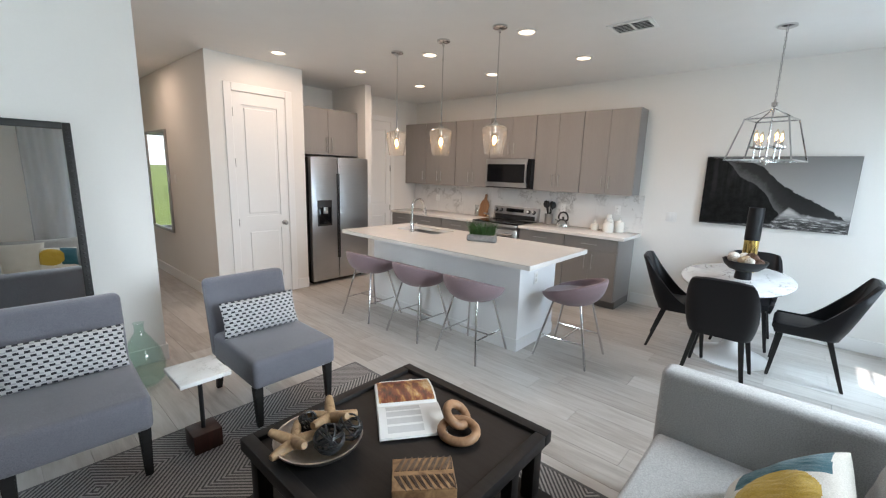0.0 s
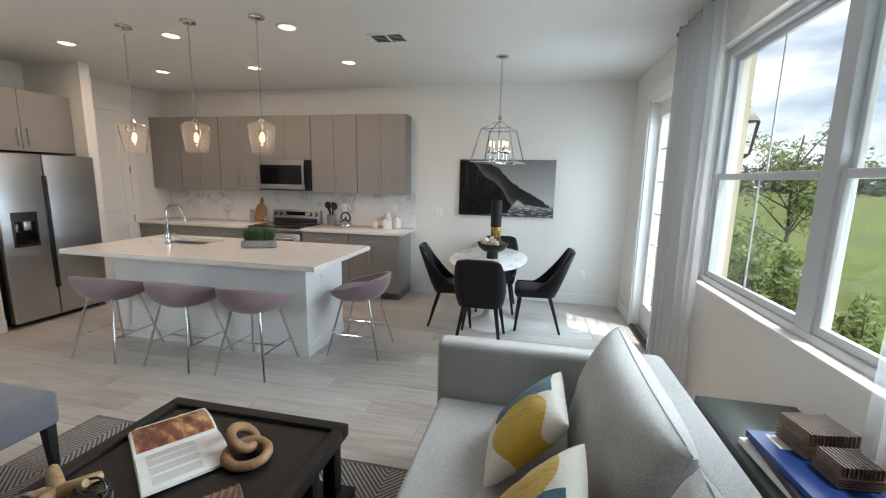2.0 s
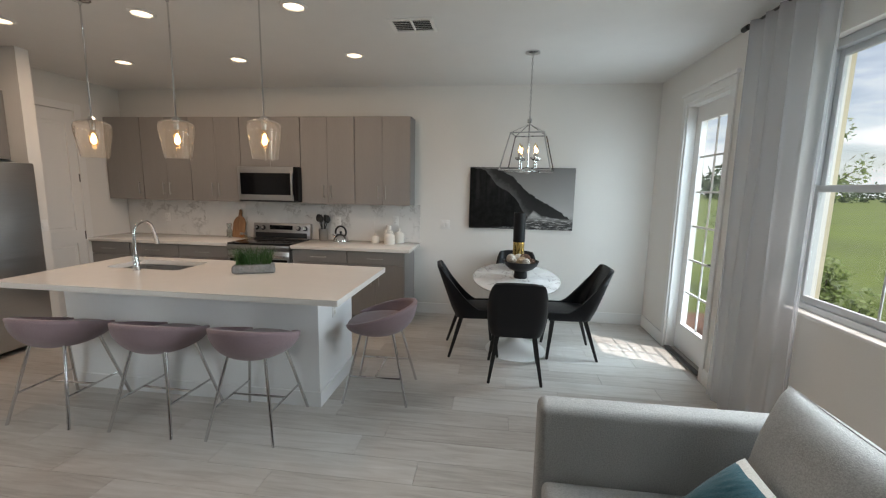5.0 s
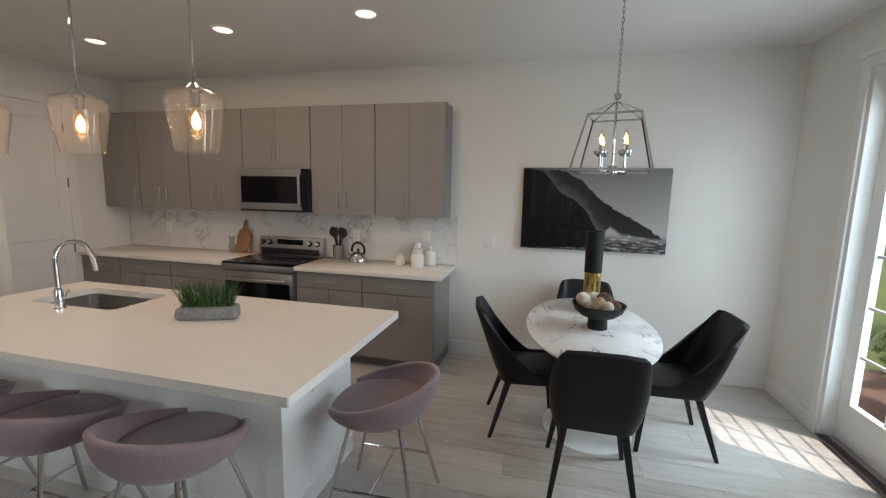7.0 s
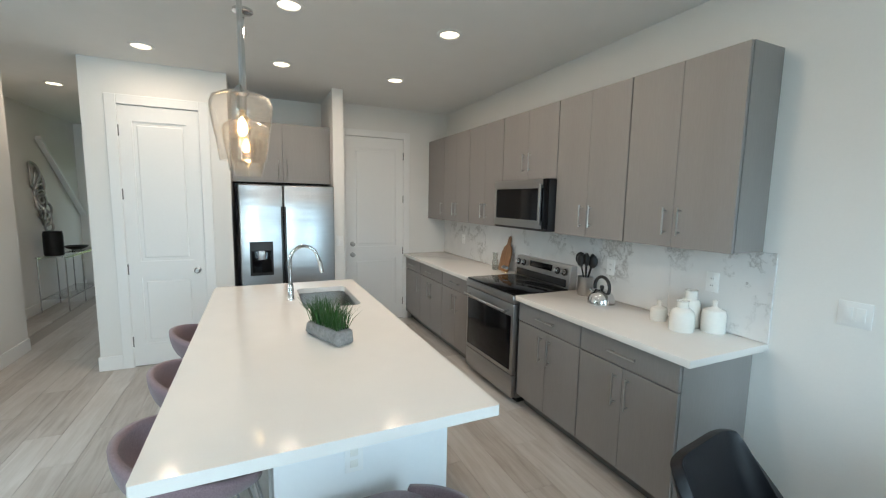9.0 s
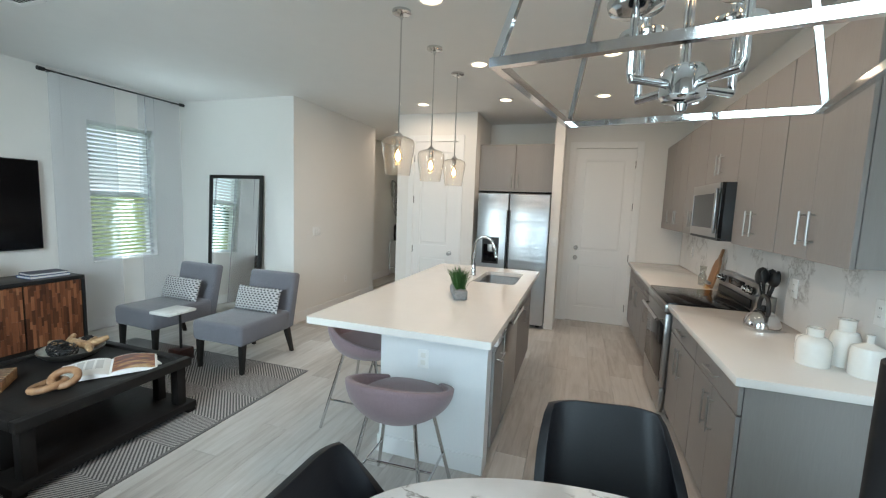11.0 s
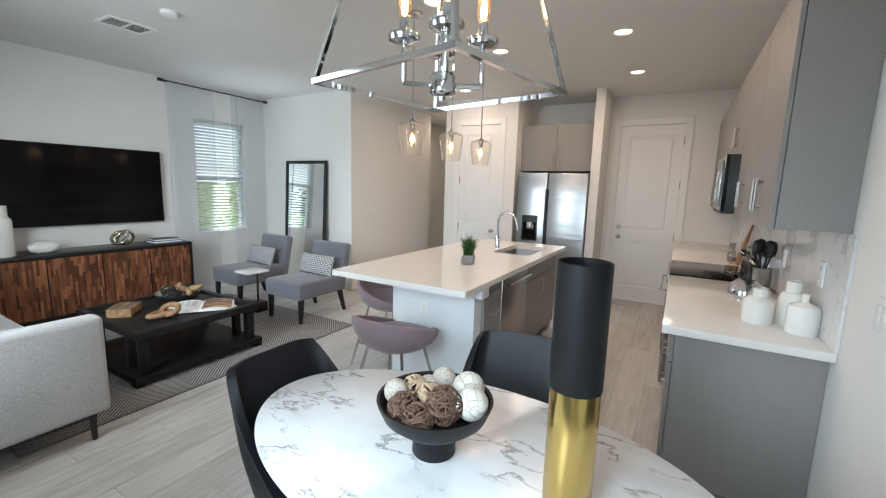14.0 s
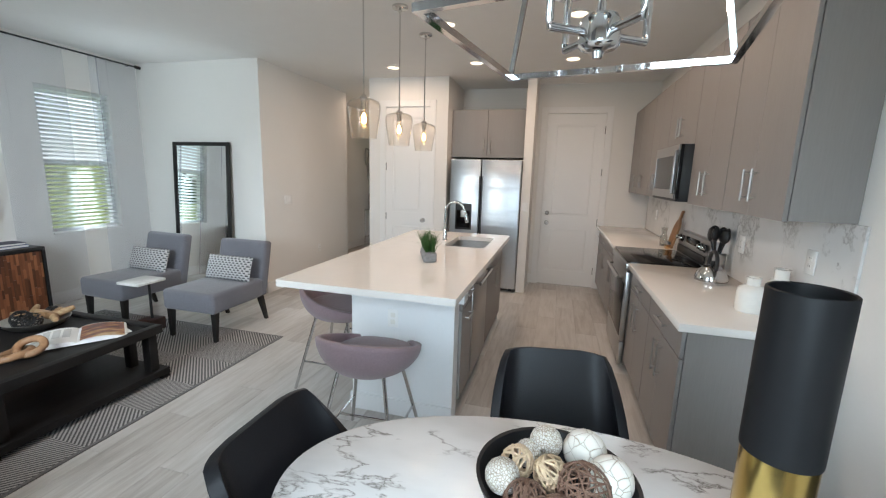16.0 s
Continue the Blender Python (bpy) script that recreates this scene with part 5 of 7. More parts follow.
def woven_ball(r, mat_, at, turns, thick, seed, label):
    rnd = random.Random(seed)
    bm = bmesh.new()
    for k in range(turns):
        ax = Vector((rnd.gauss(0, 1), rnd.gauss(0, 1), rnd.gauss(0, 1))).normalized()
        e1 = ax.orthogonal().normalized()
        e2 = ax.cross(e1)
        rr = r * rnd.uniform(0.93, 1.0)
        pts = [rr * (math.cos(a) * e1 + math.sin(a) * e2) * (1 + 0.03 * math.sin(3 * a + k)) for a in [2 * math.pi * i / 22 for i in range(22)]]
        tube(pts, thick, 5, bm, closed=True)
    return single("decor_ball", bm, mat_, label, "decor ball", group="balls in the bowl", at=at)


def shell_ball(r, at, seed, label, mat_=SHELL):
    bm = bmesh.new()
    bmesh.ops.create_icosphere(bm, subdivisions=4, radius=r)
    for v in bm.verts:
        q = v.co.normalized() * 9 + Vector((seed, 0, 0))
        v.co *= 1 + 0.035 * (abs(noise.noise(q)) - 0.2)
    return single("decor_ball", bm, mat_, label, "decor ball", group="balls in the bowl", at=at)


bx, by, bz = -0.054, 4.479, 0.805
for r, kind_, dx, dy, dz, seed in (
        (0.045, "vine", 0.082, -0.055, 0.118, 1), (0.043, "vine", 0.096, 0.004, 0.112, 2), (0.053, "vine", 0.040, 0.052, 0.140, 9),
        (0.034, "rattan", -0.014, -0.082, 0.134, 3), (0.035, "rattan", 0.006, -0.012, 0.138, 4),
        (0.036, "pitted", 0.041, -0.108, 0.136, 7), (0.037, "pitted", -0.092, -0.024, 0.142, 8), (0.030, "pitted", -0.062, -0.062, 0.126, 10),
        (0.048, "shell", -0.092, 0.062, 0.136, 5), (0.047, "shell", -0.018, 0.108, 0.134, 6)):
    at = (bx + dx, by + dy, bz + dz)
    if kind_ == "vine":
        woven_ball(r, VINE, at, 25, 0.0019, seed, "brown woven twig ball in the bowl")
    elif kind_ == "rattan":
        woven_ball(r, RATTAN, at, 15, 0.0030, seed, "pale woven rattan ball in the bowl")
    elif kind_ == "shell":
        shell_ball(r, at, seed, "white cracked shell ball in the bowl")
    else:
        shell_ball(r, at, seed, "white pitted ball in the bowl", PITTED)
vs = thing("vase", "tall cylindrical vase, matte black over brushed gold", "vase", (-0.062, 4.862, 0.77))
part("gold_foot", lathe([(0, 0), (0.057, 0), (0.059, 0.003), (0.059, 0.302), (0, 0.302)], 56), GOLD, vs, "brushed gold lower cylinder")
part("black_cylinder", lathe([(0, 0.3022), (0.0615, 0.3022), (0.062, 0.307), (0.062, 0.605), (0.0595, 0.607), (0.057, 0.605), (0.057, 0.315), (0, 0.315)], 56), MATTE_BLACK, vs, "matte black upper cylinder, open at the top")


# ---------------------------------------------------------------- lights on the ceiling
for i, (x, y) in enumerate(CANS):
    c = thing("downlight", "round recessed ceiling light, lit warm", "ceiling light", (x, y, H), group="recessed ceiling lights")
    part("trim_ring", lathe([(0.092, -0.001), (0.092, -0.006), (0.070, -0.012), (0.066, -0.004), (0.066, -0.001)], 32), TRIM, c)
    part("lens", lathe([(0, -0.004), (0.066, -0.004), (0.066, -0.002), (0, -0.002)], 32), CAN_GLOW, c, "glowing warm lens")
    lamp = new("downlight_lamp", bpy.data.lights.new("downlight_lamp", "AREA"))
    lamp.data.shape, lamp.data.size, lamp.data.energy, lamp.data.color = "DISK", 0.12, CAN_POWER, CAN_COLOUR
    lamp.matrix_world = look((x, y, H - 0.014), (x, y, 0))


def pendant(x, y):
    p = thing("pendant_lamp", "clear glass pendant lamp on a chrome rod, lit", "pendant lamp", (x, y, H), group="pendants over the island")
    part("canopy", lathe([(0, 0), (0.062, 0), (0.062, -0.014), (0.05, -0.022), (0.012, -0.026), (0.010, -0.05), (0, -0.05)], 28), CHROME, p)
    part("rod", tube([(0, 0, -0.04), (0, 0, -0.777)], 0.0055, 8), CHROME, p)
    part("socket", lathe([(0, -0.772), (0.014, -0.772), (0.03, -0.792), (0.03, -0.802), (0.019, -0.812), (0.019, -0.862), (0, -0.862)], 24), CHROME, p)
    sh = lathe([(r * 0.83, z) for r, z in [(0.030, -0.792), (0.085, -0.802), (0.122, -0.817), (0.134, -0.842), (0.130, -0.887), (0.112, -0.977), (0.100, -1.052), (0.097, -1.052), (0.109, -0.977), (0.127, -0.887), (0.131, -0.843), (0.120, -0.820), (0.085, -0.805), (0.030, -0.795)]], 40, caps=False)
    g = part("shade", sh, LAMPGLASS, p, "clear blown glass bell shade")
    g.visible_shadow = False
    b = part("bulb", lathe([(0, -0.987), (0.012, -0.982), (0.026, -0.957), (0.030, -0.930), (0.026, -0.902), (0.016, -0.875), (0.012, -0.862)], 20, caps=False), BULBGLASS, p, "clear filament bulb")
    b.visible_shadow = False
    part("filament", lathe([(0, -0.959), (0.010, -0.954), (0.017, -0.939), (0.017, -0.925), (0.012, -0.905), (0.005, -0.889), (0, -0.885)], 16), LIT_BULB, b, "glowing warm filament cluster")
    return p


pnd = pendant(-1.851, 3.157)
copy_thing(pnd, pose(-2.488, 3.157, H))
copy_thing(pnd, pose(-3.136, 3.157, H))

ch = thing("chandelier", "polished chrome lantern chandelier with four candle bulbs, lit", "chandelier", (-0.036, 4.485, H), -11)
part("canopy", lathe([(0, 0), (0.065, 0), (0.065, -0.012), (0.02, -0.026), (0, -0.026)], 28), CHROME, ch)
zc = -0.026
k = 0
while zc > -0.555:
    ln = 0.034
    e = Matrix.Rotation(radians(90 * (k % 2)), 3, "Z")
    pts = [e @ Vector((0.0065 * math.cos(a), 0, 0.019 * math.sin(a))) for a in [2 * math.pi * i / 12 for i in range(12)]]
    part("chain_link", tube(pts, 0.0028, 6, closed=True), NICKEL, ch, at=(0, 0, zc - 0.014))
    zc -= ln - 0.004
    k += 1
BZ, MZ, TZ = -1.045, -0.715, -0.63
a, b_ = 0.224, 0.146


def square(z, r, t, nm):
    part(nm, boxes((-r - t, r + t, -r - t, -r + t, z - t, z + t), (-r - t, r + t, r - t, r + t, z - t, z + t), (-r - t, -r + t, -r + t, r - t, z - t, z + t), (r - t, r + t, -r + t, r - t, z - t, z + t)), CHROME, ch, smooth=False)


square(BZ, a, 0.0062, "lower_frame")
square(MZ, b_, 0.0056, "upper_frame")
for sx in (-1, 1):
    for sy in (-1, 1):
        part("corner_bar", taper(bmesh.new(), (sx * a, sy * a, BZ), (sx * b_, sy * b_, MZ), 0.0052, 0.0052, 0.0), CHROME, ch, smooth=False)
        part("top_bar", taper(bmesh.new(), (sx * b_, sy * b_, MZ), (sx * 0.012, sy * 0.012, TZ), 0.0055, 0.0055, 0.0), CHROME, ch, smooth=False)
part("stem", tube([(0, 0, -0.555), (0, 0, -1.05)], 0.0075, 10), CHROME, ch)
part("hub", lathe([(0, -1.012), (0.028, -1.012), (0.034, -1.022), (0.034, -1.058), (0.028, -1.064), (0.010, -1.068), (0.008, -1.078), (0, -1.080)], 28), CHROME, ch)
part("collar", lathe([(0, -0.575), (0.022, -0.580), (0.022, -0.610), (0, -0.615)], 20), CHROME, ch)
for i in range(4):
    an = math.pi / 4 + math.pi / 2 * i
    dx, dy = math.cos(an), math.sin(an)
    R = 0.098
    ar = part("arm", tube([(dx * 0.03, dy * 0.03, -1.040), (dx * R, dy * R, -1.040), (dx * R, dy * R, -1.030), (dx * R, dy * R, -0.945)], 0.0068, 10), CHROME, ch)
    part("drip_cup", lathe([(0, -0.950), (0.016, -0.950), (0.038, -0.942), (0.041, -0.932), (0.040, -0.926), (0.036, -0.930), (0, -0.934)], 28), CHROME, ar, at=(dx * R, dy * R, 0))
    part("candle_sleeve", lathe([(0, -0.932), (0.0125, -0.932), (0.0125, -0.892), (0.010, -0.888), (0, -0.888)], 20), CHROME, ar, at=(dx * R, dy * R, 0))
    bl = part("bulb", lathe([(0.010, -0.890), (0.016, -0.874), (0.0185, -0.856), (0.014, -0.828), (0.005, -0.802), (0, -0.795)], 18, caps=False), BULBGLASS, ar, "candle bulb", at=(dx * R, dy * R, 0))
    bl.visible_shadow = False
    part("filament", lathe([(0, -0.884), (0.006, -0.878), (0.0085, -0.860), (0.006, -0.840), (0, -0.822)], 12), LIT_BULB, ar, "glowing filament", at=(dx * R, dy * R, 0))


def ceiling_vent(x, y, w, d, rz):
    v = thing("ceiling_vent", "white slatted air vent in the ceiling", "vent", (x, y, H), rz, group="ceiling vents")
    part("frame", boxes((-w / 2, w / 2, -d / 2, -d / 2 + 0.03, -0.012, 0), (-w / 2, w / 2, d / 2 - 0.03, d / 2, -0.012, 0), (-w / 2, -w / 2 + 0.03, -d / 2 + 0.03, d / 2 - 0.03, -0.012, 0), (w / 2 - 0.03, w / 2, -d / 2 + 0.03, d / 2 - 0.03, -0.012, 0), (-0.008, 0.008, -d / 2 + 0.03, d / 2 - 0.03, -0.012, 0), bev=0.003), TRIM, v, smooth=False)
    # flat dark sheet: the shade inside the duct is put into its colour
    part("backing", boxes((-w / 2 + 0.03, w / 2 - 0.03, -d / 2 + 0.03, d / 2 - 0.03, -0.003, -0.001)), DUCT_SHADE, v, "dark sheet behind the slats for the duct's shade", smooth=False)
    for side in (-1, 1):
        for i in range(6):
            y_ = -d / 2 + 0.045 + i * (d - 0.09) / 5
            bm = boxes((0.012 if side > 0 else -w / 2 + 0.032, w / 2 - 0.032 if side > 0 else -0.012, -0.008, 0.008, -0.001, 0.001))
            bmesh.ops.rotate(bm, verts=bm.verts, cent=(0, 0, 0), matrix=Matrix.Rotation(radians(-24), 3, "X"))
            part("slat", bm, TRIM, v, at=(0, y_, -0.009), smooth=False)


ceiling_vent(-0.985, 3.79, 0.34, 0.26, 180)
ceiling_vent(-0.98, 0.78, 0.36, 0.26, 0)
single("smoke_detector", lathe([(0, -0.034), (0.045, -0.034), (0.062, -0.026), (0.066, -0.01), (0.066, 0)], 32), TRIM, "round white smoke detector", "smoke detector", at=(-1.0, 1.42, H))

# ---------------------------------------------------------------- on the walls
PW, PH = 1.247, 0.742
pic = thing("picture", "wide black and white canvas print of a coastal headland", "picture", (-0.017, N - 0.02, 1.132))
part("canvas", box(bmesh.new(), -PW / 2, PW / 2, -0.018, 0.019, 0.0, PH, 0.003), BLACK, pic, "black canvas edge", smooth=False)
part("print", boxes((-PW / 2 + 0.002, PW / 2 - 0.002, -0.0015, 0.0015, -PH / 2 + 0.002, PH / 2 - 0.002)), seascape_mat(PW, PH), pic, at=(0, -0.0205, PH / 2), smooth=False)


def switch_plate(at, rz, gangs, label="white wall switch plate", kind_="rocker"):
    s = thing("wall_switch", label, "switch", at, rz)
    w = 0.045 * gangs + 0.03
    part("plate", box(bmesh.new(), -w / 2, w / 2, -0.006, 0.0, -0.058, 0.058, 0.002), TRIM, s)
    for i in range(gangs):
        x = (i - (gangs - 1) / 2) * 0.045
        if kind_ == "rocker":
            part("rocker", box(bmesh.new(), x - 0.016, x + 0.016, -0.010, -0.006, -0.032, 0.032, 0.0015), TRIM, s)
        else:
            for z in (-0.02, 0.02):
                so = part("socket", box(bmesh.new(), x - 0.014, x + 0.014, -0.0085, -0.006, z - 0.013, z + 0.013, 0.0015), TRIM, s)
                for q in (-0.006, 0.006):
                    part("slot", boxes((x + q - 0.0014, x + q + 0.0014, -0.0092, -0.0086, z - 0.003, z + 0.006)), KICK, so, "dark slot", smooth=False)


switch_plate((-0.94, N, 1.16), 0, 2)
switch_plate((-4.02, HALL_S, 1.17), 180, 3)
switch_plate((-4.756, 4.045, 1.17), 90, 1)
switch_plate((-1.575, N - 0.0125, 1.19), 0, 1, "white power outlet on the backsplash", "socket")
switch_plate((-2.34, N - 0.0125, 1.16), 0, 1, "white power outlet on the backsplash", "socket")
switch_plate((-4.78, N - 0.0125, 1.15), 0, 1, "white power outlet on the backsplash", "socket")
switch_plate((1.02, N, 0.40), 0, 1, "white power outlet low on the wall", "socket")
switch_plate((-4.75, HALL_S, 0.40), 180, 1, "white power outlet low on the hallway wall", "socket")
switch_plate((-6.02, HALL_N, 1.42), 0, 1, "white thermostat plate on the hallway wall")

tv = thing("television", "large flat black television mounted on the wall", "television", (-1.155, S + 0.05, 1.0))
part("panel", box(bmesh.new(), -1.935, -0.375, S + 0.035, S + 0.075, 0.995, 1.875, 0.004), BLACK, tv, world_=True)
part("screen", boxes((-1.927, -0.383, S + 0.0752, S + 0.0775, 1.006, 1.867)), BLACK_GLASS, tv, "glossy dark screen", world_=True, smooth=False)
part("wall_mount", boxes((-1.5, -0.85, S, S + 0.035, 1.25, 1.6)), BLACK_METAL, tv, world_=True, smooth=False)

mr = thing("floor_mirror", "tall mirror in a black beaded frame leaning on the wall", "mirror", (W + 0.13, 0.115, 0))
lean = -math.degrees(math.atan(0.085 / 1.80))
mwid, mh, mf = 0.86, 1.87, 0.045
part("mirror_glass", boxes((-0.004, 0.004, -mwid / 2 + mf, mwid / 2 - mf, mf, mh - mf)), MIRROR, mr, rot=(0, lean, 0), smooth=False)
fm = boxes((-0.016, 0.018, -mwid / 2, -mwid / 2 + mf, 0.0, mh), (-0.016, 0.018, mwid / 2 - mf, mwid / 2, 0.0, mh), (-0.016, 0.018, -mwid / 2 + mf, mwid / 2 - mf, 0.0, mf), (-0.016, 0.018, -mwid / 2 + mf, mwid / 2 - mf, mh - mf, mh), bev=0.006)
fo = part("mirror_frame", fm, EBONY, mr, rot=(0, lean, 0))
beads = bmesh.new()
for i in range(58):
    z = 0.03 + i * (mh - 0.06) / 57
    for sy in (-1, 1):
        bmesh.ops.create_icosphere(beads, subdivisions=1, radius=0.0085, matrix=Matrix.Translation((0.019, sy * (mwid / 2 - mf / 2), z)))
part("beading", beads, EBONY, fo)
hm = thing("hall_mirror", "tall mirror in a slim silver frame on the hallway wall", "mirror", (-6.73, HALL_N, 0.67))
part("mirror_glass", boxes((-0.44, 0.44, -0.018, -0.010, 0.04, 1.36)), MIRROR, hm, smooth=False)
part("mirror_frame", boxes((-0.48, -0.44, -0.03, 0, 0, 1.40), (0.44, 0.48, -0.03, 0, 0, 1.40), (-0.44, 0.44, -0.03, 0, 0, 0.04), (-0.44, 0.44, -0.03, 0, 1.36, 1.40), bev=0.004), NICKEL, hm)

# ---------------------------------------------------------------- foyer
cs = thing("console_table", "slim glass and chrome console table", "console table", (-7.98, 0.60, 0))
part("glass_top", box(bmesh.new(), -0.62, 0.62, -0.17, 0.17, 0.765, 0.78, 0.003), GLASS, cs)
part("lower_shelf", box(bmesh.new(), -0.58, 0.58, -0.15, 0.15, 0.18, 0.19, 0.003), GLASS, cs)
for sx in (-0.6, 0.0, 0.6):
    for sy in (-0.15, 0.15):
        part("leg", tube([(sx, sy, 0), (sx, sy, 0.765)], 0.009, 8), CHROME, cs)
part("rail", boxes((-0.61, 0.61, 0.143, 0.157, 0.748, 0.763), (-0.61, 0.61, -0.157, -0.143, 0.748, 0.763), (-0.59, 0.59, 0.145, 0.155, 0.17, 0.179), (-0.59, 0.59, -0.155, -0.145, 0.17, 0.179)), CHROME, cs)
single("black_vase", lathe([(0, 0), (0.10, 0), (0.11, 0.01), (0.11, 0.30), (0.10, 0.34), (0.06, 0.345), (0, 0.34)], 28), MATTE_BLACK, "ribbed black drum vase on the console table", "vase", at=(-7.55, 0.58, 0.78))
single("dark_dish", lathe([(0, 0), (0.06, 0), (0.13, 0.03), (0.15, 0.06), (0.13, 0.05), (0, 0.02)], 28), MATTE_BLACK, "small dark dish on the console table", "dish", at=(-8.28, 0.6, 0.78))
ws = thing("wall_sculpture", "silver ring sculpture on the foyer wall above the console", "sculpture", (-7.75, 0.43, 1.1))
rs = random.Random(4)
for i in range(9):
    cx, cz, rr = -7.86 + 0.032 * i + rs.uniform(-0.07, 0.07), 1.22 + i * 0.085, rs.uniform(0.09, 0.14)
    pts = [(cx + rr * math.cos(t), 0.43 + 0.02 * math.sin(2 * t + i), cz + rr * 1.3 * math.sin(t)) for t in [2 * math.pi * j / 28 for j in range(28)]]
    part("ring", tube(pts, 0.017, 8, closed=True), NICKEL, ws, world_=True)
sr = thing("stair_handrail", "white sloping stair rail against the foyer wall", "handrail", (-7.9, 0.43, 1.2), kind="structure")
bm = tube([(-7.75, 0.45, 2.42), (-9.18, 0.45, 1.30)], 0.045, 4)
part("rail", bm, TRIM, sr, world_=True, smooth=False)

# ---------------------------------------------------------------- living room
rug = thing("rug", "grey and ivory chevron striped area rug", "rug", (-1.06, 0.92, 0.0))
part("field", box(bmesh.new(), -1.315, 1.315, -1.105, 1.105, 0.001, 0.010, 0.003), RUG, rug)
part("binding", boxes((-1.33, 1.33, -1.125, -1.105, 0.001, 0.009), (-1.33, 1.33, 1.105, 1.125, 0.001, 0.009), (-1.33, -1.315, -1.105, 1.105, 0.001, 0.009), (1.315, 1.33, -1.105, 1.105, 0.001, 0.009)), RUGEDGE, rug, smooth=False)
G = 0.010                                       # top of the rug

ct = thing("coffee_table", "square black stained wood coffee table with tray top and lower shelf", "coffee table", (-0.935, 1.24, G))
c2 = 0.49
part("tabletop", box(bmesh.new(), -c2 + 0.05, c2 - 0.05, -c2 + 0.05, c2 - 0.05, 0.370, 0.400, 0.0), TABLEWOOD, ct, smooth=False)
for r in ((-c2, c2, -c2, -c2 + 0.055), (-c2, c2, c2 - 0.055, c2), (-c2, -c2 + 0.055, -c2 + 0.055, c2 - 0.055), (c2 - 0.055, c2, -c2 + 0.055, c2 - 0.055)):
    part("tray_rim", box(bmesh.new(), *r, 0.360, 0.420, 0.005), TABLEWOOD, ct)
part("shelf", box(bmesh.new(), -c2 - 0.03, c2 + 0.03, -c2 + 0.0, c2 - 0.0, 0.035, 0.085, 0.005), TABLEWOOD, ct)
for sx in (-1, 1):
    for sy in (-1, 1):
        part("leg", box(bmesh.new(), sx * (c2 - 0.06) - 0.032, sx * (c2 - 0.06) + 0.032, sy * (c2 - 0.06) - 0.032, sy * (c2 - 0.06) + 0.032, 0.085, 0.360, 0.004), TABLEWOOD, ct)
        part("post", box(bmesh.new(), sx * (c2 - 0.06) - 0.028, sx * (c2 - 0.06) + 0.028, sy * (c2 - 0.24) - 0.028, sy * (c2 - 0.24) + 0.028, 0.085, 0.360, 0.004), TABLEWOOD, ct)
        part("foot", box(bmesh.new(), sx * c2 - 0.04, sx * c2 + 0.02, sy * (c2 - 0.06) - 0.04, sy * (c2 - 0.06) + 0.04, 0.0, 0.035, 0.003), TABLEWOOD, ct)
ct.matrix_basis = pose(-0.943, 1.245, G) @ Matrix.Diagonal((1.0, 1.055, 1.0, 1.0))
TT = G + 0.400                                  # surface of the tray

bowl = single("decor_bowl", lathe([(0, 0), (0.11, 0), (0.15, 0.018), (0.182, 0.045), (0.19, 0.062), (0.182, 0.062), (0.165, 0.04), (0.12, 0.018), (0, 0.012)], 48), SILVERLEAF, "hammered silver bowl on the coffee table", "bowl", at=(-1.155, 0.955, TT))


def jack(at, seed, size):
    """A turned wooden jack: rounded spokes from one middle."""
    r = random.Random(seed)
    bm = bmesh.new()
    for k in range(5):
        an = 2 * math.pi * k / 5 + r.uniform(-0.15, 0.15)
        d = Vector((math.cos(an), math.sin(an), r.uniform(-0.05, 0.5))).normalized()
        tube([d * size * f for f in (0.0, 0.3, 0.6, 0.85, 0.97, 1.0)], 0.026 * size / 0.11, 10, bm, r_end=0.012 * size / 0.11)
    bmesh.ops.create_icosphere(bm, subdivisions=2, radius=0.03 * size / 0.11)
    return single("wooden_star", bm, STARWOOD, "pale wooden starfish ornament in the bowl", "ornament", group="ornaments in the bowl", at=at)


jack((-1.185, 0.855, TT + 0.060), 1, 0.115)
jack((-1.205, 1.045, TT + 0.075), 2, 0.125)
woven_ball(0.062, BLACK_METAL, (-1.075, 0.955, TT + 0.080), 12, 0.0045, 21, "black wire ball in the silver bowl")
woven_ball(0.055, BLACK_METAL, (-1.075, 1.06, TT + 0.085), 9, 0.0035, 22, "black wire ball in the silver bowl")
woven_ball(0.045, BLACK_METAL, (-1.255, 0.96, TT + 0.075), 12, 0.0045, 23, "black wire ball in the silver bowl")


# open picture book
def print_mat():
    m, nt, p = tree("printed_page")
    n = nd(nt, "ShaderNodeTexNoise", [("Vector", coords(nt, (5, 16, 5)))], Scale=1.4, Detail=6.0, Roughness=0.6)
    nt.links.new(ramp_of(nt, n.outputs["Fac"], [(0.32, (0.03, 0.015, 0.01)), (0.47, (0.20, 0.05, 0.025)), (0.56, (0.46, 0.25, 0.08)), (0.68, (0.62, 0.5, 0.34))]), p.inputs["Base Color"])
    p.inputs["Roughness"].default_value = 0.35
    return m


TEXT_GREY = plain("text_grey", (0.55, 0.54, 0.53), 0.7)


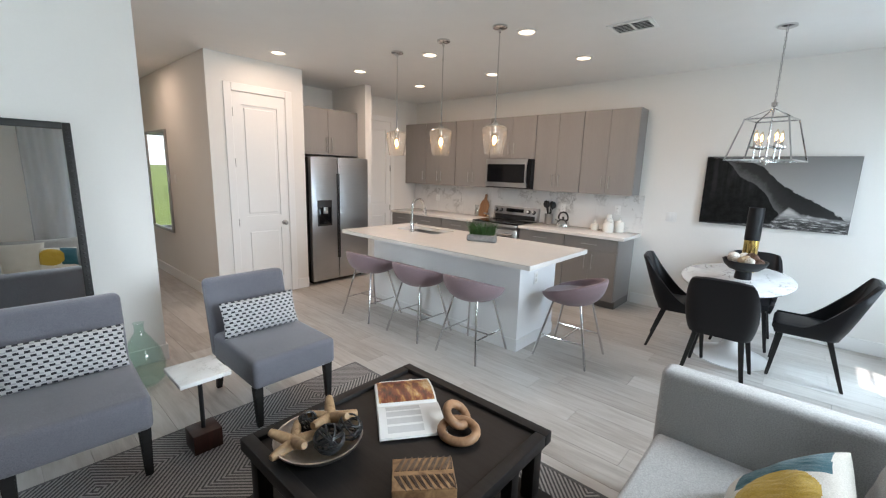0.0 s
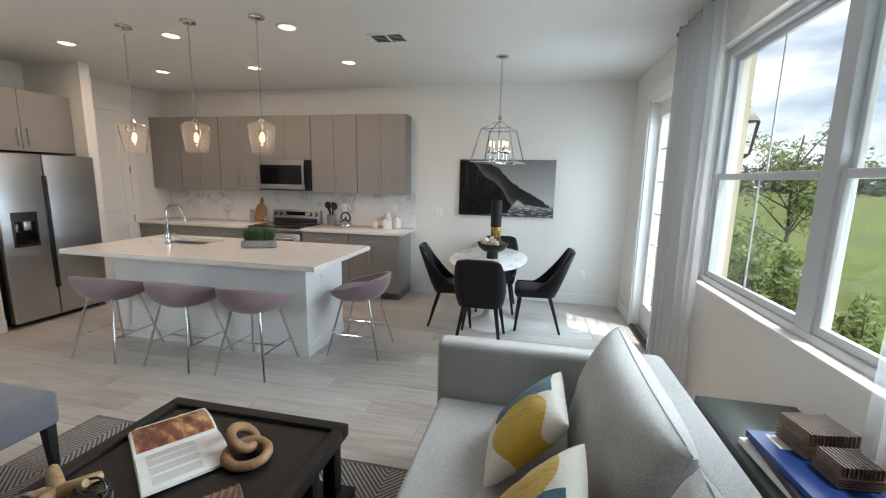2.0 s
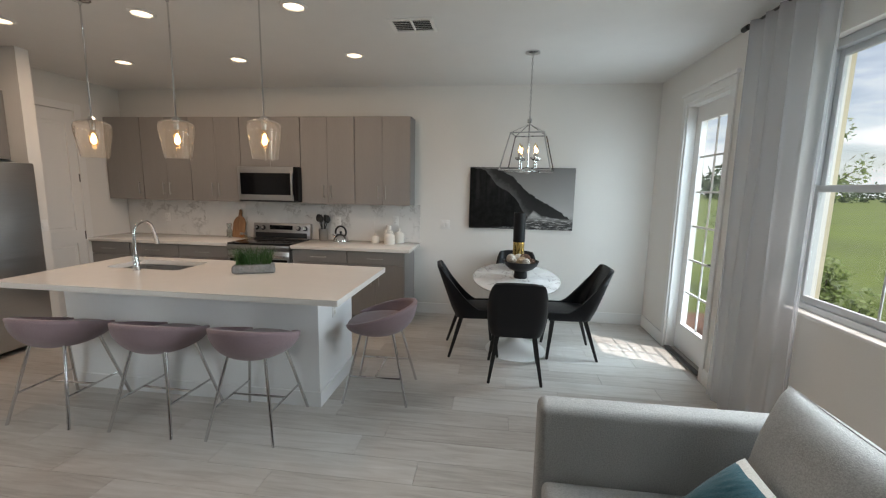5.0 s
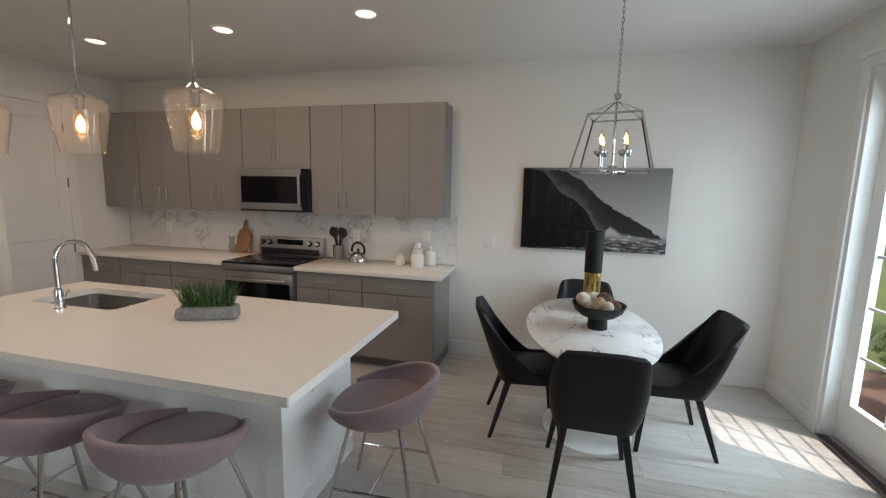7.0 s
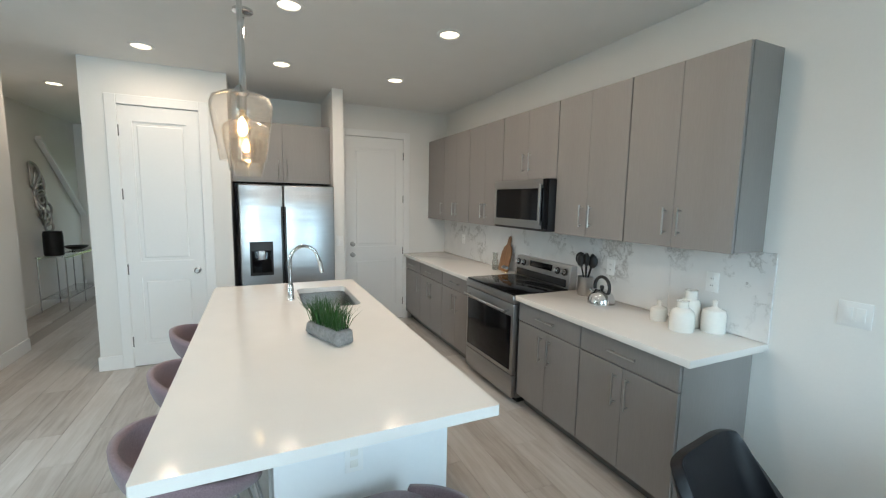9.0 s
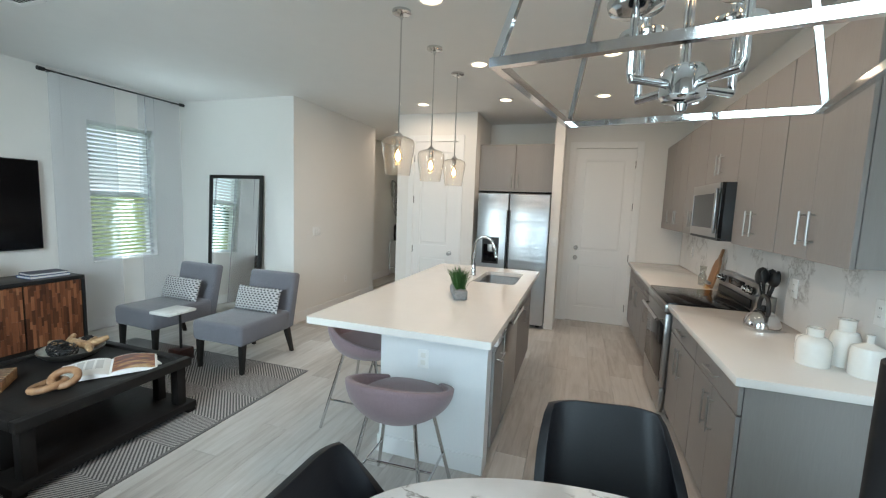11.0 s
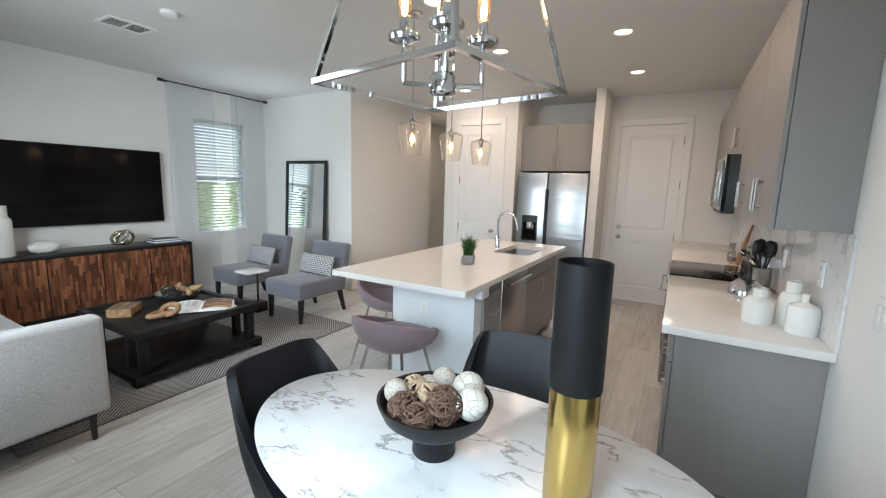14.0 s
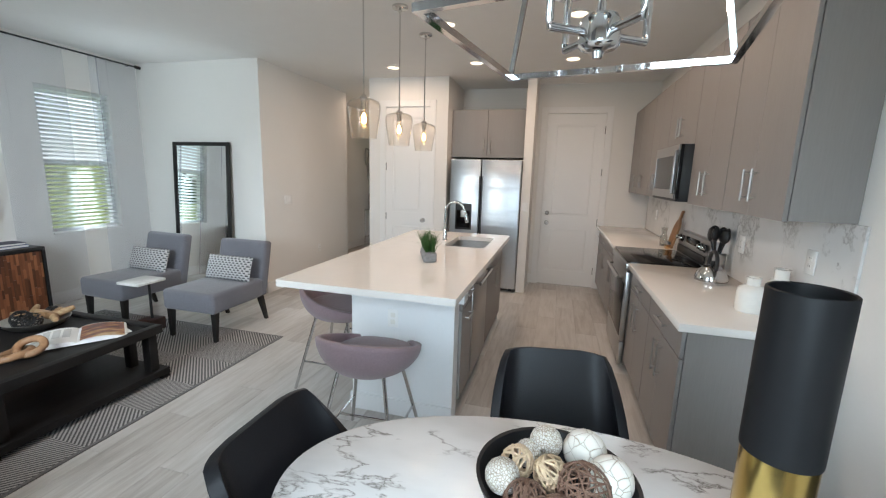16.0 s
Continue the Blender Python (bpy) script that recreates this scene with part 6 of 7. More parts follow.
def open_book(at, rz, w, d, name, label, cover):
    b = thing(name, label, "book", at, rz)
    part("cover", box(bmesh.new(), -w - 0.004, w + 0.004, -d / 2 - 0.004, d / 2 + 0.004, 0, 0.004, 0.001), cover, b)
    for s in (-1, 1):
        def fn(u, v, s=s):
            z = 0.010 + 0.024 * math.sin(math.pi * min(1, u * 1.15)) ** 0.6 * (1 - 0.35 * u)
            return Vector((s * u * w, (v - 0.5) * d, z))
        bm = sheet(fn, 14, 4)
        ext = bmesh.ops.extrude_face_region(bm, geom=bm.faces[:])
        for v in ext["geom"]:
            if isinstance(v, bmesh.types.BMVert):
                v.co.z = 0.0041
        pg = part("page_block", bm, PAPER, b)
        if s < 0:
            bm = sheet(lambda u, v: fn(0.06 + 0.9 * u, 0.03 + 0.94 * v) + Vector((0, 0, 0.0012)), 14, 2)
            part("photograph", bm, print_mat(), pg, "dark autumn photograph")
        else:
            for kx in range(4):
                bm = sheet(lambda u, v: fn(0.14 + 0.20 * kx + 0.15 * u, 0.12 + 0.55 * v) + Vector((0, 0, 0.0012)), 4, 1)
                part("text_column", bm, TEXT_GREY, pg, "grey column of small print")
    return b


open_book((-1.10, 1.435, TT + 0.0085), -36, 0.255, 0.31, "open_book", "open picture book with a dark autumn photograph", PAPER)
single("magazine", box(bmesh.new(), -0.14, 0.14, -0.11, 0.11, 0, 0.008, 0.002), PAPER, "pale magazine under the open book", "magazine", at=(-1.20, 1.50, TT), rz=-20)

# wooden knot of three links
kn = thing("wooden_knot", "pale carved wooden knot of linked rings", "ornament", (-0.76, 1.47, TT))
for i, (cx, cy, cz, tilt, tz, rr) in enumerate(((0.0, -0.03, 0.033, 9, 20, 0.082), (-0.055, 0.020, 0.066, 34, 115, 0.066))):
    e = Matrix.Rotation(radians(tz), 3, "Z") @ Matrix.Rotation(radians(tilt), 3, "X")
    pts = [Vector((cx, cy, cz)) + e @ Vector((rr * math.cos(t), rr * 0.85 * math.sin(t), 0)) for t in [2 * math.pi * j / 36 for j in range(36)]]
    part("ring", tube(pts, 0.021, 12, closed=True), OAK, kn)
bxk = thing("carved_box", "carved wooden box with a leaf pattern on the coffee table", "box", (-0.655, 1.10, TT), 48)
part("body", box(bmesh.new(), -0.12, 0.12, -0.085, 0.085, 0, 0.07, 0.004), CARVED, bxk)
lines = bmesh.new()
rr_ = random.Random(8)
for i in range(9):
    for s in (-1, 1):
        for q in range(3):
            x0_ = -0.11 + i * 0.026
            y0_ = s * 0.012
            pts = [(min(0.115, max(-0.115, x0_ + 0.022 * q * 0.3 + 0.03 * f)), y0_ + s * 0.07 * f * (0.9 + 0.1 * q), 0.0705 + 0.001 * math.sin(3 * f)) for f in (0, 0.33, 0.66, 1.0)]
            tube(pts, 0.0022, 5, lines)
part("carved_relief", lines, RIDGED, bxk, "raised carved ridges")


# lounge chairs
def lounge_chair():
    c = thing("lounge_chair", "armless slate grey upholstered lounge chair with black legs", "chair", group="lounge chairs")
    part("seat", box(bmesh.new(), -0.285, 0.285, -0.28, 0.37, 0.265, 0.455, 0.035, 4), SLATE, c)
    bk = box(bmesh.new(), -0.285, 0.285, -0.055, 0.055, 0.0, 0.56, 0.035, 4)
    for v in bk.verts:
        v.co.y += -0.03 * (v.co.z / 0.56) ** 2 + 0.012 * math.sin(math.pi * v.co.z / 0.56)
    part("backrest", bk, SLATE, c, at=(0, -0.285, 0.27), rot=(9, 0, 0))
    for sx in (-1, 1):
        part("leg", taper(bmesh.new(), (sx * 0.245, 0.325, 0), (sx * 0.245, 0.315, 0.27), 0.017, 0.027), EBONY, c)
        part("leg", taper(bmesh.new(), (sx * 0.245, -0.345, 0), (sx * 0.245, -0.265, 0.27), 0.017, 0.027), EBONY, c)
    return c


lc = lounge_chair()
lc.matrix_basis = pose(-2.40, 1.335, G, 0, 0, -90)
copy_thing(lc, pose(-2.42, 0.28, G, 0, 0, -93))
for at, rz in (((-2.50, 1.335, 0.462), -90), ((-2.52, 0.285, 0.462), -93)):
    q = single("lumbar_pillow", cushion(0.53, 0.245, 0.12), DASH, "white lumbar pillow with rows of black dashes on the lounge chair", "pillow", group="pillows on the lounge chairs")
    q.matrix_basis = pose(*at, 0, 0, rz) @ pose(0, 0, 0, 18, 0, 0)

st = thing("side_table", "small side table with marble top and dark wood block base", "side table", (-2.13, 0.79, 0.0))
part("tabletop", box(bmesh.new(), -0.14, 0.14, -0.125, 0.125, 0.485, 0.51, 0.004), CARRARA, st, "white marble slab", at=(0.05, -0.02, 0))
part("stem", tube([(0, 0, 0.12), (0, 0, 0.485)], 0.012, 12), BLACK_METAL, st)
part("base", box(bmesh.new(), -0.075, 0.075, -0.075, 0.075, G + 0.001, 0.125, 0.004), REDWOOD, st, "dark red wooden block")
jug_profile = [(0.0, 0.004), (0.10, 0.0), (0.135, 0.03), (0.145, 0.12), (0.12, 0.22), (0.06, 0.31), (0.032, 0.35), (0.030, 0.40), (0.038, 0.41), (0.034, 0.405), (0.026, 0.40), (0.028, 0.35), (0.056, 0.305), (0.115, 0.215), (0.139, 0.12), (0.13, 0.034), (0.09, 0.006)]
single("glass_jug", lathe([(r * 1.0, z * 1.15) for r, z in jug_profile], 36, caps=False), JARGLASS, "green tinted glass jug on the floor behind the side table", "jug", at=(-3.22, 0.74, 0.0))

# sofa
sf = thing("sofa", "pale grey tweed sofa with slim track arms on thin black legs", "sofa", (0.43, 1.09, 0))
FX, BXK, SY_, NY = -0.085, 1.03, 0.0, 2.235
part("frame", box(bmesh.new(), FX + 0.02, BXK - 0.02, SY_ + 0.02, NY - 0.02, 0.165, 0.30, 0.02), SOFA, sf, world_=True)
AH = 0.75
for a, b in ((SY_, SY_ + 0.13), (NY - 0.13, NY)):
    part("arm", box(bmesh.new(), FX - 0.02, BXK - 0.14, a, b, 0.17, AH, 0.035, 4), SOFA, sf, world_=True)
bk = box(bmesh.new(), BXK - 0.16, BXK, SY_, NY, 0.17, AH + 0.005, 0.04, 4)
part("backrest", bk, SOFA, sf, world_=True)
seat = box(bmesh.new(), FX, BXK - 0.165, SY_ + 0.132, NY - 0.132, 0.30, 0.445, 0.03, 4)
part("seat_cushion", seat, SOFA, sf, world_=True)
for yc in (SY_ + 0.13 + 0.485, NY - 0.13 - 0.485):
    cu = cushion(0.97, 0.50, 0.30, 48, 0.9, 0.03, 0.007)
    cc = part("back_cushion", cu, SOFA, sf, at=(0.64 - 0.43, yc - 1.09, 0.44))
    part("seam", tube([(0.97 / 2 * q * (1 - 0.02 * 0.9), 0, 0.50 * (1 - 0.027 * (1 - q * q)) + 0.0005) for q in [i / 12 - 1 for i in range(1, 24)]], 0.0022, 6), SOFA, cc, "piped seam along the top")
    cc.matrix_basis = pose(0.66 - 0.43, yc - 1.09, 0.435, 0, 0, 90) @ pose(0, 0, 0, 14, 0, 0)
for x in (FX + 0.06, BXK - 0.07):
    for y in (SY_ + 0.06, NY - 0.06):
        part("leg", taper(bmesh.new(), (x, y, 0.0), (x, y, 0.17), 0.011, 0.016, 0.002), BLACK_METAL, sf, world_=True)
part("base_rail", boxes((FX + 0.05, BXK - 0.05, NY - 0.07, NY - 0.045, 0.145, 0.166), (FX + 0.05, BXK - 0.05, SY_ + 0.045, SY_ + 0.07, 0.145, 0.166), (FX + 0.05, FX + 0.075, SY_ + 0.07, NY - 0.07, 0.145, 0.166)), BLACK_METAL, sf, world_=True)


def block_pillow(m, w=0.41, turned=False):
    """A square pillow in blocks of teal, mustard and cream."""
    bm = cushion(w, w, 0.15, 100, 0.8)
    for f in bm.faces:
        c = f.calc_center_median()
        u, v = (0.5 + c.x / w if turned else 0.5 - c.x / w), c.z / w
        if ((u - 0.70) / 0.34) ** 2 + ((v - 0.55) / 0.33) ** 2 < 1 and u > 0.38:
            f.material_index = 1
        elif u < 0.46 and 0.24 < v < 0.93:
            f.material_index = 0
        else:
            f.material_index = 2
    p = single("throw_pillow", bm, [TEAL, MUSTARD, CREAM], "throw pillow in teal, mustard and cream blocks on the sofa", "pillow", group="throw pillows on the sofa")
    p.matrix_basis = m


block_pillow(pose(0.235, 1.655, 0.47, 0, 0, 90) @ pose(0, 0, 0, 43, 0, 0))
block_pillow(pose(0.27, 1.16, 0.47, 0, 0, 84) @ pose(0, 0, 0, 40, 0, 0), turned=True)
q = single("throw_pillow", cushion(0.48, 0.48, 0.16), CREAM, "plain cream throw pillow on the sofa", "pillow", group="throw pillows on the sofa")
q.matrix_basis = pose(0.44, 0.30, 0.44, 0, 0, 105) @ pose(0, 0, 0, 22, 0, 0)
block_pillow(pose(0.30, 0.68, 0.46, 0, 0, 88) @ pose(0, 0, 0, 34, 4, 0))
th = thing("throw_blanket", "white fringed throw laid over the sofa arm and seat", "blanket", (0.05, 0.25, 0.45))


def throw_fn(u, v):
    y = SY_ - 0.012 + 0.0 + 0.62 * v
    x = -0.06 + 0.42 * u + 0.02 * math.sin(7 * v)
    z = AH + 0.010 if y < SY_ + 0.12 else (AH + 0.01 - (AH - 0.455) * min(1, (y - SY_ - 0.12) / 0.03) if y < SY_ + 0.15 else 0.456)
    return Vector((x, y, z + 0.006 * math.sin(26 * u + 5 * v)))


part("cloth", sheet(throw_fn, 30, 60), CREAM, th, solid=0.008, world_=True)
fr_ = bmesh.new()
for i in range(26):
    x = -0.06 + 0.42 * i / 25
    tube([(x, SY_ + 0.605, 0.462), (x + 0.005, SY_ + 0.64, 0.456), (x, SY_ + 0.67, 0.452)], 0.003, 5, fr_)
part("fringe", fr_, CREAM, th, world_=True)

# table behind the sofa
et = thing("sofa_table", "narrow dark green topped table with black metal frame behind the sofa", "side table", (1.28, 1.32, 0))
part("tabletop", box(bmesh.new(), 1.085, 1.465, 0.69, 1.95, 0.675, 0.692, 0.003), GREENTOP, et, world_=True)
part("frame", boxes((1.085, 1.465, 0.69, 0.71, 0.650, 0.674), (1.085, 1.465, 1.93, 1.95, 0.650, 0.674), (1.085, 1.105, 0.71, 1.93, 0.650, 0.674), (1.445, 1.465, 0.71, 1.93, 0.650, 0.674)), BLACK_METAL, et, world_=True, smooth=False)
for x in (1.085, 1.445):
    for y in (0.69, 1.93):
        part("leg", boxes((x, x + 0.02, y, y + 0.02, 0, 0.650)), BLACK_METAL, et, world_=True, smooth=False)


def book(name, at, rz, w, d, t, cover, label):
    b = thing(name, label, "book", at, rz, group="books")
    part("cover", boxes((-w / 2, w / 2, -d / 2, d / 2, 0, 0.003), (-w / 2, w / 2, -d / 2, d / 2, t - 0.003, t), (-w / 2, -w / 2 + 0.003, -d / 2, d / 2, 0.003, t - 0.003)), cover, b, smooth=False)
    part("pages", boxes((-w / 2 + 0.003, w / 2 - 0.004, -d / 2 + 0.004, d / 2 - 0.004, 0.0032, t - 0.0032)), PAPER, b, smooth=False)
    return b


ETZ = 0.692
book("book", (1.25, 1.45, ETZ), 4, 0.25, 0.36, 0.022, PAPER, "pale hardback book at the bottom of a stack")
book("book", (1.25, 1.44, ETZ + 0.0225), -3, 0.24, 0.34, 0.020, plain("dark_cover", (0.05, 0.05, 0.055), 0.5), "dark hardback book in a stack")
bb_ = book("book", (1.25, 1.45, ETZ + 0.043), 4, 0.235, 0.32, 0.022, BLUEBOOK, "royal blue hardback book on a stack")
part("title_bar", boxes((-0.07, -0.03, 0.06, 0.14, 0.022, 0.0226)), PAPER, bb_, "white printed bar on the cover", smooth=False)
BZ_ = ETZ + 0.0655


def ridged_box(at, rz, w, d, h_, label):
    b = thing("ridged_box", label, "box", at, rz, group="ridged boxes")
    part("body", box(bmesh.new(), -w / 2, w / 2, -d / 2, d / 2, 0, h_, 0.002), RIDGED, b)
    n = int(w / 0.011)
    for i in range(n):
        x = -w / 2 + (i + 0.5) * w / n
        part("ridge", boxes((x - 0.0030, x + 0.0030, -d / 2 - 0.004, d / 2 + 0.004, h_ * 0.62, h_ + 0.005)), RIDGED, b, smooth=False)
    for i in range(4):
        z = h_ * (0.08 + 0.13 * i)
        part("groove_slat", boxes((-w / 2 - 0.004, w / 2 + 0.004, -d / 2 - 0.004, d / 2 + 0.004, z, z + h_ * 0.085)), RIDGED, b, smooth=False)


ridged_box((1.285, 1.53, BZ_), 10, 0.15, 0.12, 0.085, "larger brown box with a ridged lid on the books")
ridged_box((1.285, 1.39, BZ_), 6, 0.11, 0.09, 0.065, "smaller brown box with a ridged lid on the books")

# credenza under the television
cz = thing("credenza", "low dark credenza with mosaic walnut doors", "credenza", (-1.15, S + 0.26, 0))
CX0, CX1, CY0, CY1, CH = -2.05, -0.13, S + 0.03, S + 0.47, 0.745
part("top", box(bmesh.new(), CX0, CX1, CY0, CY1, CH - 0.035, CH, 0.003), BLACK_METAL, cz, "dark grey top", world_=True)
for a, b in ((CX0, CX0 + 0.025), (CX1 - 0.025, CX1)):
    part("side_panel", boxes((a, b, CY0, CY1, 0.10, CH - 0.036)), BLACK_METAL, cz, world_=True, smooth=False)
part("carcass", boxes((CX0 + 0.026, CX1 - 0.026, CY0, CY1 - 0.03, 0.10, CH - 0.037)), EBONY, cz, world_=True, smooth=False)
part("base", boxes((CX0 + 0.05, CX1 - 0.05, CY0 + 0.03, CY1 - 0.06, 0.0, 0.10)), BLACK_METAL, cz, world_=True, smooth=False)
dw_ = (CX1 - CX0 - 0.06) / 4
rw = random.Random(3)
for i in range(4):
    a = CX0 + 0.03 + i * dw_ + 0.004
    b = a + dw_ - 0.008
    door = part("credenza_door", boxes((a, b, CY1 - 0.029, CY1 - 0.012, 0.105, CH - 0.042)), EBONY, cz, "door faced with narrow walnut staves in mixed browns", world_=True, smooth=False)
    x = a
    while x < b - 0.006:
        wd = min(rw.choice((0.018, 0.022, 0.026)), b - x)
        z = 0.105
        while z < CH - 0.045:
            hh = min(rw.uniform(0.07, 0.20), CH - 0.042 - z)
            dp_ = rw.uniform(0.0, 0.005)
            part("stave", boxes((x + 0.0005, x + wd - 0.0005, CY1 - 0.0118, CY1 - 0.006 + dp_, z + 0.0005, z + hh - 0.0005)), STAVES, door, world_=True, smooth=False)
            z += hh
        x += wd
single("tall_vase", lathe([(0, 0), (0.10, 0), (0.106, 0.01), (0.106, 0.34), (0.100, 0.365), (0.082, 0.38), (0.080, 0.39), (0.082, 0.49), (0.074, 0.49), (0.07, 0.39), (0, 0.38)], 36), CERAMIC, "tall white ceramic vase on the credenza", "vase", at=(-0.36, S + 0.27, CH))
fb = bmesh.new()
bmesh.ops.create_icosphere(fb, subdivisions=2, radius=0.10)
bmesh.ops.scale(fb, vec=(1.35, 0.8, 0.72), verts=fb.verts)
for v in fb.verts:
    v.co.z = max(v.co.z, -0.058)
single("faceted_box", fb, CERAMIC, "faceted white ceramic bowl with lid on the credenza", "ornament", smooth=False, at=(-0.68, S + 0.27, CH + 0.058))
ok = thing("ring_ornament", "polished champagne metal knot ornament on the credenza", "ornament", (-1.37, S + 0.27, CH))
for i, (rx, rz_, m_) in enumerate(((70, 0, CHAMPAGNE), (60, 65, NICKEL), (50, 130, CHAMPAGNE))):
    e = Matrix.Rotation(radians(rz_), 3, "Z") @ Matrix.Rotation(radians(rx), 3, "X")
    pts = [e @ Vector((0.080 * math.cos(t), 0.080 * math.sin(t), 0)) + Vector((0.03 * (i - 1), 0, 0.095)) for t in [2 * math.pi * j / 30 for j in range(30)]]
    part("ring", tube(pts, 0.019, 10, closed=True), m_, ok)
book("book", (-1.82, S + 0.27, CH), 90, 0.22, 0.32, 0.025, BLUEBOOK, "blue hardback book on the credenza")
book("book", (-1.82, S + 0.27, CH + 0.0255), 86, 0.20, 0.29, 0.022, plain("navy_cover", (0.03, 0.035, 0.07), 0.5), "navy hardback book on a stack")

# ---------------------------------------------------------------- things on the worktops
pl = thing("potted_grass", "green faux grass in a long weathered stone planter on the island", "plant", (-2.20, 3.52, 0.915), 24)
pb = box(bmesh.new(), -0.155, 0.155, -0.052, 0.052, 0.0, 0.075, 0.02, 3)
for v in pb.verts:
    v.co += Vector((0.012 * noise.noise(v.co * 18), 0.012 * noise.noise(v.co * 18 + Vector((5, 0, 0))), 0.008 * noise.noise(v.co * 14) * (1 if v.co.z > 0.02 else 0)))
part("planter", pb, DRIFT, pl, "weathered grey stone trough")
gb = bmesh.new()
rg_ = random.Random(11)
for i in range(420):
    x, y = rg_.uniform(-0.125, 0.125), rg_.uniform(-0.034, 0.034)
    hgt = rg_.uniform(0.09, 0.165)
    ln = Vector((rg_.gauss(0, 0.035) + x * 0.25, rg_.gauss(0, 0.035) + y * 0.6, 0))
    wv = Vector((rg_.uniform(-1, 1), rg_.uniform(-1, 1), 0)).normalized() * 0.0022
    b0_, m0_, t0_ = Vector((x, y, 0.066)), Vector((x, y, 0.066 + hgt * 0.55)) + ln * 0.35, Vector((x, y, 0.066 + hgt)) + ln
    vv = [gb.verts.new(b0_ - wv), gb.verts.new(b0_ + wv), gb.verts.new(m0_ + wv * 0.8), gb.verts.new(m0_ - wv * 0.8), gb.verts.new(t0_)]
    gb.faces.new((vv[0], vv[1], vv[2], vv[3]))
    gb.faces.new((vv[3], vv[2], vv[4]))
tagged(part("grass_blades", gb, LEAF, pl, "fine upright green blades", smooth=False), kind="stuff")

CT = 0.915


def bottle(at, r, h_, neck, nh, label, mat_=CERAMIC):
    return single("ceramic_bottle", lathe([(0, 0), (r * 0.96, 0), (r, 0.006), (r, h_ * 0.72), (r * 0.9, h_ * 0.86), (neck * 1.4, h_ * 0.97), (neck, h_), (neck, h_ + nh - 0.006), (neck * 1.18, h_ + nh), (neck * 0.8, h_ + nh), (neck * 0.75, h_), (0, h_ * 0.9)], 32), mat_, label, "bottle", group="white ceramic bottles", at=at)


bottle((-1.80, 5.49, CT), 0.050, 0.095, 0.013, 0.030, "small white ceramic bottle with a narrow neck")
bottle((-1.60, 5.425, CT), 0.066, 0.135, 0.030, 0.040, "squat white ceramic bottle with a wide neck")
bottle((-1.645, 5.56, CT), 0.058, 0.165, 0.032, 0.055, "white ceramic bottle with a flared neck")
bottle((-1.515, 5.58, CT), 0.063, 0.150, 0.013, 0.035, "white ceramic bottle with a thin neck")

kt = thing("kettle", "polished steel kettle with black handle", "kettle", (-2.235, 5.45, CT))
part("body", lathe([(0, 0), (0.085, 0), (0.095, 0.008), (0.095, 0.03), (0.078, 0.075), (0.045, 0.105), (0, 0.112)], 36), CHROME, kt)
part("lid_knob", lathe([(0, 0.110), (0.012, 0.112), (0.016, 0.125), (0.012, 0.138), (0, 0.14)], 16), BLACK, kt)
part("handle", tube([(0.055 * math.cos(t) * 1.25, 0, 0.125 + 0.075 * math.sin(t)) for t in [-0.5 + (math.pi + 0.8) * i / 16 for i in range(17)]], 0.012, 10), BLACK, kt, "thick black loop handle")
part("spout", tube([(-0.07, 0, 0.06), (-0.115, 0, 0.095)], 0.016, 12, r_end=0.009), CHROME, kt)
cr = thing("utensil_crock", "steel crock full of black cooking utensils", "utensils", (-2.51, 5.555, CT))
part("crock", lathe([(0, 0), (0.055, 0), (0.058, 0.005), (0.060, 0.150), (0.056, 0.150), (0.054, 0.01), (0, 0.01)], 28), STEEL, cr)
ru = random.Random(5)
for i in range(6):
    an = 2 * math.pi * i / 6 + 0.3
    d = Vector((math.cos(an) * 0.055, math.sin(an) * 0.05, 0.25 + ru.uniform(-0.02, 0.03)))
    ut = tube([Vector((-d.x * 0.3, -d.y * 0.3, 0.012)), d], 0.006, 8)
    hd = bmesh.ops.create_icosphere(ut, subdivisions=2, radius=0.052)
    bmesh.ops.scale(ut, vec=(0.75, 0.35, 1.0), verts=hd["verts"])
    bmesh.ops.rotate(ut, verts=hd["verts"], cent=(0, 0, 0), matrix=Matrix.Rotation(an * 2.1, 3, "Z"))
    bmesh.ops.translate(ut, verts=hd["verts"], vec=d + Vector((0, 0, 0.012)))
    part("utensil", ut, BLACK, cr, "black nylon utensil")
cbd = thing("cutting_board", "paddle-shaped wooden cutting board leaning on the backsplash", "cutting board", (-3.69, 5.545, CT), 0)
pbm = bmesh.new()
prof = [(-0.075, 0.0), (0.075, 0.0), (0.085, 0.02), (0.085, 0.20), (0.06, 0.255), (0.022, 0.285), (0.018, 0.36), (0.0, 0.375), (-0.018, 0.36), (-0.022, 0.285), (-0.06, 0.255), (-0.085, 0.20), (-0.085, 0.02)]
fv = [pbm.verts.new((x, -0.009, z)) for x, z in prof]
face = pbm.faces.new(fv)
ex = bmesh.ops.extrude_face_region(pbm, geom=[face])
bmesh.ops.translate(pbm, verts=[v for v in ex["geom"] if isinstance(v, bmesh.types.BMVert)], vec=(0, 0.018, 0))
part("board", pbm, BOARDWOOD, cbd, rot=(-13, 0, 0), smooth=False)
single("glass_carafe", lathe([(0, 0.004), (0.032, 0), (0.036, 0.01), (0.036, 0.09), (0.024, 0.12), (0.030, 0.17), (0.034, 0.185), (0.031, 0.185), (0.021, 0.12), (0.033, 0.09), (0.033, 0.012), (0, 0.01)], 28, caps=False), CARAFE, "clear glass carafe on the worktop", "carafe", at=(-3.79, 5.51, CT))
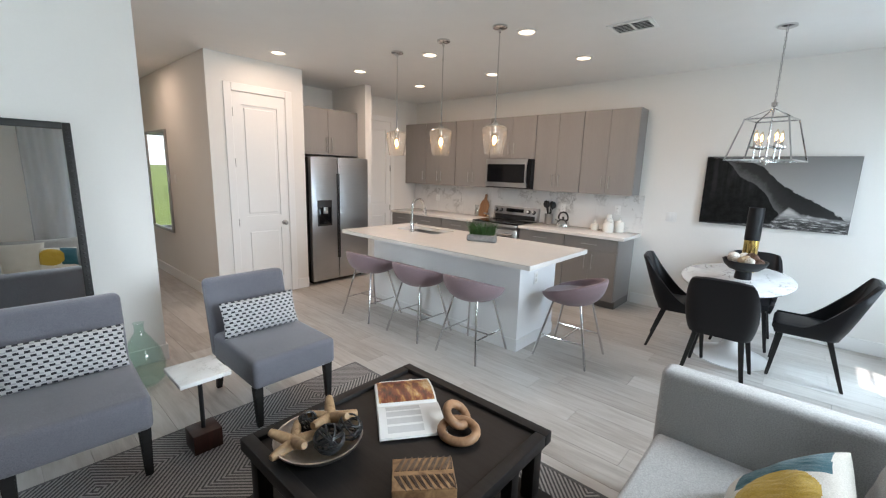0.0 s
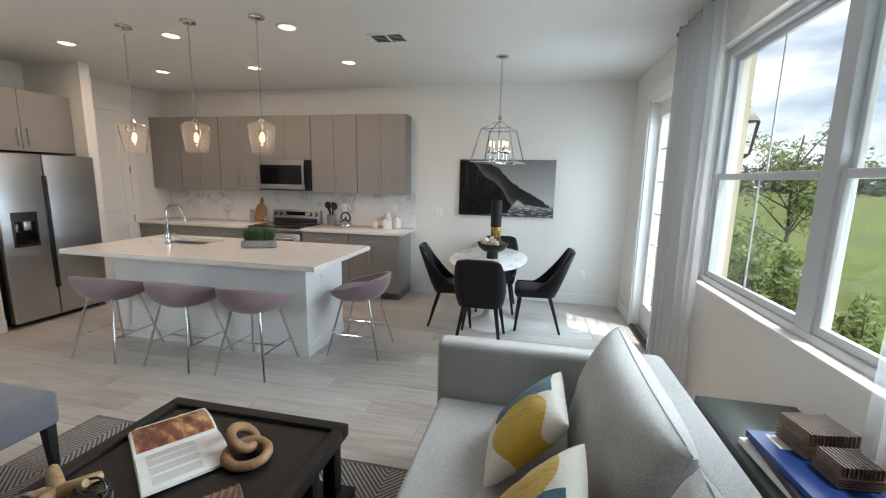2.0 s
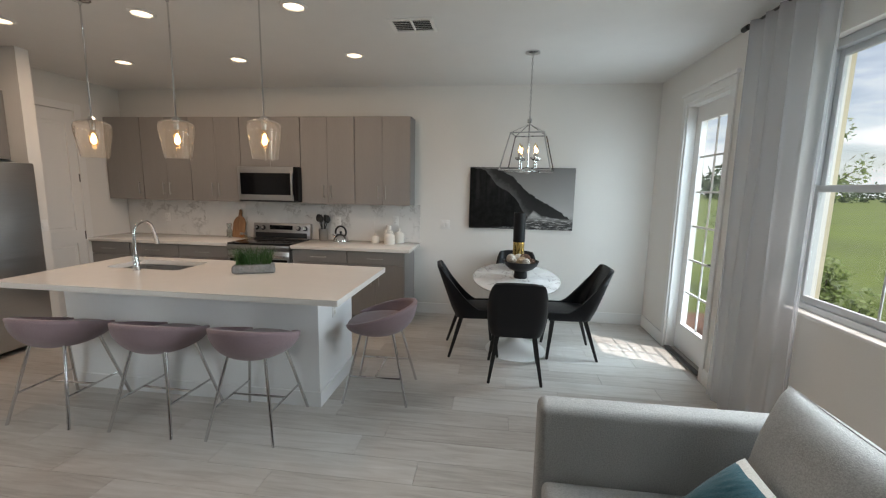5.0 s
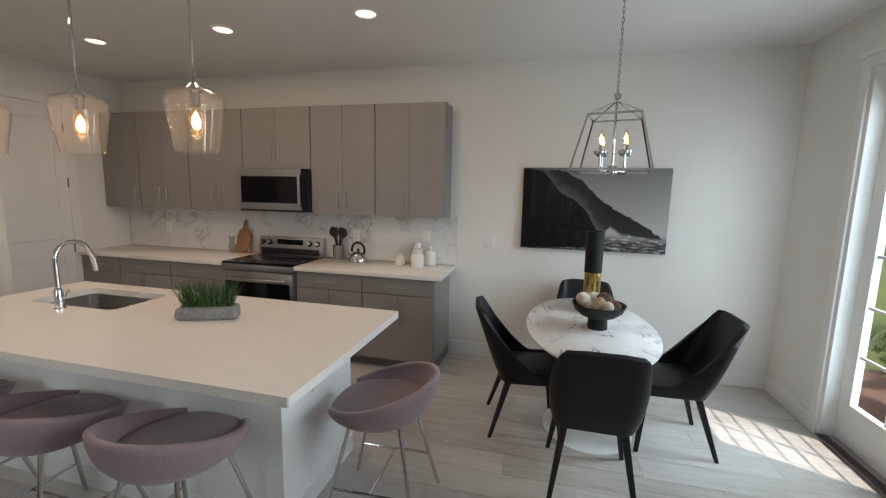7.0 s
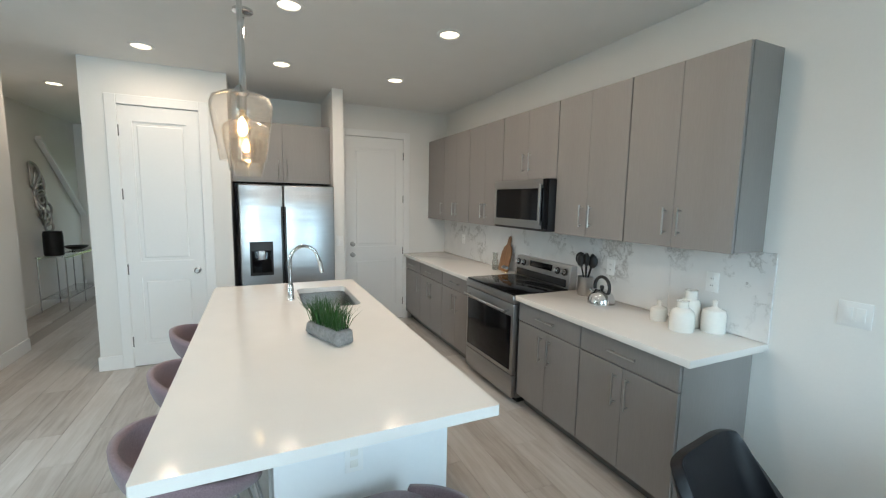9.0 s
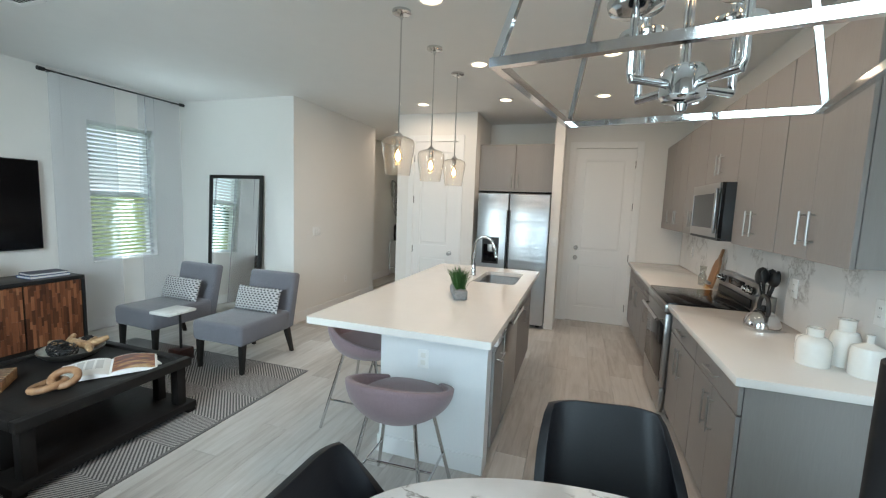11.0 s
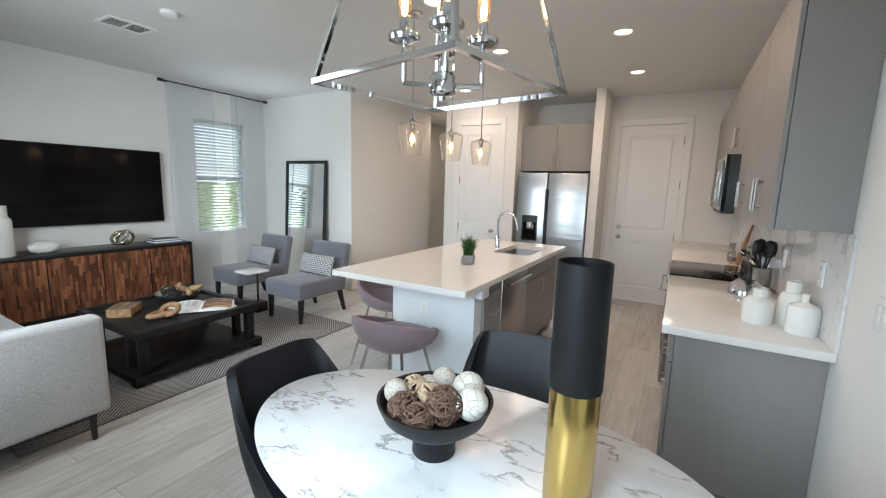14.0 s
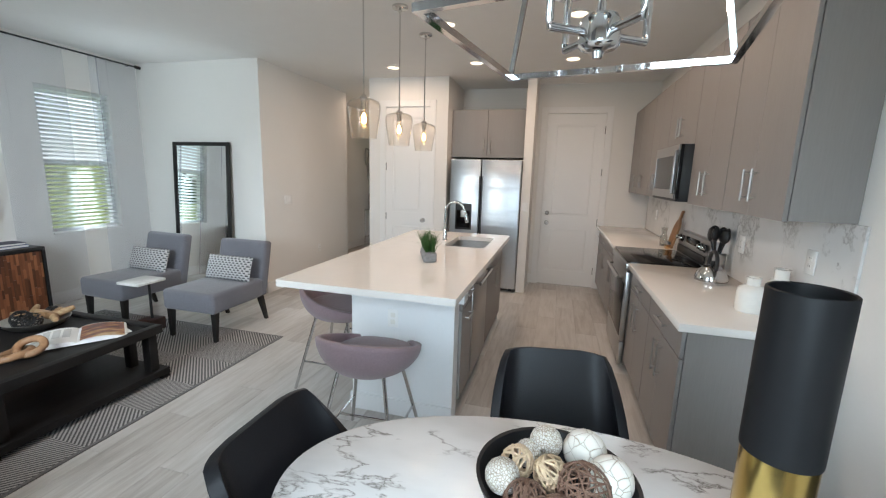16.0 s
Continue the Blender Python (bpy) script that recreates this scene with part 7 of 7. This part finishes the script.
for x in (-3.612, -3.556):
    sh_ = thing("shaker", "small glass spice shaker with steel cap", "shaker", (x, 5.50, CT), group="spice shakers")
    part("jar", lathe([(0, 0), (0.019, 0), (0.020, 0.003), (0.020, 0.045), (0, 0.045)], 20), AMBER, sh_)
    part("cap", lathe([(0, 0.0455), (0.021, 0.0455), (0.021, 0.065), (0.014, 0.072), (0, 0.072)], 20), STEEL, sh_)


# ---------------------------------------------------------------- outdoors
g = bmesh.new()
bmesh.ops.create_grid(g, x_segments=60, y_segments=60, size=600)
single("ground", g, LAWN, "wide green lawn outside the house", "", "structure")
bpy.data.objects["ground"].location.z = -0.22
structure("patio_slab", boxes((1.72, 3.6, -2.0, 3.05, -0.215, -0.06)), CONCRETE, "pale concrete patio slab")
structure("mulch_bed", boxes((1.72, 3.9, 3.07, 6.8, -0.219, -0.13)), MULCH, "bed of reddish bark mulch")
structure("wall_outer", boxes((E + 0.2, E + 0.24, WIN[1] + 0.02, DOOR_P[0] - 0.02, -0.2, 3.0)), STUCCO, "cream stucco outer wall")


def leaf_clump(bm, c, r, n, size, rnd, flat=1.0):
    for _ in range(n):
        d = Vector((rnd.gauss(0, 1), rnd.gauss(0, 1), rnd.gauss(0, 1) * flat)).normalized() * r * rnd.uniform(0.35, 1.0) ** 0.6
        p = c + d
        a = Vector((rnd.gauss(0, 1), rnd.gauss(0, 1), rnd.gauss(0, 1))).normalized()
        b = a.orthogonal().normalized()
        s = size * rnd.uniform(0.6, 1.3)
        vs = [bm.verts.new(p - a * s), bm.verts.new(p + b * s * 0.45), bm.verts.new(p + a * s), bm.verts.new(p - b * s * 0.45)]
        bm.faces.new(vs)


def shrub(x, y, h_, w, seed, label):
    r = random.Random(seed)
    s = thing("shrub", label, "shrub", (x, y, -0.20), group="shrubs by the patio")
    st_ = bmesh.new()
    cr_ = bmesh.new()
    for i in range(9):
        tip = Vector((r.gauss(0, w * 0.4), r.gauss(0, w * 0.4), h_ * r.uniform(0.55, 1.0)))
        mid = tip * 0.5 + Vector((0, 0, 0.08))
        tube([(0, 0, 0), mid, tip], 0.012, 5, st_, r_end=0.004)
        for f in (0.35, 0.6, 0.85, 1.0):
            leaf_clump(cr_, tip * f + Vector((0, 0, 0.05)), w * 0.22, 60, 0.035, r)
    part("stems", st_, BARK, s)
    part("crown", cr_, BUSH, s, smooth=False)


shrub(2.7, 4.55, 1.15, 0.5, 1, "leafy green shrub in the mulch bed")
shrub(2.6, 5.6, 1.1, 0.5, 2, "leafy green shrub in the mulch bed")
shrub(2.8, 3.6, 0.95, 0.5, 3, "leafy green shrub in the mulch bed")
shrub(3.3, 6.4, 1.2, 0.5, 5, "leafy green shrub in the mulch bed")


def young_tree(x, y, h_, w, seed, leaf=0.05, dense=70, label="young leafy tree on the lawn"):
    r = random.Random(seed)
    t = thing("tree", label, "tree", (x, y, -0.21))
    tr_ = tube([(0, 0, 0), (0.04, 0.02, h_ * 0.35), (0.0, 0.05, h_ * 0.7), (0.05, 0, h_ * 0.95)], 0.055 * h_ / 4, 8, r_end=0.012)
    cr_ = bmesh.new()
    for i in range(22):
        z0_ = h_ * r.uniform(0.38, 0.85)
        an = r.uniform(0, 2 * math.pi)
        ln = w * r.uniform(0.35, 1.0) * (1.15 - z0_ / h_ * 0.6)
        tip = Vector((math.cos(an) * ln, math.sin(an) * ln, z0_ + h_ * r.uniform(0.05, 0.22)))
        base = Vector((0, 0, z0_ - h_ * 0.08))
        tube([base, base.lerp(tip, 0.5) + Vector((0, 0, 0.06)), tip], 0.016, 5, tr_, r_end=0.004)
        for f in (0.45, 0.7, 0.9, 1.05):
            leaf_clump(cr_, base.lerp(tip, f), w * 0.16, dense // 3, leaf, r)
    part("trunk", tr_, BARK, t)
    part("crown", cr_, BUSH, t, smooth=False)


young_tree(4.6, 8.2, 2.8, 1.15, 7, 0.042, 95)
young_tree(30.0, 26.0, 5.0, 2.0, 12, 0.1, 70)

far = bmesh.new()
rf = random.Random(15)
for i in range(420):
    an = radians(-75 + 190 * i / 419)
    d = rf.uniform(150, 185)
    c_ = Vector((d * math.cos(an), d * math.sin(an), 0))
    hh = rf.uniform(3.5, 8.0) * (1.0 + 0.35 * math.sin(i * 0.13))
    for q in range(3):
        leaf_clump(far, c_ + Vector((rf.uniform(-3, 3), rf.uniform(-3, 3), hh * (0.25 + 0.3 * q))), hh * 0.42, 26, hh * 0.16, rf, 0.8)
single("far_trees", far, FARTREE, "dark line of distant trees beyond the lawn", "woods", kind="stuff", smooth=False)

ln_ = thing("wall_lantern", "black carriage lantern on the outer wall", "lantern", (E + 0.245, 3.86, 2.0))
part("back_plate", box(bmesh.new(), 0.0, 0.02, -0.05, 0.05, -0.09, 0.12, 0.004), BLACK_METAL, ln_)
part("arm", tube([(0.02, 0, 0.05), (0.10, 0, 0.14), (0.19, 0, 0.21)], 0.009, 8), BLACK_METAL, ln_)
part("cap", lathe([(0.11, 0.09), (0.075, 0.14), (0.03, 0.20), (0.022, 0.225), (0.028, 0.24), (0.0, 0.285)], 6), BLACK_METAL, ln_, at=(0.19, 0, 0), smooth=False)
part("lamp_glass", lathe([(0.062, -0.16), (0.098, 0.088)], 6, caps=False), GLASS, ln_, at=(0.19, 0, 0), smooth=False)
for i in range(6):
    an = 2 * math.pi * i / 6
    part("cage_bar", tube([(0.19 + 0.063 * math.cos(an), 0.063 * math.sin(an), -0.16), (0.19 + 0.10 * math.cos(an), 0.10 * math.sin(an), 0.09)], 0.006, 6), BLACK_METAL, ln_)
part("foot", lathe([(0, -0.22), (0.02, -0.20), (0.064, -0.165), (0.064, -0.155), (0, -0.155)], 6), BLACK_METAL, ln_, at=(0.19, 0, 0), smooth=False)

# ---------------------------------------------------------------- floor planks, one by one
PWD, PLN = 0.2, 1.22
plank_meshes = {}


def plank(x0, x1, y0, y1):
    key = (round(x1 - x0, 3), round(y1 - y0, 3))
    if key not in plank_meshes:
        w, d = key
        bm = bmesh.new()
        gg, ch_ = 0.0008, 0.0007
        lo = [(-w / 2 + gg, -d / 2 + gg), (w / 2 - gg, -d / 2 + gg), (w / 2 - gg, d / 2 - gg), (-w / 2 + gg, d / 2 - gg)]
        v0 = [bm.verts.new((x, y, -0.0118)) for x, y in lo]
        v1 = [bm.verts.new((x, y, -ch_)) for x, y in lo]
        v2 = [bm.verts.new((x - ch_ * (1 if x > 0 else -1), y - ch_ * (1 if y > 0 else -1), 0.0)) for x, y in lo]
        bm.faces.new(v2)
        for a_, b2 in ((v0, v1), (v1, v2)):
            for i in range(4):
                bm.faces.new((a_[i], a_[(i + 1) % 4], b2[(i + 1) % 4], b2[i]))
        plank_meshes[key] = mesh_of("plank", bm, PLANK, False)
    ob = new("plank", plank_meshes[key])
    ob.parent = floor
    ob.location = ((x0 + x1) / 2, (y0 + y1) / 2, 0)


row, y = 0, S
while y < N - 0.01:
    yb = min(y + PWD, N)
    ym_ = (y + yb) / 2
    left = W if ym_ < HALL_S - 0.1 else (-9.2 if ym_ < HALL_N + 0.05 else (PANTRY_E if ym_ < PANTRY_N else -5.39))
    if ym_ < HALL_S - 0.1 and ym_ > 0.40:
        left = W
    x = left - (row * 0.41 % PLN)
    while x < E - 0.01:
        a_, b2 = max(x, left), min(x + PLN, E)
        if b2 - a_ > 0.05:
            plank(a_, b2, y, yb)
        x += PLN
    y, row = yb, row + 1
for yb in (0.40, 0.60):
    for i in range(3):
        plank(-9.2 + i * 1.18, -9.2 + (i + 1) * 1.18, yb, yb + 0.2 if yb < 0.5 else 0.75)
